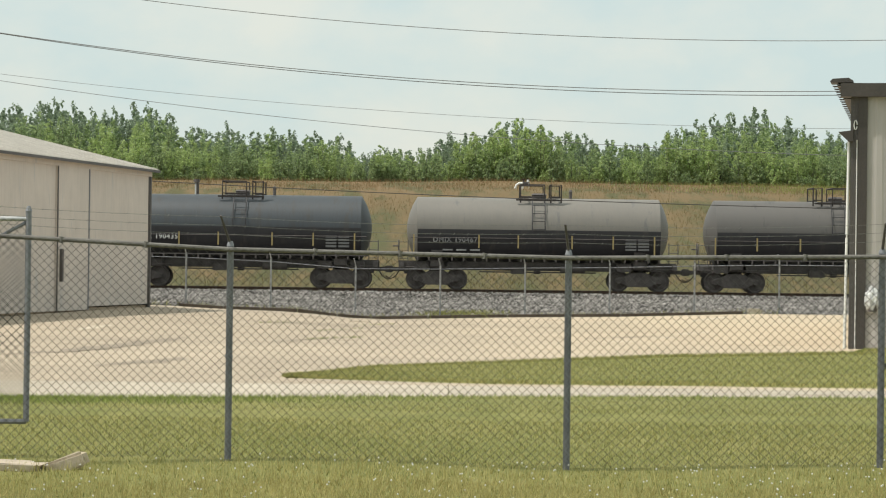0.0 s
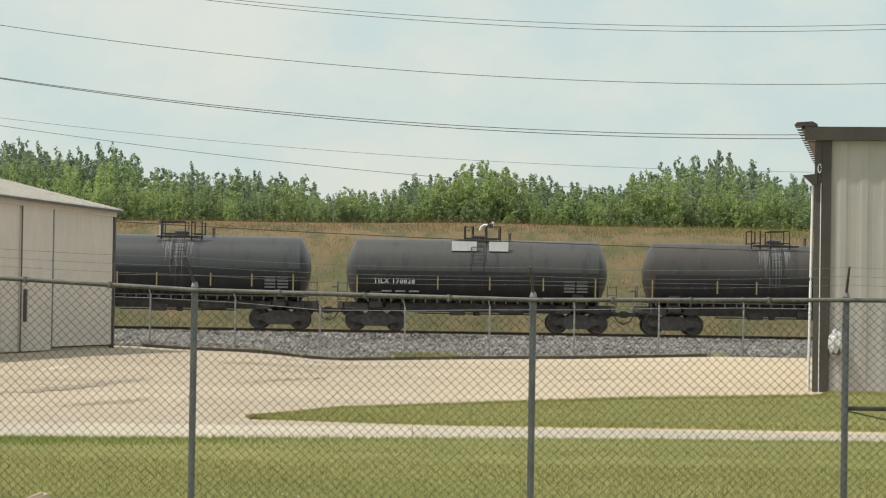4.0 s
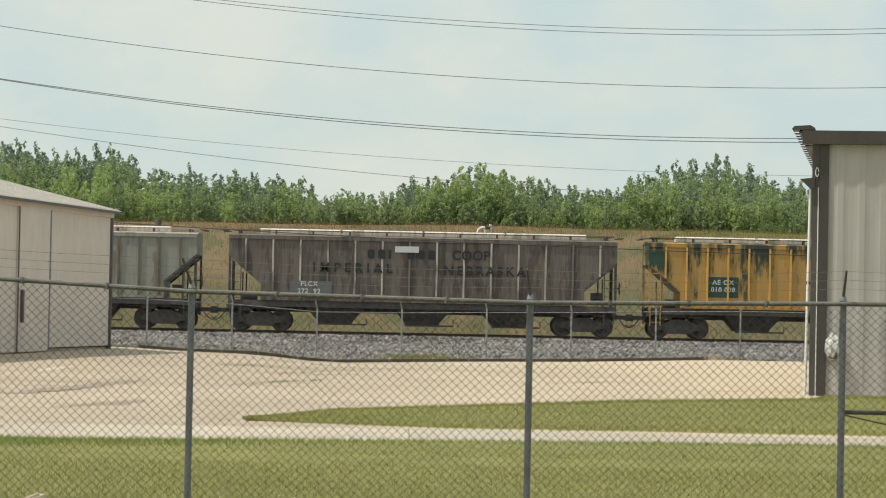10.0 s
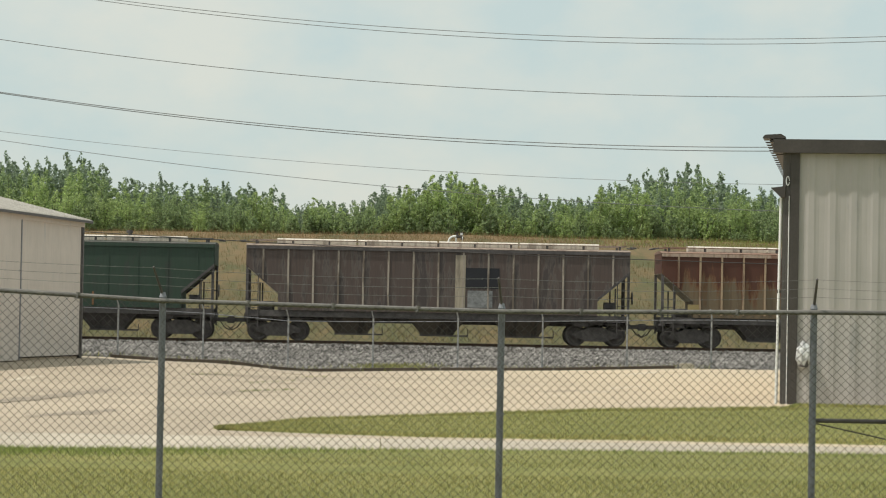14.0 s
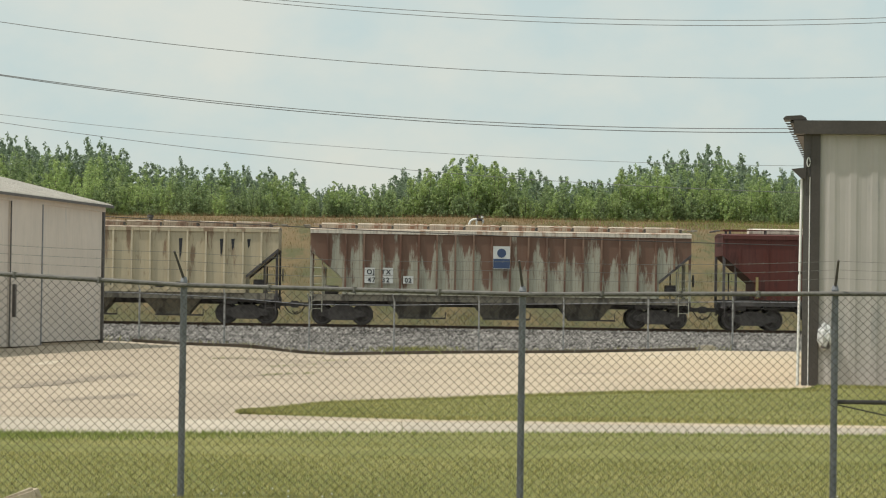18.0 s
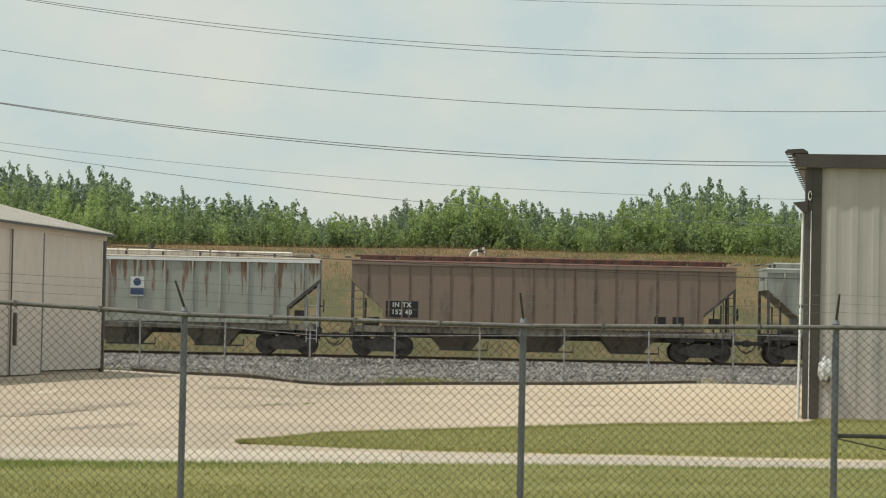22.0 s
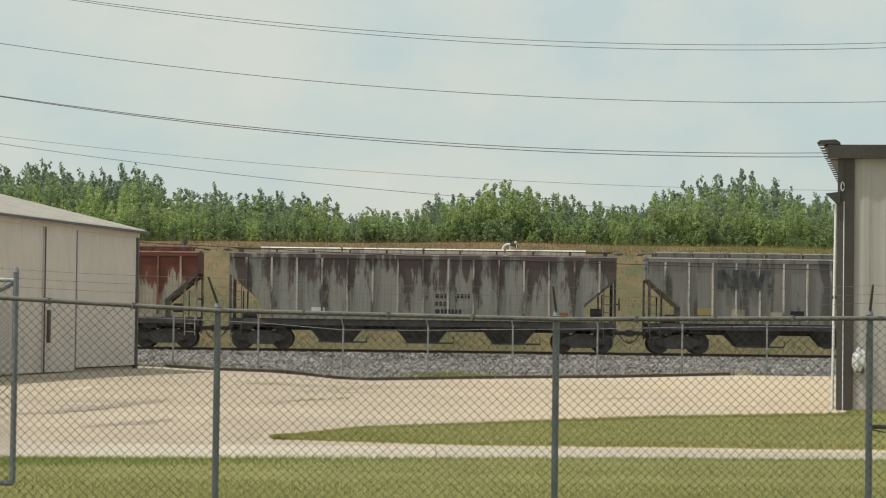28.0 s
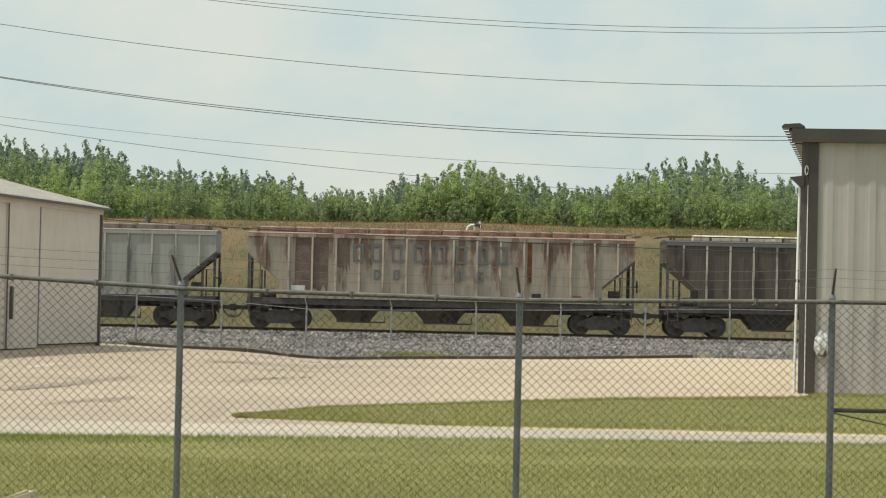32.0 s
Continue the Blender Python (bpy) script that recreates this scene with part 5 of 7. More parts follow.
def hopper_car(label, material, length, ribs=15, rib_material=None, bays=3, rib_deep=0.085, roof_material=None, sill=None, bay_material=None, rim=None, hatches="short", posts=None, curved=False):
    car = thing("covered_hopper_car", label, "hopper car", "freight train")
    hb = length / 2 - 0.70
    rib_material, roof_material = rib_material or material, roof_material or material
    sill, posts = sill or M_DARK_STEEL, posts or material
    top, foot, w = 4.16, 1.36, 1.52
    inset, slope_z = 1.42, 3.28
    if curved:
        ring = [(-0.95, 1.32), (-1.28, 1.62), (-1.50, 2.10), (-1.58, 2.65), (-1.57, 3.20), (-1.47, 3.66), (-1.24, 4.02), (-0.78, 4.27), (0, 4.36)]
        ring += [(-y, z) for y, z in reversed(ring[:-1])]
        g = Geo()
        k = len(ring)
        ends = [-hb + 0.55, -hb + 0.80, hb - 0.80, hb - 0.55]
        verts = []
        for i, x in enumerate(ends):
            for y, z in ring:
                lean = 0.34 * (1 - (z - 1.32) / 2.8)
                sc = 0.94 if i in (0, 3) else 1.0
                verts.append((x + (lean if i < 2 else -lean), y * sc, 2.7 + (z - 2.7) * sc))
        fs = [(i * k + j, i * k + (j + 1) % k, (i + 1) * k + (j + 1) % k, (i + 1) * k + j) for i in range(3) for j in range(k)]
        fs += [tuple(range(k - 1, -1, -1)), tuple(3 * k + j for j in range(k))]
        part("body", g.add(verts, fs), material, car, "", True)
        roof_z = 4.36
        arc = [(y, z + 0.012) for y, z in ring if z > 3.6]
        part("roof", Geo().strip_x(arc, -hb + 0.62, hb - 0.62), M_ROOF_GREY, car, "grey roof sheets", True)
        part("roof_rail", Geo().box(-hb + 0.5, hb - 0.5, -1.52, -1.42, 3.66, 3.72), roof_material, car)
    else:
        part("body", Geo().prism_y(hopper_outline(hb, top, slope_z, foot, inset), -w, w), material, car)
        g = Geo().prism_x([(-w - 0.05, top), (w + 0.05, top), (w + 0.05, top + 0.03), (0.62, 4.28), (-0.62, 4.28), (-w - 0.05, top + 0.03)], -hb - 0.02, hb + 0.02)
        part("roof", g, roof_material, car)
        for y in (-w - 0.06, w + 0.06):
            s = 1 if y > 0 else -1
            part("top_chord", Geo().box(-hb, hb, min(y, y - s * 0.08), max(y, y - s * 0.08), top - 0.14, top - 0.005), rim or material, car)
            part("bottom_chord", Geo().box(-hb + inset, hb - inset, min(y, y - s * 0.08), max(y, y - s * 0.08), foot - 0.02, foot + 0.10), material, car)
        if ribs:
            for i in range(ribs):
                x = (-hb + 0.75) + (2 * hb - 1.5) * i / (ribs - 1)
                over = max(0.0, abs(x) - (hb - inset))
                z0 = foot + 0.10 if over == 0 else min(slope_z, KNEE + over * 0.85)
                for s in (-1, 1):
                    y0 = s * w
                    part("rib", Geo().box(x - 0.04, x + 0.04, min(y0, y0 + s * rib_deep), max(y0, y0 + s * rib_deep), z0, top - 0.14), rib_material, car)
        roof_z = 4.28
    # roof walk and hatches
    for y in (-0.72, 0.72):
        part("running_board", Geo().box(-hb + 0.1, hb - 0.1, y - 0.16, y + 0.16, roof_z + 0.14, roof_z + 0.18), roof_material, car)
        for i in range(11):
            br = part("bracket", ME_BRACKET, sill, car)
            br.matrix_basis = pose(-hb + 0.4 + (2 * hb - 0.8) * i / 10, y, roof_z)
    if hatches == "long":
        step = (2 * hb - 2.5) / 4
        for i in range(4):
            x = -hb + 1.25 + step * i
            part("long_hatch", Geo().prism_x([(-0.36, 0.0), (0.36, 0.0), (0.36, 0.18), (0.26, 0.25), (-0.26, 0.25), (-0.36, 0.18)], x + 0.05, x + step - 0.05).moved(0, 0, roof_z), M_HATCH, car, "bleached roof hatch")
    else:
        k = 10 if hatches == "short" else 6
        for i in range(k):
            x = -hb + 1.2 + (2 * hb - 2.4) * i / (k - 1)
            h = part("hatch_cover", hatch_mesh(roof_material), roof_material, car, "dusty roof hatch")
            h.matrix_basis = pose(x, 0, roof_z)
    # sills, ends and ladders
    part("centre_sill", Geo().box(-hb - 0.1, hb + 0.1, -0.32, 0.32, 0.84, 1.20, 0.03), M_DARK_STEEL, car)
    for y in (-1.42, 1.42):
        part("side_sill", Geo().box(-hb, hb, y - 0.06, y + 0.06, 1.06, 1.34), sill, car)
    for s in (-1, 1):
        xe = s * hb
        part("end_sill", Geo().box(min(xe, xe - s * 0.18), max(xe, xe - s * 0.18), -1.5, 1.5, 0.95, 1.24), M_DARK_STEEL, car)
        part("end_platform", Geo().box(min(xe, xe - s * 1.2), max(xe, xe - s * 1.2), -1.36, 1.36, 1.20, 1.25), M_DARK_STEEL, car)
        for y in (-1.45, 1.45):
            part("corner_post", Geo().box(min(xe, xe - s * 0.09), max(xe, xe - s * 0.09), y - 0.05, y + 0.05, 1.24, 4.16 if not curved else 4.1), posts, car)
            part("end_brace", Geo().rod((xe - s * 0.62, y * 0.92, 1.24), (xe - s * 0.62, y * 0.92, 2.55), 0.035, 6), posts, car)
        # Dark strip put in for the shade under the right end slope.
        if s > 0 and not curved:
            for y in (-w - 0.03, w + 0.03):
                part("slope_flange", Geo().prism_y([(hb, slope_z + 0.04), (hb - inset, KNEE + 0.04), (hb - inset, KNEE - 0.10), (hb, slope_z - 0.10)], y - 0.03, y + 0.03), M_DARK_STEEL, car, "dark strip for the shaded underside of the end slope")
        # Left end slope paled by colour for light bounced off the ground.
        if s < 0 and not curved and rib_material is not material:
            part("slope_sheet", Geo().prism_y([(-hb - 0.004, slope_z - 0.01), (-hb + inset - 0.004, KNEE - 0.01), (-hb + inset - 0.03, KNEE - 0.02), (-hb - 0.03, slope_z - 0.02)], -w + 0.02, w - 0.02), M_SLOPE, car, "end slope sheet, paled for bounced light")
        ladder(xe - s * 0.32, -1.50, 0.55, 3.1, car, posts)
        ladder(xe - s * 0.02, 1.0, 0.6, 4.0, car, posts, 0.45, "y")
        part("roof_grab", Geo().path([(xe + s * 0.05, -0.8, roof_z + 0.12), (xe + s * 0.32, -0.8, roof_z + 0.10), (xe + s * 0.32, 0.8, roof_z + 0.10), (xe + s * 0.05, 0.8, roof_z + 0.12)], 0.03, 6), sill, car)
    b = part("brake_wheel", ME_BRAKE_WHEEL, M_DARK_STEEL, car)
    b.matrix_basis = pose(hb + 0.18, -0.75, 2.15)
    part("brake_cylinder", Geo().rod((hb - 1.1, -0.95, 1.75), (hb - 0.62, -0.95, 1.75), 0.2, 12), M_DARK_STEEL, car, "", True)
    part("air_reservoir", Geo().rod((-hb + 0.55, -0.85, 1.52), (-hb + 1.25, -0.85, 1.52), 0.21, 12), M_DARK_STEEL, car, "", True)
    # discharge bays
    span = length / 2 - 2.13 - 1.35
    for i in range(bays):
        xc = -span + 2 * span * (i + 0.5) / bays
        wd = 2 * span / bays
        g = Geo()
        for (xa, xb, ya, z) in ((xc - wd * (0.50 if curved else 0.40), xc + wd * (0.50 if curved else 0.40), 1.40, 1.36), (xc - wd * 0.21, xc + wd * 0.21, 0.80, 0.50), (xc - wd * 0.19, xc + wd * 0.19, 0.75, 0.36)):
            g.add([(xa, -ya, z), (xb, -ya, z), (xb, ya, z), (xa, ya, z)], [])
        g.f += [(a + k, a + (k + 1) % 4, a + 4 + (k + 1) % 4, a + 4 + k) for a in (0, 4) for k in range(4)] + [(3, 2, 1, 0), (8, 9, 10, 11)]
        bay = part("discharge_bay", g, bay_material or M_DARK_STEEL, car)
        part("gate", Geo().box(xc - wd * 0.20, xc + wd * 0.36, -0.95, -0.76, 0.30, 0.37), M_TRUCK, bay)
        part("gate_crank", Geo().path([(xc + wd * 0.36, -0.9, 0.33), (xc + wd * 0.36, -0.95, 0.62)], 0.02, 6), M_TRUCK, bay)
    running_gear(car, length)
    return car


COUPLERS = [-15.6, -2.4, 10.82, 24.04, 37.26, 50.48, 63.68, 76.9, 89.94, 108.13, 126.28, 144.79, 163.34, 181.9, 200.23, 218.47, 236.84, 255.05, 272.97, 291.62,
            309.99, 328.24, 346.57, 364.46, 382.91, 401.47, 419.94, 438.39, 456.8]
LEN = [b - a for a, b in zip(COUPLERS, COUPLERS[1:])]
CARS = []


def build_tanks():
    info = [("dark blue-grey tank car with a black underframe", "DMIX 190435", False, False),
            ("faded grey tank car with white stencilled marks", "DMIX 190467", False, False),
            ("dull grey tank car with a blue leaf emblem", "", True, False),
            ("sooty black tank car with a blue leaf emblem", "ADMX 19460", True, False),
            ("black tank car with pale spills below the dome", "DMIX 190422", False, False),
            ("charcoal tank car with a pale panel by the dome", "TILX 170828", False, True),
            ("brownish black tank car", "", False, False),
            ("glossy navy tank car with white stencilled marks", "DMIX 190580", False, False)]
    for i, (label, marks, emblem, panel) in enumerate(info):
        leaf_type, panel_type = ((-1.06, -0.67), (-0.2, 0.63)), ((-0.55, -0.2), (0.40, 1.0))
        rails = leaf_type if emblem or i in (6, 7) else panel_type if panel else ((-0.8, 0.26), (0.54, 1.0))
        stanchions = (-5.44, -3.6, -1.7, 0.76, 3.05, 5.15) if emblem else (-5.3, -1.75, 0.54, 2.9, 5.2) if panel else (-5.5, -2.63, -0.9, 1.47, 3.28, 5.1)
        CARS.append(tank_car(label, M_TANK[i], LEN[i], marks, emblem, 2.29, panel, rails, stanchions, i if i in (4, 6) else 0))


build_tanks()


def patch(car, x0, x1, z0, z1, material, name="stencil_patch", label="", y=-1.526):
    return part(name, Geo().box(x0, x1, y - 0.010, y, z0, z1), material, car, label)


def stencil(car, lines, x, z, size, material, y=-1.54, gap=0.12, spacing=1.15):
    for i, words in enumerate(lines):
        lettering(words, size, material, car, x, y, z - i * (size + gap), "car_number", "stencilled car number", spacing)


def strokes(car, lines, t, material, y=-1.55, name="white_mark", label="large white block mark"):
    """A mark drawn as thick lines: each line a row of points in x and z, t wide."""
    g = Geo()
    for j, line in enumerate(lines):
        for i, ((xa, za), (xb, zb)) in enumerate(zip(line, line[1:])):
            d = math.hypot(xb - xa, zb - za)
            ux, uz = (xb - xa) / d * t / 2, (zb - za) / d * t / 2
            xa, za, xb, zb = xa - ux * 0.4, za - uz * 0.4, xb + ux * 0.4, zb + uz * 0.4
            g.prism_y([(xa - uz, za + ux), (xa + uz, za - ux), (xb + uz, zb - ux), (xb - uz, zb + ux)], y - 0.006 - 0.004 * (i % 2) - 0.009 * j, y)
    part(name, g, material, car, label)


def hollow_mark(car, x, z, w, h, t=0.085):
    """One worn block letter as a plain hollow frame."""
    g = Geo().box(x, x + t, -1.614, -1.606, z, z + h).box(x + w - t, x + w, -1.614, -1.606, z, z + h)
    g.box(x + t, x + w - t, -1.614, -1.606, z + h - t, z + h).box(x + t, x + w - t, -1.614, -1.606, z, z + t)
    part("faded_marking", g, M_LETTER_FAINT, car, "worn grey block lettering")


def graffiti(car, x0, x1, z0, z1, material, seed, y=-1.53, n=9, step=3):
    """Sprayed scrawl: plain rounded strokes."""
    rnd = random.Random(seed)
    g = Geo()
    for i in range(max(2, n // 2)):
        # round outlines over the strokes
        u = x0 + (x1 - x0) * (i + 0.5) / max(2, n // 2)
        a, b = (x1 - x0) / n * rnd.uniform(0.8, 1.3), (z1 - z0) * rnd.uniform(0.35, 0.5)
        zc = z0 + b
        arc = [(u + a * math.cos(w), zc + b * math.sin(w)) for w in np.linspace(-0.6, rnd.uniform(3.0, 4.4), 12)]
        for (xa, za), (xb, zb) in zip(arc, arc[1:]):
            nx, nz = zb - za, xa - xb
            d = math.hypot(nx, nz) / 0.035
            nx, nz = nx / d, nz / d
            g.prism_y([(xa - nx, za - nz), (xb - nx, zb - nz), (xb + nx, zb + nz), (xa + nx, za + nz)], y - 0.018, y)
    for i in range(0, n, step):
        u = x0 + (x1 - x0) * (i + 0.5) / n
        h = rnd.uniform(0.55, 1.0) * (z1 - z0)
        wd = (x1 - x0) / n * rnd.uniform(0.5, 1.1)
        tilt = rnd.uniform(-0.15, 0.15)
        za = z0 + rnd.uniform(0, (z1 - z0) - h)
        g.prism_y([(u - wd / 2, za), (u + wd / 2, za + 0.05), (u + wd / 2 + tilt, za + h * 0.6), (u + wd / 3 + tilt, za + h), (u - wd / 3 + tilt, za + h * 0.93), (u - wd / 2 + tilt * 0.5, za + h * 0.4)], y - 0.004 - 0.0015 * i, y)
    part("sprayed_scrawl", g, material, car, "sprayed scrawl")


def build_hoppers():
    L = LEN[8:]
    top_z = 3.83
    # white rounded car
    m = weathered("chalky white paint", (0.74, 0.78, 0.745), (0.58, 0.58, 0.53), 0.06, grime=(0.52, 0.53, 0.49), rough=0.5)
    c = hopper_car("rounded chalky white covered hopper car with sprayed scrawl", m, L[0], 0, bays=4, curved=True, roof_material=m, posts=M_DUSTY, sill=M_SILL_BLUE, hatches="short", bay_material=weathered("sooty white bay paint", (0.16, 0.18, 0.20), (0.07, 0.065, 0.06), 0.4))
    patch(c, -7.0, -5.2, 1.72, 2.62, M_GREY_PATCH, "stencil_patch", "grey stencil patch", -1.59)
    stencil(c, ["NAHX", "460226"], -6.1, 2.28, 0.2, M_LETTER_DARK, -1.61)
    graffiti(c, -5.0, -3.5, 1.42, 1.95, M_SPRAY_BLUE, 3, -1.57)
    graffiti(c, -3.0, 2.3, 1.42, 2.0, M_SPRAY, 4, -1.57, 13)
    graffiti(c, 3.4, 6.6, 1.42, 1.62, M_SPRAY, 6, -1.57, 14)
    CARS.append(c)
    # weathered grey
    m = weathered("weathered warm grey paint", (0.295, 0.305, 0.28), (0.20, 0.165, 0.125), 0.22, grime=(0.20, 0.175, 0.14))
    c = hopper_car("weathered warm grey covered hopper car with many ribs", m, L[1], 18, weathered("pale rib paint", (0.17, 0.145, 0.12), (0.12, 0.09, 0.07), 0.4), rib_deep=0.085, hatches="long", posts=M_DARK_STEEL, roof_material=weathered("pale dusty roof paint", (0.40, 0.38, 0.345), (0.25, 0.17, 0.12), 0.3))
    for x in (2.1, 2.9):
        patch(c, x - 0.25, x + 0.25, 1.50, 1.78, M_BLACK_PATCH)
    bars((0.3, 0.3, 0.3), c, M_LETTER, -3.4, -1.526, 1.95, 0.42, 0.55, "chalk_mark", "pale chalk mark")
    CARS.append(c)
    # dark co-op car
    m = weathered("dark purplish grey paint", (0.165, 0.145, 0.132), (0.10, 0.08, 0.068), 0.45)
    c = hopper_car("dark purplish grey covered hopper car with pale ribs", m, L[2], 14, weathered("bleached rib paint", (0.55, 0.53, 0.49), (0.16, 0.14, 0.12), 0.5), hatches="long", posts=M_DARK_STEEL)
    bars((0.30, 0.30, 0.12, -0.55, 0.30, 0.30, 0.30), c, M_LETTER_DARK, -2.45, -1.61, 3.26, 0.40, 0.16, "faded_marking", "faded black lettering")
    stencil(c, ["COOP"], 2.1, 3.28, 0.40, M_LETTER_DARK, -1.615, 0.1, 1.05)
    stencil(c, ["IMPERIAL"], -3.1, 2.64, 0.40, M_LETTER_DARK, -1.615, 0.1, 1.6)
    stencil(c, ["NEBRASKA"], 2.72, 2.60, 0.40, M_LETTER_DARK, -1.615, 0.1, 1.4)
    for xa, xb in ((-5.85, -4.85), (-4.7, -4.0)):
        patch(c, xa, xb, 1.62, 2.22, M_LETTER_FAINT, "stencil_patch", "worn pale stencil patch", -1.612)
    stencil(c, ["PLCX", "272  92"], -5.0, 2.0, 0.2, M_LETTER, -1.625)
    part("paper_notice", Geo().box(-1.25, -0.2, -1.63, -1.61, 3.55, 3.82), M_LETTER, c, "pale paper notice")
    CARS.append(c)
    # yellow car with green showing through
    m = weathered("worn golden yellow paint", (0.46, 0.285, 0.085), (0.036, 0.055, 0.043), 0.10, (0.032, 0.052, 0.038), 0.585, (0.24, 0.15, 0.05), top=0.11, panels=2.3)
    c = hopper_car("worn golden yellow covered hopper car with dark green patches", m, L[3], 18, weathered("yellow rib paint", (0.66, 0.41, 0.10), (0.40, 0.23, 0.06), 0.12, grime=(0.3, 0.18, 0.05)), hatches="long", sill=M_TRUCK, bay_material=M_TRUCK)
    patch(c, -5.95, -4.6, 1.85, 2.75, M_GREEN_PATCH, "stencil_patch", "dark green stencil patch", -1.528)
    for xa, xb, zb in ((-8.55, -7.75, 3.0), (5.62, 6.42, 1.75), (6.55, 7.25, 1.9), (7.45, 8.1, 2.9), (1.55, 2.1, 2.55)):
        rag = [(xa + (xb - xa) * k / 8, zb + (0.22 if k % 2 else 0.0) + 0.1 * math.sin(5.1 * k + xa)) for k in range(9)]
        part("green_patch", Geo().prism_y(rag + [(xb, top_z), (xa, top_z)], -1.532, -1.522), M_GREEN_PATCH, c, "dark green bare patch")
    stencil(c, ["AE OX", "010 008"], -5.28, 2.42, 0.2, M_LETTER, -1.545, 0.12, 1.15)
    CARS.append(c)
    # green car
    m = weathered("deep green paint", (0.030, 0.060, 0.043), (0.045, 0.058, 0.046), 0.25, grime=(0.03, 0.04, 0.032))
    c = hopper_car("deep green smooth-sided covered hopper car", m, L[4], 13, None, rib_deep=0.018, hatches="long", roof_material=weathered("dusty green grey roof paint", (0.075, 0.085, 0.075), (0.13, 0.12, 0.11), 0.4), rim=m, posts=M_DARK_STEEL)
    stencil(c, ["AE  OX", "010 134"], -4.95, 2.92, 0.22, M_LETTER)
    patch(c, -3.9, -3.4, 2.3, 2.5, M_BLACK_PATCH)
    for x in (-6.35, -3.0, 0.2, 3.3, 6.35):
        part("safety_stripe", Geo().box(x - 0.04, x + 0.04, -1.615, -1.585, 1.42, 2.0), M_ORANGE, c, "orange safety stripe")
    CARS.append(c)
    # brown weathered
    m = weathered("dull brown paint", (0.098, 0.073, 0.068), (0.062, 0.046, 0.044), 0.34, (0.23, 0.205, 0.18), 0.56)
    c = hopper_car("dull brown covered hopper car with pale streaks", m, L[5], 15, weathered("pale worn rib paint", (0.40, 0.36, 0.32), (0.16, 0.12, 0.09), 0.4), rib_deep=0.03, hatches="long", roof_material=weathered("pinkish brown roof paint", (0.34, 0.28, 0.245), (0.2, 0.14, 0.11), 0.4), rim=M_DARK_STEEL, posts=M_DARK_STEEL, bay_material=weathered("dusty brown bay", (0.10, 0.085, 0.07), (0.05, 0.04, 0.035), 0.4))
    patch(c, 1.2, 2.7, 2.45, 3.35, M_BLACK_PATCH, "painted_out_patch", "black painted-out patch")
    patch(c, 1.3, 2.4, 1.6, 2.35, M_GREY_PATCH)
    patch(c, 0.75, 1.2, 1.5, 3.9, M_SLOPE, "pale_panel", "pale worn panel")
    CARS.append(c)
    # rust brown with cream ribs
    m = weathered("rusty brown paint", (0.165, 0.128, 0.082), (0.095, 0.035, 0.024), 0.42, (0.21, 0.088, 0.036), 0.50, (0.09, 0.05, 0.032), top=0.26)
    c = hopper_car("rusty brown covered hopper car with cream ribs", m, L[6], 17, weathered("cream rib paint", (0.42, 0.32, 0.225), (0.20, 0.11, 0.07), 0.4), hatches="long", posts=M_DARK_STEEL, rim=weathered("dusty pink chord paint", (0.46, 0.36, 0.30), (0.28, 0.15, 0.10), 0.35), roof_material=weathered("dusty rusty roof", (0.30, 0.20, 0.155), (0.18, 0.09, 0.06), 0.4))
    for x in (-7.0, 7.1):
        patch(c, x - 0.25, x + 0.25, 1.62, 1.92, M_YELLOW, "yellow_plate", "yellow plate")
    CARS.append(c)
    # cream car
    m = weathered("cream paint", (0.485, 0.435, 0.325), (0.25, 0.16, 0.10), 0.14, grime=(0.30, 0.26, 0.195), top=0.05, panels=0.86)
    c = hopper_car("cream covered hopper car with black scratches", m, L[7], 20, weathered("cream rib", (0.62, 0.57, 0.45), (0.36, 0.28, 0.18), 0.25), hatches="short", sill=M_DUSTY, posts=M_DARK_STEEL, roof_material=weathered("dusty pinkish roof", (0.40, 0.35, 0.29), (0.25, 0.16, 0.11), 0.4), bay_material=weathered("dusty cream bay", (0.26, 0.24, 0.19), (0.12, 0.10, 0.08), 0.4))
    for x, h in ((4.1, 0.95), (5.9, 0.8), (6.4, 0.5), (7.1, 0.4)):
        part("black_scratch", Geo().prism_y([(x, 3.7), (x + 0.16, 3.72), (x + 0.12, 3.7 - h * 0.7), (x + 0.05, 3.7 - h)], -1.53, -1.522), M_LETTER_DARK, c, "black scratch")
    graffiti(c, -4.8, -3.0, 1.55, 1.95, M_SPRAY, 9)
    graffiti(c, -0.8, 1.2, 1.55, 1.95, M_SPRAY, 10)
    patch(c, -7.6, -5.7, 1.7, 2.5, M_GREY_PATCH)
    for x in (3.3, 4.2):
        patch(c, x - 0.2, x + 0.2, 1.55, 1.8, M_BLACK_PATCH)
    CARS.append(c)
    # rusty white
    m = weathered("rust-streaked white paint", (0.385, 0.395, 0.345), (0.155, 0.068, 0.042), 0.50, grime=(0.19, 0.125, 0.09), top=0.17, panels=0.87)
    c = hopper_car("rust-streaked white covered hopper car with a blue sign", m, L[8], 20, weathered("rusty rib", (0.24, 0.16, 0.12), (0.16, 0.075, 0.05), 0.6), rim=weathered("bleached chord paint", (0.62, 0.60, 0.56), (0.40, 0.28, 0.20), 0.3), hatches="short", sill=M_DUSTY, roof_material=weathered("bleached rusty roof", (0.52, 0.47, 0.41), (0.30, 0.16, 0.10), 0.35), bay_material=weathered("dusty bay paint", (0.20, 0.19, 0.165), (0.09, 0.08, 0.07), 0.5))
    s = patch(c, -0.35, 0.4, 2.55, 3.55, M_LETTER, "sign", "white and blue sign board", -1.612)
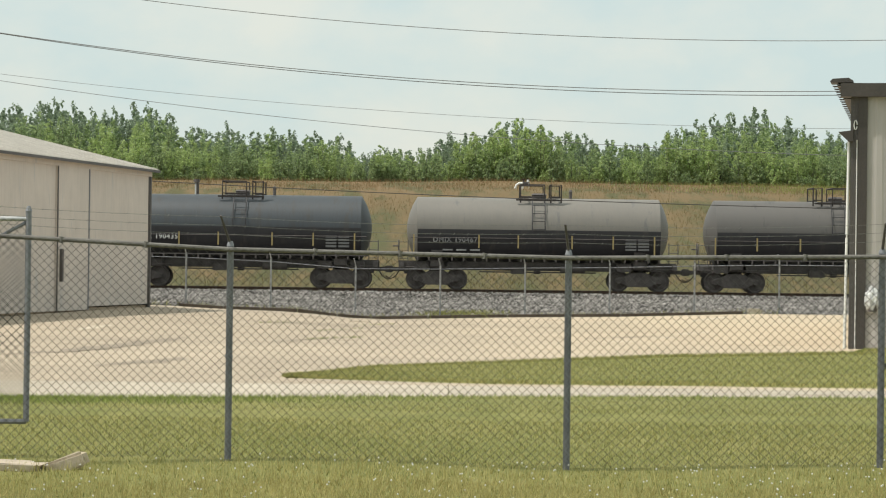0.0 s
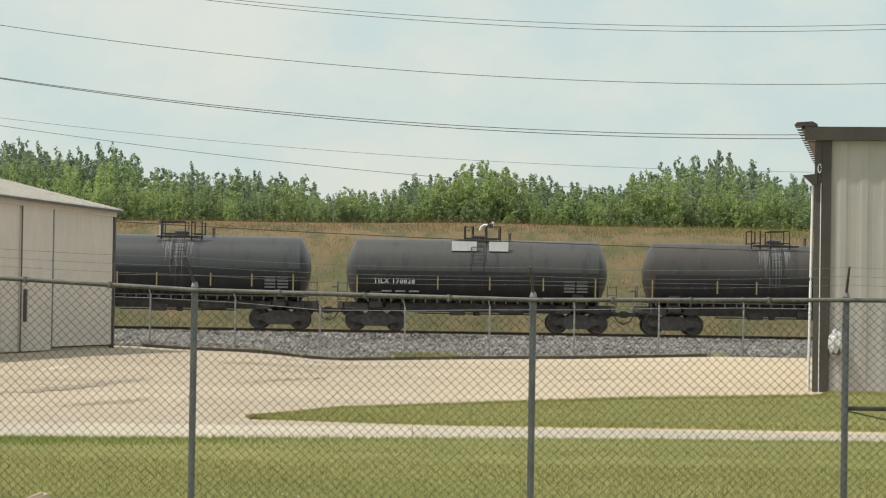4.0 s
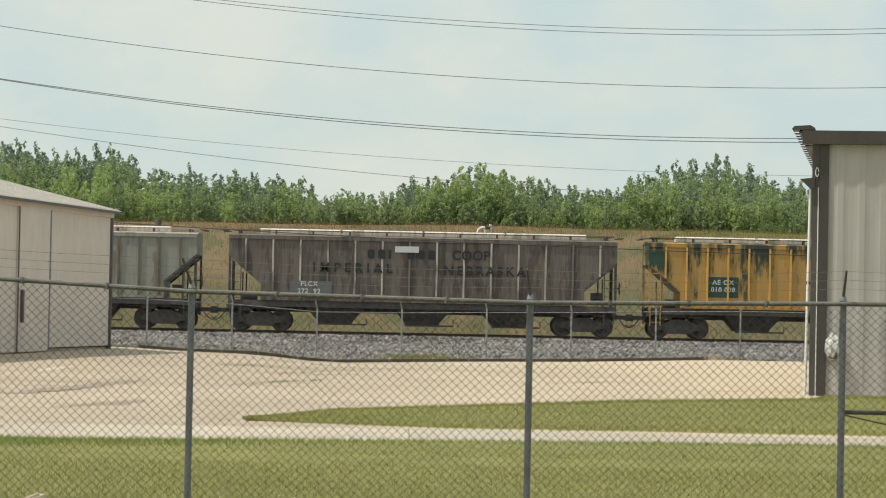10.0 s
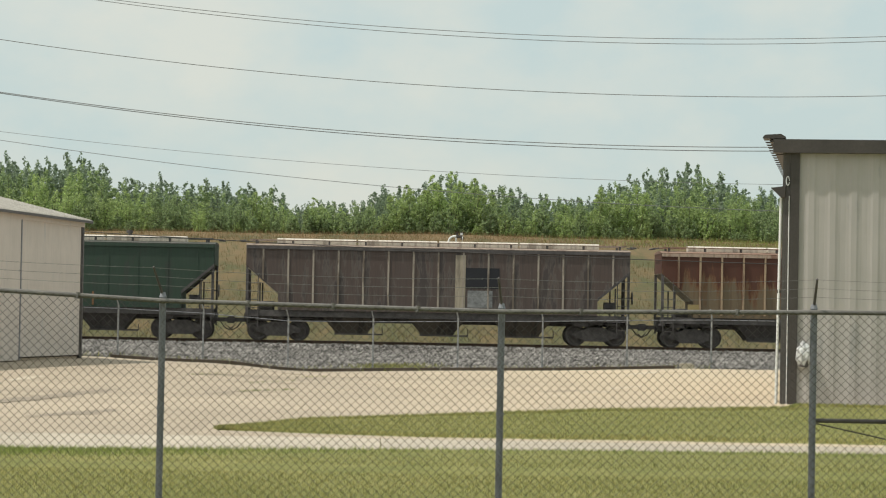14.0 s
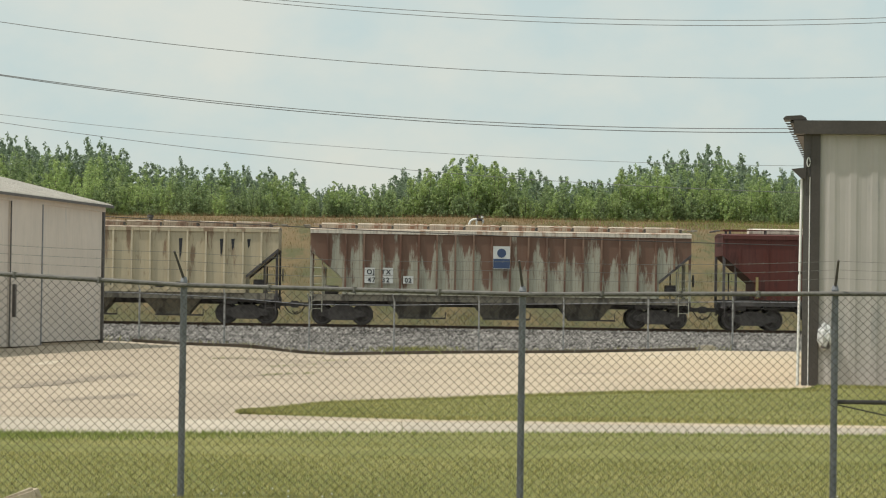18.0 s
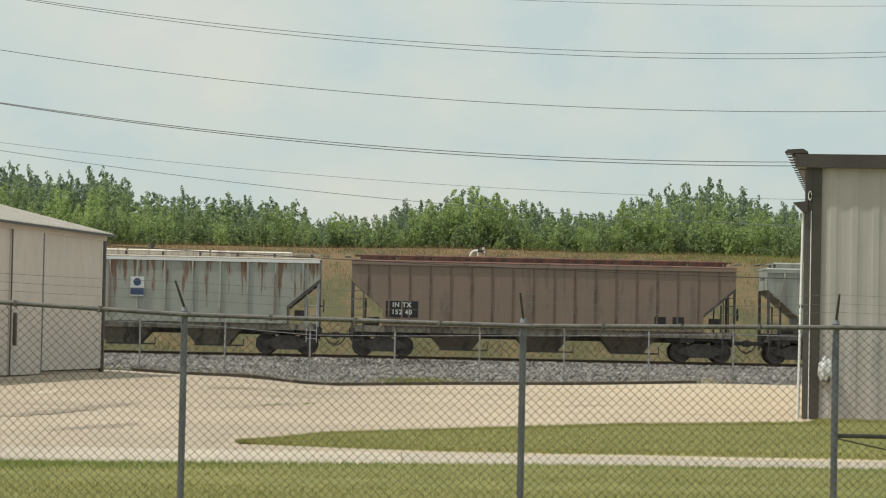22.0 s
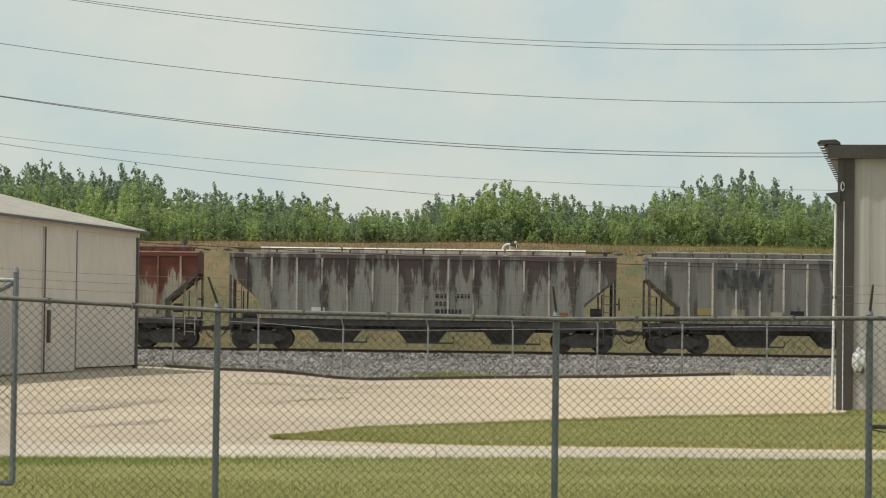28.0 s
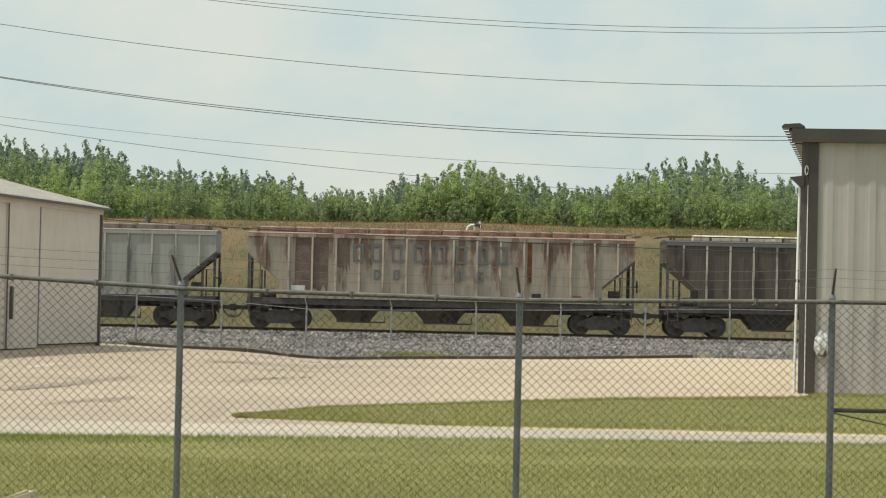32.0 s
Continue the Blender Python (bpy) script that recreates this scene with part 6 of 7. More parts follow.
    part("blue_band", Geo().box(-0.34, 0.39, -1.632, -1.624, 2.58, 3.0), M_BLUE, s, "blue band")
    part("blue_disc", Geo().rod((0.02, -1.632, 3.25), (0.02, -1.624, 3.25), 0.2, 16), M_BLUE, s, "blue disc")
    for xa, za in ((-6.0, 2.2), (-5.2, 2.2), (-6.0, 1.85), (-5.2, 1.85), (-4.3, 1.85)):
        patch(c, xa, xa + 0.45, za, za + 0.33, M_LETTER, "stencil_patch", "white stencil square", -1.608)
    stencil(c, ["OJ  TX", "47  32"], -5.38, 2.25, 0.2, M_LETTER_DARK, -1.622, 0.15, 1.3)
    stencil(c, ["02"], -4.08, 1.9, 0.2, M_LETTER_DARK, -1.622)
    CARS.append(c)
    # red car
    m = weathered("oxide red paint", (0.098, 0.024, 0.018), (0.065, 0.02, 0.016), 0.3, grime=(0.055, 0.018, 0.015))
    c = hopper_car("oxide red covered hopper car with three large white letters", m, L[9], 13, None, rib_deep=0.02, hatches="long", rim=m, posts=M_DARK_STEEL)
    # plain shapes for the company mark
    bowl = [(0.62, 3.20), (0.50, 3.36), (0.30, 3.40), (0.12, 3.30), (0.02, 3.10), (0.02, 2.86), (0.12, 2.67), (0.30, 2.58), (0.50, 2.62)]
    strokes(c, [[(x * 0.93 - 1.27, z) for x, z in bowl + [(0.60, 2.72), (0.60, 2.92)]], [(-0.92, 2.92), (-0.62, 2.92)], [(-0.70, 3.16), (-0.70, 3.40)]], 0.105, M_LETTER)
    strokes(c, [[(-0.30, 3.38), (-0.30, 2.60)], [(-0.41, 3.40), (-0.17, 3.40)], [(-0.41, 2.59), (0.09, 2.59), (0.09, 2.82)]], 0.105, M_LETTER)
    strokes(c, [[(x * 0.93 + 0.35, z) for x, z in bowl + [(0.64, 2.78)]], [(0.93, 3.16), (0.93, 3.40)]], 0.105, M_LETTER)
    for x in (-6.75, -4.2, -1.5, 1.55, 4.4, 6.95):
        part("safety_stripe", Geo().box(x - 0.06, x + 0.06, -1.615, -1.585, 1.42, 2.05 if abs(x) < 6 else 2.35), M_YELLOW, c, "yellow safety stripe")
    patch(c, 6.3, 6.75, 1.55, 1.85, M_LETTER_FAINT)
    CARS.append(c)
    # light grey with rust runs
    m = weathered("pale grey paint", (0.335, 0.365, 0.35), (0.20, 0.095, 0.05), 0.10, grime=(0.31, 0.275, 0.23), top=0.10, streak=1.8)
    c = hopper_car("pale grey covered hopper car with rust runs and a sign", m, L[10], 14, weathered("pale grey rib", (0.40, 0.425, 0.41), (0.25, 0.16, 0.11), 0.25), rib_deep=0.06, hatches="long", sill=M_DUSTY, rim=M_WHITE, roof_material=weathered("bleached pale roof", (0.42, 0.40, 0.365), (0.28, 0.20, 0.15), 0.2), posts=M_PALE_STEEL, bay_material=weathered("dusty grey bay", (0.24, 0.23, 0.205), (0.09, 0.08, 0.07), 0.4))
    s = patch(c, 0.32, 0.92, 2.42, 3.28, M_LETTER, "sign", "white and blue sign board", -1.60)
    part("blue_band", Geo().box(0.33, 0.91, -1.618, -1.612, 2.48, 2.78), M_BLUE, s, "blue band")
    part("blue_disc", Geo().rod((0.62, -1.618, 3.04), (0.62, -1.612, 3.04), 0.17, 16), M_BLUE, s, "blue disc")
    stencil(c, ["OJ  TX"], -6.6, 2.8, 0.24, M_LETTER_DARK, -1.60, 0.2)
    for xa in (-7.3, -6.5):
        patch(c, xa, xa + 0.62, 2.3, 2.66, M_GREY_PATCH)
    stencil(c, ["475 311"], -6.6, 2.36, 0.22, M_LETTER_DARK, -1.60)
    CARS.append(c)
    # brown
    m = weathered("dusty brown paint", (0.235, 0.182, 0.152), (0.19, 0.14, 0.112), 0.2, grime=(0.18, 0.135, 0.11))
    c = hopper_car("dusty brown covered hopper car with a black stencil patch", m, L[11], 18, weathered("dusty brown rib", (0.17, 0.12, 0.095), (0.10, 0.07, 0.05), 0.3), rib_deep=0.02, hatches="short", sill=M_DUSTY, posts=M_DARK_STEEL, roof_material=weathered("reddish roof paint", (0.17, 0.085, 0.065), (0.09, 0.05, 0.04), 0.4), bay_material=weathered("dusty taupe bay", (0.17, 0.145, 0.125), (0.10, 0.08, 0.07), 0.3))
    for xa in (-6.95, -6.2):
        patch(c, xa, xa + 0.66, 1.72, 2.46, M_BLACK_PATCH)
    stencil(c, ["IN TX", "152 40"], -6.25, 2.18, 0.2, M_LETTER)
    for x in (6.1 - 2.3, 6.9 - 2.3):
        patch(c, x + 1.1, x + 1.6, 1.62, 1.98, M_BLACK_PATCH)
    CARS.append(c)
    # blue grey
    m = weathered("blue grey paint", (0.335, 0.375, 0.36), (0.26, 0.25, 0.225), 0.22, grime=(0.17, 0.15, 0.125))
    c = hopper_car("blue-grey covered hopper car with black sprayed scrawl", m, L[12], 16, weathered("pale blue grey rib", (0.54, 0.55, 0.53), (0.22, 0.19, 0.16), 0.4), hatches="short", bay_material=M_DARK_STEEL, posts=M_DARK_STEEL)
    stencil(c, ["INTX", "777 011"], -5.22, 2.2, 0.2, M_LETTER_DARK, -1.61)
    patch(c, -3.15, -2.5, 1.8, 2.05, M_LETTER)
    for xa, xb in ((-2.4, -0.6), (-0.2, 2.0)):
        part("sprayed_scrawl", Geo().prism_y([(xa, 1.42), (xb, 1.42), (xb + 0.10, 1.70), (xb - 0.12, 2.0), (xb - 0.6, 2.06), (xa + 0.9, 1.98), (xa + 0.5, 2.08), (xa + 0.1, 1.94), (xa - 0.08, 1.66)], -1.612, -1.606), M_SPRAY, c, "black sprayed scrawl")
    graffiti(c, -2.35, -0.65, 1.44, 1.86, M_GREY_PATCH, 21, -1.605, 7, 99)
    graffiti(c, -0.15, 1.95, 1.44, 1.86, M_GREY_PATCH, 22, -1.605, 7, 99)
    CARS.append(c)
    # olive grey
    m = weathered("olive grey paint", (0.245, 0.222, 0.176), (0.145, 0.122, 0.094), 0.30, grime=(0.13, 0.11, 0.085))
    c = hopper_car("olive-grey covered hopper car with orange stripes", m, L[13], 17, weathered("olive rib", (0.40, 0.365, 0.28), (0.15, 0.11, 0.08), 0.35), hatches="short", posts=M_DARK_STEEL, rim=weathered("dusty pink rim paint", (0.42, 0.33, 0.275), (0.22, 0.13, 0.09), 0.3), roof_material=weathered("pale pinkish roof", (0.42, 0.36, 0.31), (0.22, 0.14, 0.10), 0.3))
    for x in (-7.0, -4.2, -1.4, 1.4, 4.2, 7.0):
        part("safety_stripe", Geo().box(x - 0.06, x + 0.06, -1.615, -1.585, 1.40, 1.90 if abs(x) < 6 else 2.3), M_ORANGE, c, "orange safety stripe")
    stencil(c, ["PU  RX"], -5.6, 1.98, 0.2, M_LETTER_DARK, -1.615)
    patch(c, -4.75, -4.4, 1.7, 2.05, M_LETTER)
    part("bleached_blot", Geo().prism_y([(-8.3, 3.1), (-7.9, 2.95), (-7.5, 3.2), (-7.42, 3.6), (-7.6, 3.95), (-8.1, 3.9), (-8.35, 3.5)], -1.53, -1.522), M_SLOPE, c, "bleached blot")
    part("rust_corner", Geo().prism_y([(-8.62, 3.3), (-8.4, 3.34), (-8.3, 3.7), (-8.4, 4.0), (-8.62, 4.0)], -1.53, -1.522), M_RUST, c, "rusty corner")
    CARS.append(c)
    # rust red over grey
    m = weathered("rust red over grey paint", (0.37, 0.34, 0.29), (0.16, 0.045, 0.028), 0.45, (0.21, 0.062, 0.04), 0.56, (0.12, 0.05, 0.035), top=0.30)
    c = hopper_car("rust-red and grey covered hopper car with a black painted mark", m, L[14], 16, weathered("chalky rib", (0.52, 0.45, 0.37), (0.20, 0.07, 0.045), 0.6), hatches="short", roof_material=weathered("rusty roof", (0.20, 0.09, 0.06), (0.1, 0.05, 0.04), 0.4), bay_material=weathered("olive grey bay", (0.20, 0.18, 0.14), (0.10, 0.07, 0.05), 0.4))
    part("painted_out_patch", Geo().prism_y([(-2.2, 3.1), (1.3, 3.1), (1.0, 2.45), (0.6, 2.0), (-1.4, 2.0), (-1.9, 2.45)], -1.615, -1.607), M_PURPLE_BLACK, c, "black painted-out mark")
    for x in (-1.55, -0.5, 0.35):
        strokes(c, [[(x, 2.75), (x + 0.12, 2.9), (x + 0.36, 2.9), (x + 0.48, 2.72), (x + 0.48, 2.5), (x + 0.36, 2.36), (x + 0.12, 2.36), (x, 2.5), (x, 2.75)]], 0.07, M_LETTER_FAINT, -1.617, "faded_marking", "faint round mark")
    stencil(c, ["IN  TX", "150 71"], -6.0, 2.2, 0.22, M_LETTER_DARK, -1.625)
    CARS.append(c)
    # streaked grey
    m = weathered("streaked grey paint", (0.275, 0.275, 0.265), (0.085, 0.055, 0.048), 0.38, grime=(0.10, 0.085, 0.078), top=0.12)
    c = hopper_car("streaked grey covered hopper car with dark run-down stains", m, L[15], 15, weathered("grey rib", (0.48, 0.46, 0.43), (0.07, 0.055, 0.05), 0.45), hatches="long", posts=M_DARK_STEEL)
    for z, widths in ((2.32, (0.16, 0.12, 0.08, -0.42, 0.1, 0.12, 0.06, 0.1)), (1.98, (0.12, 0.12, 0.12)), (1.64, (0.2, 0.1, 0.1, 0.08, 0.1, 0.1, 0.12))):
        bars(widths, c, M_LETTER_DARK, 0.55, -1.608, z, 0.19, 0.06, "faded_marking", "faded black lettering")
    patch(c, -4.9, -4.3, 1.55, 1.85, M_LETTER)
    for x in (-6.9, 6.2):
        patch(c, x - 0.2, x + 0.2, 1.45, 1.75, M_ORANGE)
    CARS.append(c)
    # dark grey with pale ribs
    m = weathered("sooty grey paint", (0.225, 0.222, 0.215), (0.10, 0.09, 0.084), 0.26, grime=(0.11, 0.10, 0.095), top=0.02, panels=1.1)
    c = hopper_car("sooty grey covered hopper car with pale ribs", m, L[16], 16, weathered("pale grey rib paint", (0.58, 0.56, 0.53), (0.12, 0.10, 0.09), 0.45), hatches="short", posts=M_DARK_STEEL)
    part("black_mark", Geo().prism_y([(-5.2, 2.55), (-4.95, 2.55), (-4.95, 3.05), (-4.55, 2.55), (-4.3, 2.55), (-4.3, 3.45), (-4.55, 3.45), (-4.55, 2.95), (-4.95, 3.45), (-5.2, 3.45)], -1.616, -1.608).moved(-0.30, 0, 0.28), M_WORN_BLACK, c, "large black block mark")
    part("black_mark", Geo().prism_y([(-4.15, 3.45), (-3.95, 2.55), (-3.72, 2.55), (-3.6, 3.0), (-3.48, 2.55), (-3.25, 2.55), (-3.05, 3.45), (-3.28, 3.45), (-3.38, 2.95), (-3.52, 3.4), (-3.68, 3.4), (-3.82, 2.95), (-3.92, 3.45)], -1.616, -1.608).moved(-0.36, 0, 0.28), M_WORN_BLACK, c, "large black block mark")
    for x, z, m2 in ((-6.1, 1.72, M_YELLOW), (-4.6, 1.66, M_SLOPE), (-2.9, 1.56, M_SLOPE), (-2.0, 1.62, M_BLACK_PATCH), (-0.1, 1.72, M_SLOPE), (5.2, 1.62, M_BLACK_PATCH), (6.7, 1.55, M_ORANGE)):
        patch(c, x - 0.3, x + 0.3, z, z + 0.32, m2, y=-1.528)
    patch(c, 5.7, 6.3, 1.5, 2.6, M_BLACK_PATCH, "sooty_panel", "black sooty panel")
    for z, widths in ((2.32, (0.16, 0.12, 0.08, -0.42, 0.1, 0.12, 0.06, 0.1)), (1.98, (0.12, 0.12, 0.12)), (1.64, (0.2, 0.1, 0.1, 0.08, 0.1, 0.1, 0.12))):
        bars(widths, c, M_LETTER_DARK, 0.55, -1.608, z, 0.19, 0.06, "faded_marking", "faded black lettering")
    CARS.append(c)
    # light grey with horse-stripe mark
    m = weathered("light grey paint", (0.355, 0.37, 0.355), (0.22, 0.205, 0.19), 0.16, grime=(0.19, 0.18, 0.165))
    c = hopper_car("light grey covered hopper car with a black striped mark", m, L[17], 16, weathered("light grey rib", (0.50, 0.49, 0.46), (0.10, 0.09, 0.085), 0.5), hatches="short", roof_material=weathered("dusty mauve roof", (0.27, 0.24, 0.22), (0.16, 0.12, 0.10), 0.3), posts=M_DARK_STEEL, bay_material=weathered("grey bay paint", (0.17, 0.17, 0.16), (0.07, 0.065, 0.06), 0.4))
    for i in range(4):
        part("black_stripe", Geo().box(-7.48, -6.48, -1.616, -1.608, 3.02 + i * 0.17, 3.13 + i * 0.17), M_LETTER_DARK, c, "black stripe")
    part("black_mark", Geo().prism_y([(-6.15 + (x + 5.3) * 0.74, z) for x, z in ((-5.65, 3.0), (-5.38, 3.0), (-5.26, 3.38), (-4.92, 3.0), (-4.62, 3.0), (-4.42, 3.68), (-4.68, 3.68), (-4.80, 3.30), (-5.14, 3.68), (-5.44, 3.68))], -1.616, -1.608), M_LETTER_DARK, c, "slanted black block mark")
    part("black_mark", Geo().prism_y([(-6.15 + (x + 5.3) * 0.74, z) for x, z in ((-4.42, 3.0), (-3.78, 3.0), (-3.62, 3.1), (-3.58, 3.3), (-3.72, 3.42), (-4.1, 3.42), (-4.06, 3.53), (-3.5, 3.53), (-3.46, 3.68), (-4.1, 3.68), (-4.26, 3.58), (-4.30, 3.4), (-4.18, 3.28), (-3.8, 3.28), (-3.84, 3.16), (-4.40, 3.16))], -1.616, -1.608).moved(-0.12, 0, 0), M_LETTER_DARK, c, "slanted black block mark")
    rnd = random.Random(77)
    for k in range(15):
        x, z, q = -3.2 + 0.47 * k + rnd.uniform(-0.12, 0.12), rnd.uniform(1.55, 1.95), rnd.uniform(0.07, 0.16)
        part("sooty_smudge", Geo().prism_y([(x + q * math.cos(a) * rnd.uniform(0.7, 1.2), z + q * 1.2 * math.sin(a) * rnd.uniform(0.7, 1.2)) for a in np.linspace(0, 2 * math.pi, 9)[:-1]], -1.528, -1.522), M_WORN_BLACK, c, "dark sooty smudge")
    stencil(c, ["NS", "264009"], -5.6, 2.35, 0.24, M_LETTER_DARK, -1.618, 0.24, 1.8)
    CARS.append(c)
    # pinkish cream
    m = weathered("pinkish cream paint", (0.355, 0.325, 0.285), (0.20, 0.125, 0.092), 0.22, (0.29, 0.22, 0.175), 0.58, (0.19, 0.14, 0.11), top=0.09)
    c = hopper_car("pinkish cream covered hopper car with worn grey lettering", m, L[18], 16, weathered("pinkish rib", (0.55, 0.48, 0.42), (0.24, 0.15, 0.11), 0.4), hatches="short", roof_material=weathered("pinkish roof", (0.34, 0.24, 0.19), (0.2, 0.12, 0.09), 0.4), posts=M_DARK_STEEL, bay_material=weathered("dusty dark bay", (0.12, 0.105, 0.09), (0.06, 0.05, 0.04), 0.4))
    for x in (-3.9, -3.1, -2.2, -1.22, -0.3, 0.62, 1.58, 2.45):
        hollow_mark(c, x, 2.98, 0.46, 0.80, 0.11)
    for x in (-2.98, -2.12, 0.68, 1.58):
        hollow_mark(c, x, 2.22, 0.27, 0.44)
    for xa, xb, za in ((-6.45, -5.0, 1.6), (-4.6, -4.05, 2.6), (3.78, 3.98, 2.1), (4.5, 4.9, 3.0)):
        rag = [(xa + (xb - xa) * k / 8, za + (0.25 if k % 2 else 0.0) + 0.15 * math.sin(3.7 * k + xa)) for k in range(9)]
        part("rust_streak", Geo().prism_y(rag + [(xb, 4.0), (xa, 4.0)], -1.529, -1.522), M_DULL_RUST if xb - xa > 0.3 else M_RUST, c, "rusty run below the roof")
    patch(c, -6.6, -6.0, 1.6, 1.9, M_LETTER)
    patch(c, 4.0, 4.4, 1.55, 1.75, M_LETTER_DARK)
    for x in (-6.6, 6.0):
        patch(c, x - 0.2, x + 0.2, 1.42, 1.7, M_ORANGE)
    CARS.append(c)
    # dark car with pale ribs
    m = weathered("dark brown black paint", (0.105, 0.088, 0.078), (0.07, 0.055, 0.048), 0.4)
    c = hopper_car("dark brown-black covered hopper car with pale ribs", m, L[19], 16, weathered("worn white rib", (0.52, 0.49, 0.46), (0.16, 0.13, 0.11), 0.45), hatches="long", posts=M_DARK_STEEL, rim=M_LETTER_FAINT)
    CARS.append(c)


build_hoppers()


# ---- bank: well head and trees ----
well = thing("gas_wellhead", "white bent pipe wellhead with dark valve on the grassy bank", "wellhead", "", pose(5.7, 188.0, float(height(5.7, 188.0))) @ Matrix.Scale(0.72, 4))
part("riser", Geo().rod((0.0, 0, -0.2), (0.0, 0, 0.55), 0.10, 10), M_WHITE, well, "", True)
part("bent_pipe", Geo().path([(-0.75, 0, 0.05), (-0.62, 0, 0.42), (-0.35, 0, 0.6), (0.0, 0, 0.62)], 0.12, 10), M_WHITE, well, "white bent pipe", True)
part("valve", Geo().rod((0.0, 0, 0.6), (0.62, 0, 0.62), 0.14, 10).rod((0.1, 0, 0.6), (0.1, 0, 0.98), 0.09, 8), M_DARK_STEEL, well, "dark valve body")
part("handwheel", Geo().rod((0.1, 0, 0.98), (0.1, 0, 1.05), 0.2, 12), M_RAIL, well, "rusty handwheel")
part("flange", Geo().rod((0.6, 0, 0.36), (0.66, 0, 0.36), 0.28, 12).rod((0.55, 0, 0.75), (0.55, 0, 0.98), 0.13, 8), M_WHITE, well)
part("outlet", Geo().rod((0.62, 0, 0.3), (0.62, 0, 0.62), 0.14, 10), M_DARK_STEEL, well)


def leaf_cards(rng, centres, radii, per, size, tall=1.0):
    """Small leaf quads scattered in and on lobes that are drawn out upwards."""
    cs, rs = np.repeat(centres, per, 0), np.repeat(radii, per)
    n = len(cs)
    d = rng.normal(size=(n, 3))
    d /= np.linalg.norm(d, axis=1)[:, None]
    rad = rs * rng.random(n) ** 0.5
    p = cs + d * rad[:, None] * np.array([1, 1, tall])
    up = rng.normal(size=(n, 3)) + d * 0.4
    a = np.cross(up, rng.normal(size=(n, 3)))
    a /= np.linalg.norm(a, axis=1)[:, None]
    b = np.cross(up, a)
    b /= np.linalg.norm(b, axis=1)[:, None]
    s = size * rng.uniform(0.6, 1.4, n)[:, None]
    verts = np.stack([p - a * s, p + b * s * 0.62, p + a * s, p - b * s * 0.62], 1).reshape(-1, 3)
    return verts, np.arange(4 * n).reshape(-1, 4)


def make_tree(seed, tall, wide, leaf, label, leaders=4, per=24, size=0.09, low=0.03, clumps=32):
    """Young poplar: a few steep leaders, each a narrow flame of small leaf clumps with gaps, down to the ground."""
    rng = np.random.default_rng(seed)
    tree = thing("tree", label, "tree", "thicket on the bank")
    g = Geo()
    cs, rs = [], []
    for i in range(leaders):
        a = 2 * math.pi * (i + rng.uniform(-0.3, 0.3)) / leaders
        h = tall * (1.0 if i == 0 else rng.uniform(0.5, 0.93))
        off = 0.05 * wide if i == 0 else wide * rng.uniform(0.45, 1.0)
        tip = np.array([off * math.cos(a), off * math.sin(a), h])
        base = np.array([0.0, 0.0, -0.3 if i == 0 else tall * rng.uniform(0.02, 0.12)])

        def axis(u):
            return base + (tip - base) * np.array([u ** 0.55, u ** 0.55, u])

        r0 = 0.012 * tall * (1.0 if i == 0 else 0.6)
        for k in range(5):
            g.rod(axis(k / 5), axis((k + 1) / 5), r0 * (1 - k / 5.3), 6, r0 * (1 - (k + 1) / 5.3), False)
        n = int(clumps * (h / tall))
        for k in range(n):
            u = low + (1.0 - low) * (k + rng.random()) / n
            rad = wide * 0.62 * (1.03 - u) ** 0.5 * (0.6 + 0.4 * min(1.0, u * 5)) + 0.04
            b = rng.uniform(0, 2 * math.pi)
            rr = rad * math.sqrt(rng.random())
            c = axis(min(u, 1.0)) + np.array([rr * math.cos(b), rr * math.sin(b), 0.0])
            cs.append(c)
            rs.append(rng.uniform(0.20, 0.44) * (1.12 - 0.5 * u) * tall / 6)
            if k % 5 == 0:
                g.rod(axis(max(0.0, u - 0.12)), c, 0.012, 4, 0.005, False)
    part("trunk", g, M_BARK, tree)
    v, f = leaf_cards(rng, np.array(cs), np.array(rs), per, size, 1.35)
    v[:, 2] = np.maximum(v[:, 2], 0.02)
    part("crown", sheet("crown", v, f, leaf), leaf, tree, "leafy crown")
    return tree


def far_crown(seed, tall, wide, leaders, per=11, size=0.135, clumps=30):
    """Leaf quads of one tree deep in the thicket, of which only the top shows."""
    rng = np.random.default_rng(seed)
    cs, rs = [], []
    for i in range(leaders):
        a = 2 * math.pi * (i + rng.uniform(-0.3, 0.3)) / leaders
        h = tall * (1.0 if i == 0 else rng.uniform(0.5, 0.93))
        off = 0.05 * wide if i == 0 else wide * rng.uniform(0.45, 1.0)
        for k in range(clumps):
            u = (k + rng.random()) / clumps
            rad = (wide * 0.62 * (1.03 - u) ** 0.5 + 0.04) * math.sqrt(rng.random())
            b = rng.uniform(0, 2 * math.pi)
            cs.append((off * math.cos(a) * u ** 0.55 + rad * math.cos(b), off * math.sin(a) * u ** 0.55 + rad * math.sin(b), h * u))
            rs.append(rng.uniform(0.20, 0.44) * (1.12 - 0.5 * u) * tall / 6)
    return leaf_cards(rng, np.array(cs), np.array(rs), per, size, 1.35)[0]


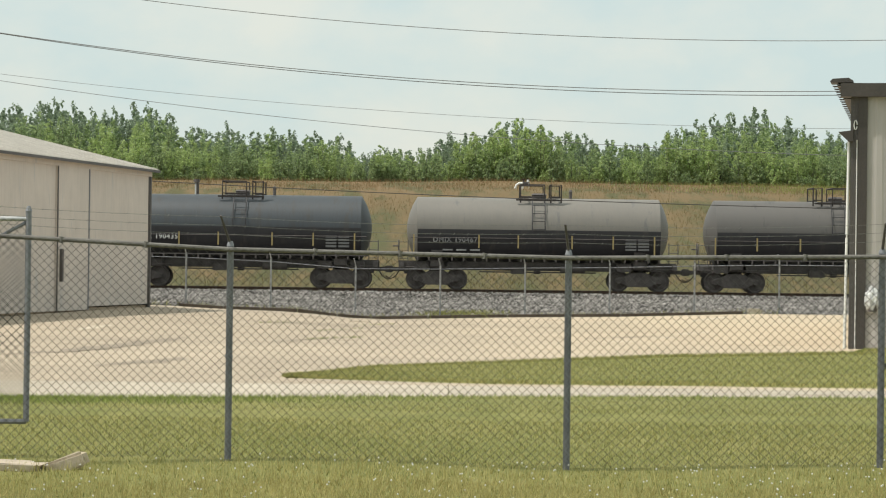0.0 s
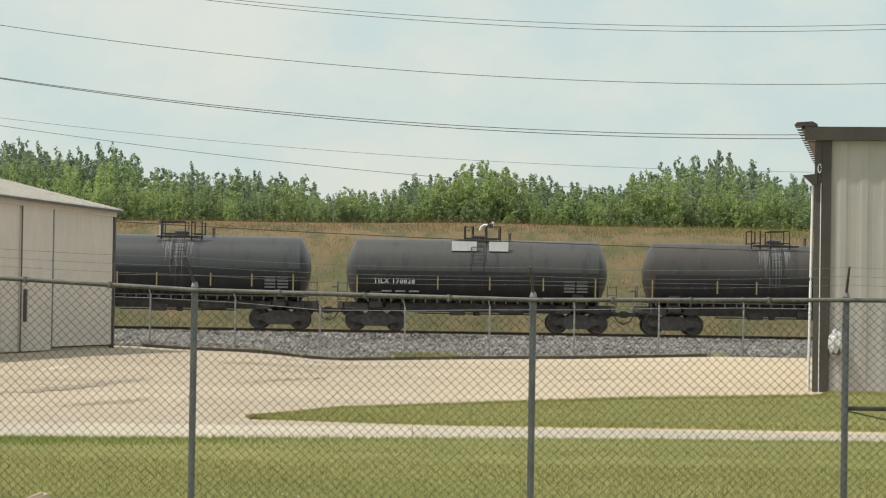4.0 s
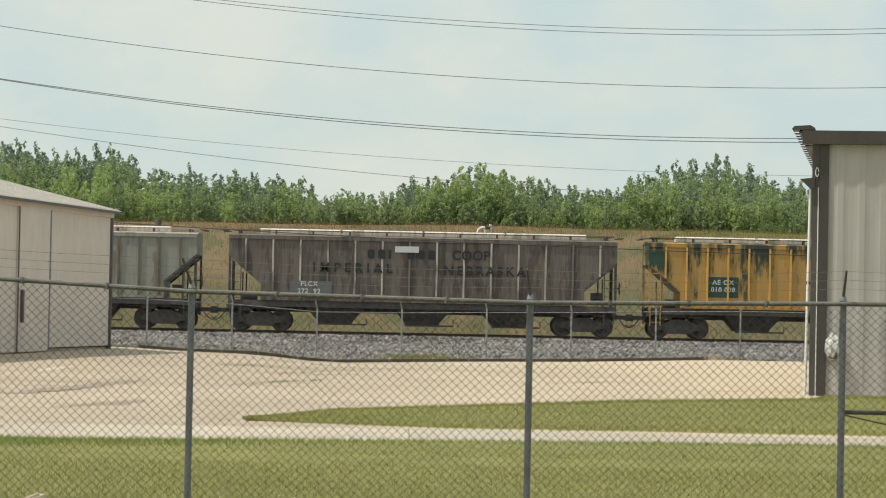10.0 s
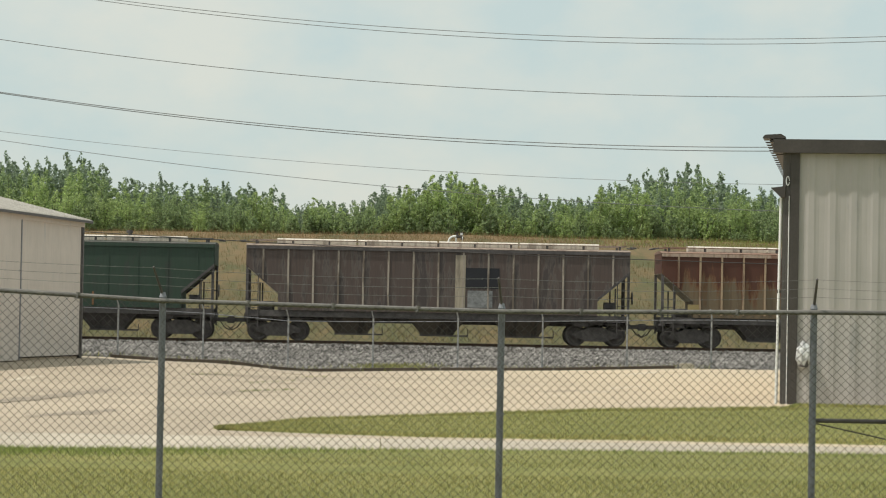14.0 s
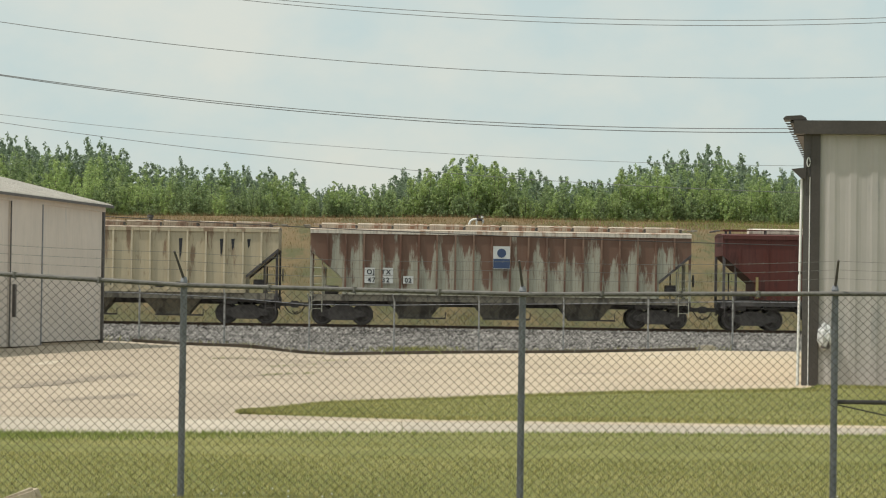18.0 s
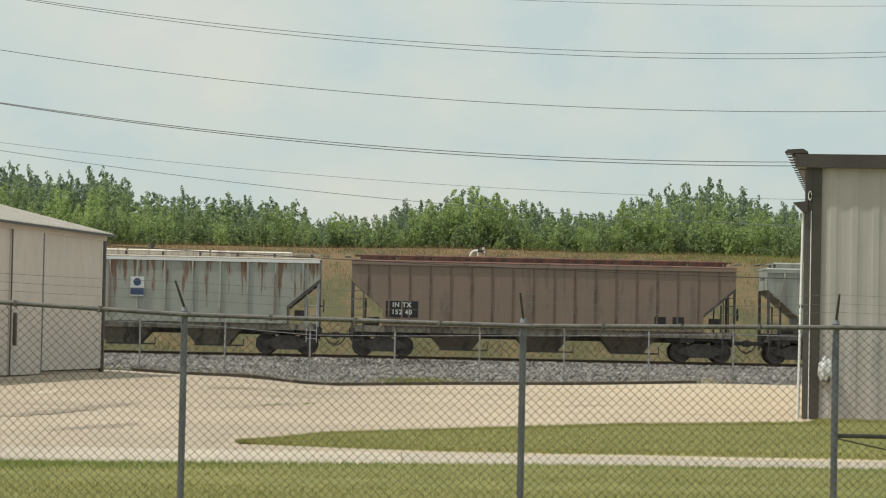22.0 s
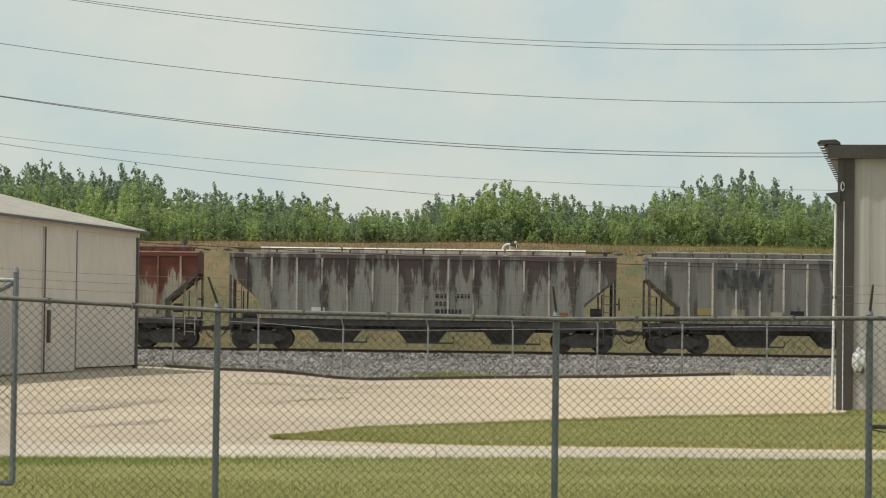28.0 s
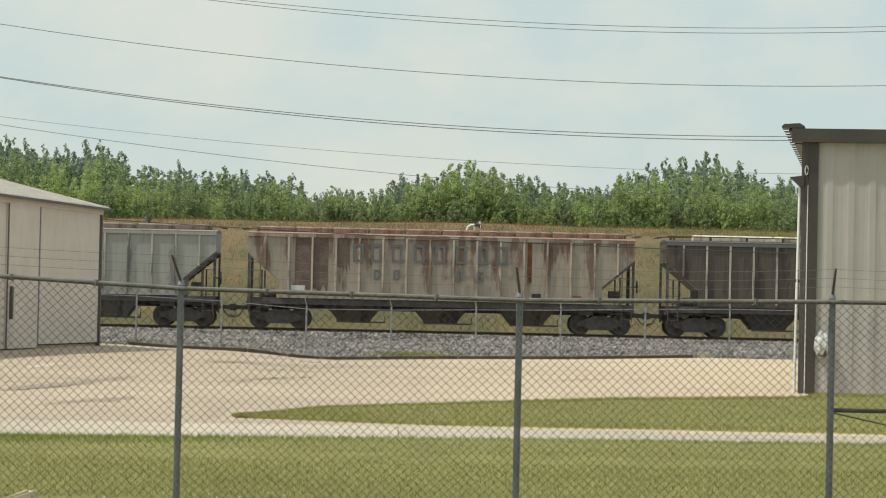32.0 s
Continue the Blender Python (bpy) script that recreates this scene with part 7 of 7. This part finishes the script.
TOPS_X = [-40, -33, -30.5, -29, -24, -21, -18, -13, -8.5, -7, -3.5, -1.5, 0.3, 3, 5.6, 7.8, 11.5, 14.5, 16.5, 19.5, 21, 23.5, 25.6, 27.5, 29.5, 36, 45]
TOPS_Z = [13.8, 13.8, 14.4, 13.3, 14.2, 12.4, 12.5, 12.3, 12.0, 10.5, 11.2, 11.2, 12.0, 12.5, 13.1, 12.9, 12.3, 11.7, 11.8, 13.1, 13.4, 14.0, 14.5, 13.6, 12.5, 12.5, 13.0]


def build_trees():
    rnd = random.Random(11)
    front = [(make_tree(20 + i, 6.0, 1.2, M_LEAF, "slender mid-green young cottonwood in the thicket on the bank", 4 + i % 3), 6.0) for i in range(5)]
    pale = [(make_tree(60 + i, 6.0, 1.35, M_LEAF_PALE, "bright yellow-green young cottonwood at the front of the thicket", 4 + i % 2), 6.0) for i in range(4)]
    far = [(make_tree(40 + i, 6.0, 1.05, M_LEAF_HAZE, "darker slender cottonwood at the back of the thicket, haze-blue leaves", 4 + i % 3), 6.0) for i in range(5)]
    broad = [(make_tree(70 + i, 5.5, 1.5, M_LEAF_PALE, "broad bright green tree at the front of the thicket", 8, 28, 0.085, 0.03, 36), 5.5) for i in range(3)]
    sapling = [(make_tree(80 + i, 2.4, 0.75, M_LEAF if i else M_LEAF_PALE, "leafy sapling at the foot of the thicket", 5, 26, 0.075, 0.02, 20), 2.4) for i in range(3)]
    used = set()

    def place(kind, x, y, tall):
        ob, ref = kind
        sc = tall / ref
        m = pose(x, y, float(height(x, y)) - 0.1, 0, 0, rnd.uniform(0, 360))
        if ob.name in used:
            ob = copy_thing(ob, m)
        else:
            used.add(ob.name)
            ob.matrix_basis = m
        ob.scale = (sc ** 0.55, sc ** 0.55, sc)

    def along(y, step, share):
        """Places and heights of one row of trees under the skyline."""
        x, k = -42.0, y / 210.0
        while x < 47:
            top = float(np.interp(x / k, TOPS_X, TOPS_Z)) * k + 1.82 * (1 - k)
            tall = (top - float(height(x, y))) * share * rnd.uniform(0.87, 1.06) + 0.1
            yield x + rnd.uniform(-0.4, 0.4), y + rnd.uniform(-1.8, 1.8), tall
            x += step * rnd.uniform(0.7, 1.3)

    for y, step, share, kinds in ((204.5, 1.25, 0.62, front + pale[:2]), (208.5, 1.15, 0.80, front + pale + far)):
        for x, yy, tall in along(y, step, share):
            place(rnd.choice(kinds), x, yy, tall)
    for name, label, leaf, rows in (("thicket", "mid-green young trees close together in the thicket", M_LEAF, ((213, 1.2, 0.90),)),
                                    ("far_woods", "darker trees at the back of the thicket, haze-blue leaves", M_LEAF_HAZE, ((219, 1.15, 0.97), (226, 1.25, 1.0), (233, 1.9, 1.0)))):
        crowns = [far_crown(140 + i, 6.0, 1.15, 4 + i % 3) for i in range(6)]
        verts = []
        for row in rows:
            for x, yy, tall in along(*row):
                sc, turn = tall / 6.0, rnd.uniform(0, 2 * math.pi)
                v = rnd.choice(crowns)
                w = sc ** 0.55
                verts.append(np.stack([x + w * (v[:, 0] * math.cos(turn) - v[:, 1] * math.sin(turn)), yy + w * (v[:, 0] * math.sin(turn) + v[:, 1] * math.cos(turn)),
                                       float(height(x, yy)) + np.maximum(v[:, 2], 0.0) * sc], 1))
        verts = np.concatenate(verts)
        tagged(new(name, sheet(name, verts, np.arange(len(verts)).reshape(-1, 4), leaf)), label, "trees", "", "stuff")
    for x, t in ((2.2, 4.0), (4.2, 4.8), (5.8, 5.0), (7.6, 4.6), (17.6, 4.2), (20.4, 4.4), (-5.0, 3.0), (-9.5, 3.4), (-27.0, 4.5), (24.5, 3.6), (28.5, 3.8)):
        place(rnd.choice(broad), x, 204.0 + rnd.uniform(-0.8, 0.8), t)
    x = -42.0
    while x < 47:
        place(rnd.choice(sapling), x, 202.2 + rnd.uniform(-0.7, 1.0), rnd.uniform(1.0, 2.6))
        x += rnd.uniform(0.7, 1.3)


build_trees()


# ---- grass ----
def blades(name, label, xs, ys, tall, width, material, seed, lean=0.35, per=1, lift=0.0):
    rng = np.random.default_rng(seed)
    x, y = np.repeat(xs, per) + rng.normal(0, 0.02, len(xs) * per), np.repeat(ys, per) + rng.normal(0, 0.02, len(xs) * per)
    n = len(x)
    z = height(x, y) + lift + (0.05 * smooth01(30.0, 30.9, y) * (y < 37) if lift == 0 else 0.0)
    h = tall * rng.uniform(0.45, 1.25, n)
    a = rng.uniform(0, 2 * math.pi, n)
    w = width * rng.uniform(0.6, 1.3, n)
    lx, ly = rng.normal(0, lean, n) * h, rng.normal(0, lean, n) * h
    dx, dy = np.cos(a) * w, np.sin(a) * w
    verts = np.stack([np.stack([x - dx, y - dy, z - 0.01], 1), np.stack([x + dx, y + dy, z - 0.01], 1), np.stack([x + lx, y + ly, z + h], 1)], 1).reshape(-1, 3)
    ob = new(name, sheet(name, verts, np.arange(3 * n).reshape(-1, 3), material))
    return tagged(ob, label, "grass", "", "stuff")


def scatter(rng, n, xa, xb, ya, yb, power=1.0):
    return rng.uniform(xa, xb, n), ya + (yb - ya) * rng.random(n) ** power


def build_grass():
    rng = np.random.default_rng(9)
    x, y = scatter(rng, 100000, -8, 8, 18.5, 35.5)
    keep = y < lawn_edge(x)
    x, y = x[keep], y[keep]
    blades("lawn_grass", "short mown green lawn grass before the drive", x, y, 0.040, 0.006, M_BLADE, 1, 0.7)
    x, y = scatter(rng, 44000, -8, 8, 18.5, 36.0)
    keep = y < lawn_edge(x)
    x, y = x[keep], y[keep]
    blades("dry_lawn_grass", "sunburnt straw-coloured blades in the lawn", x, y, 0.038, 0.006, M_BLADE_DRY, 2, 0.8)
    x, y = scatter(rng, 9000, -8, 8, 18.5, 22.6)
    blades("seed_stalks", "tall straw seed stalks in the nearest lawn", x, y, 0.14, 0.004, M_BLADE_DRY, 3, 0.25)
    x = rng.uniform(-9, 9, 6000)
    y = lawn_edge(x) - 0.9 * rng.random(len(x)) ** 1.5 + 0.03
    blades("verge_grass", "uncut green grass along the edge of the drive", x, y, 0.06, 0.007, M_VERGE, 4, 0.45, 1, 0.05)
    x = 0.5 - 7.5 * rng.random(6000) ** 0.45
    y = lawn_edge(x) - 1.5 * rng.random(len(x)) ** 2.0 + 0.02
    blades("lush_verge_grass", "lush bright green grass beside the drive", x, y, 0.075, 0.008, M_VERGE, 18, 0.5, 1, 0.05)
    x = rng.uniform(-2.4, 13, 40000)
    far = island_far(x)
    near = island_near(x)
    y = near + (far - near) * rng.random(len(x))
    blades("island_grass", "mown grass on the tongue of lawn", x, y, 0.05, 0.009, M_BLADE, 5, 0.55, 1, 0.06)
    x = rng.uniform(-2.35, 13, 7000)
    y = island_far(x) - np.abs(rng.normal(0, 0.2, len(x)))
    blades("island_verge", "uncut green grass on the edge of the tongue of lawn", x, y, 0.075, 0.010, M_VERGE, 6, 0.45, 1, 0.02)
    x, y = scatter(rng, 16000, -40, 45, 120.5, 140)
    blades("trackside_grass", "olive tall grass behind the track", x, y, 0.22, 0.010, M_TALL_GREEN, 7, 0.25)
    x, y = scatter(rng, 60000, -46, 50, 133, 203)
    keep = np.sin(x * 0.9 + 2.0 * np.sin(y * 0.21)) + np.sin(y * 0.37 + 1.3 * np.sin(x * 0.5)) + rng.normal(0, 0.7, len(x)) > 0.1
    x, y = x[keep], y[keep]
    blades("meadow_grass", "dry golden tall grass on the bank", x, y, 0.28, 0.012, M_TALL, 8, 0.3)
    x, y = scatter(rng, 26000, -46, 50, 136, 196)
    keep = np.sin(x * 0.55 - 1.1 * np.sin(y * 0.16)) + np.sin(y * 0.23 + x * 0.3) + rng.normal(0, 0.6, len(x)) > 0.6
    x, y = x[keep], y[keep]
    blades("olive_meadow_grass", "olive green grass clumps among the golden grass", x, y, 0.28, 0.013, M_TALL_GREEN, 19, 0.35)
    x, y = scatter(rng, 16000, -46, 50, 184, 202.5, 0.8)
    blades("seeding_meadow_grass", "reddish brown seeding grass before the thicket", x, y, 0.32, 0.012, M_TALL_RED, 20, 0.25)
    x, y = scatter(rng, 12000, 18, 50, 188, 203)
    x = 10 + 40 * np.sqrt(rng.random(len(x)))
    blades("green_meadow_grass", "greener tall grass near the crest of the bank", x, y, 0.30, 0.012, M_VERGE, 12, 0.3)
    x, y = scatter(rng, 26000, -8, 8, 18.5, 21.6)
    blades("foreground_grass", "straw-coloured rough grass nearest the viewer", x, y, 0.06, 0.006, M_BLADE_DRY, 15, 0.5)
    x = rng.uniform(-2.3, 12, 16000)
    y = island_near(x) + (island_far(x) - island_near(x)) * rng.random(len(x))
    blades("island_dry_grass", "sunburnt blades on the tongue of lawn", x, y, 0.045, 0.009, M_BLADE_DRY, 16, 0.6, 1, 0.06)
    for k, (line, width) in enumerate((CRACKS[2], CRACKS[3], CRACKS[5])):
        u = rng.random(130) * (len(line) - 1)
        i = np.minimum(u.astype(int), len(line) - 2)
        pa, pb = np.array(line)[i], np.array(line)[i + 1]
        p = pa + (pb - pa) * (u - i)[:, None]
        keep = np.sin(p[:, 0] * 2.3 + k) > 0.1
        blades("crack_weeds", "weeds growing out of a seam in the concrete", p[keep, 0], p[keep, 1] + rng.normal(0, 0.08, keep.sum()), 0.055, 0.016, M_VERGE, 40 + k, 0.7, 1, 0.03)
    x, y = rng.normal(0.6, 0.8, 1100), rng.normal(94.4, 0.9, 1100)
    blades("weeds", "weeds growing through the ballast", x, y, 0.25, 0.03, M_BLADE, 13, 0.5)
    x, y = rng.uniform(-12, 12, 900), rng.uniform(91.9, 92.8, 900)
    blades("fence_weeds", "weeds along the timber edging", x, y, 0.22, 0.02, M_BLADE, 14, 0.4)


build_grass()


def build_clover():
    rng = np.random.default_rng(5)
    n = 700
    x, y = rng.uniform(-6, 6, n), 19 + 4.2 * rng.random(n)
    keep = rng.random(n) < np.where(x > 1.5, 1.0, 0.45)
    x, y = x[keep], y[keep]
    z = height(x, y) + rng.uniform(0.03, 0.09, len(x))
    octa = np.array([(1, 0, 0), (-1, 0, 0), (0, 1, 0), (0, -1, 0), (0, 0, 1), (0, 0, -1)], float) * 0.009
    tri = np.array([(0, 2, 4), (2, 1, 4), (1, 3, 4), (3, 0, 4), (2, 0, 5), (1, 2, 5), (3, 1, 5), (0, 3, 5)])
    v = (octa[None] + np.stack([x, y, z], 1)[:, None]).reshape(-1, 3)
    f = (tri[None] + (np.arange(len(x)) * 6)[:, None, None]).reshape(-1, 3)
    tagged(new("clover_flowers", sheet("clover_flowers", v, f, M_WHITE)), "small white clover heads in the lawn", "flowers", "", "stuff")


build_clover()

# ---- motion of the train ----
TRAVEL_T = [0.0, 7.0, 13.0, 32.0]
TRAVEL_S = [0.0, 94.5, 175.0, 427.1]


def travel(t):
    return float(np.interp(t, TRAVEL_T, TRAVEL_S))


def motions():
    for i, car in enumerate(CARS):
        mid = (COUPLERS[i] + COUPLERS[i + 1]) / 2
        walk(car, [(t, pose(mid - travel(t), TRACK_Y, RAIL_Z)) for t in (0.0, 3.5, 7.0, 10.0, 13.0, 19.0, 25.5, 32.0)])
    for k in (-1, 1):
        first = WHEELSETS[k][0]
        walk(first, [(f / FPS, pose(k * 0.89, 0, 0.457, 0, -math.degrees(travel(f / FPS) / 0.457), 0)) for f in range(0, 961)])
        keys = first.animation_data
        for w in WHEELSETS[k][1:]:
            w.rotation_mode = "QUATERNION"
            w.animation_data_create()
            w.animation_data.action = keys.action
            w.animation_data.action_slot = keys.action_slot


motions()
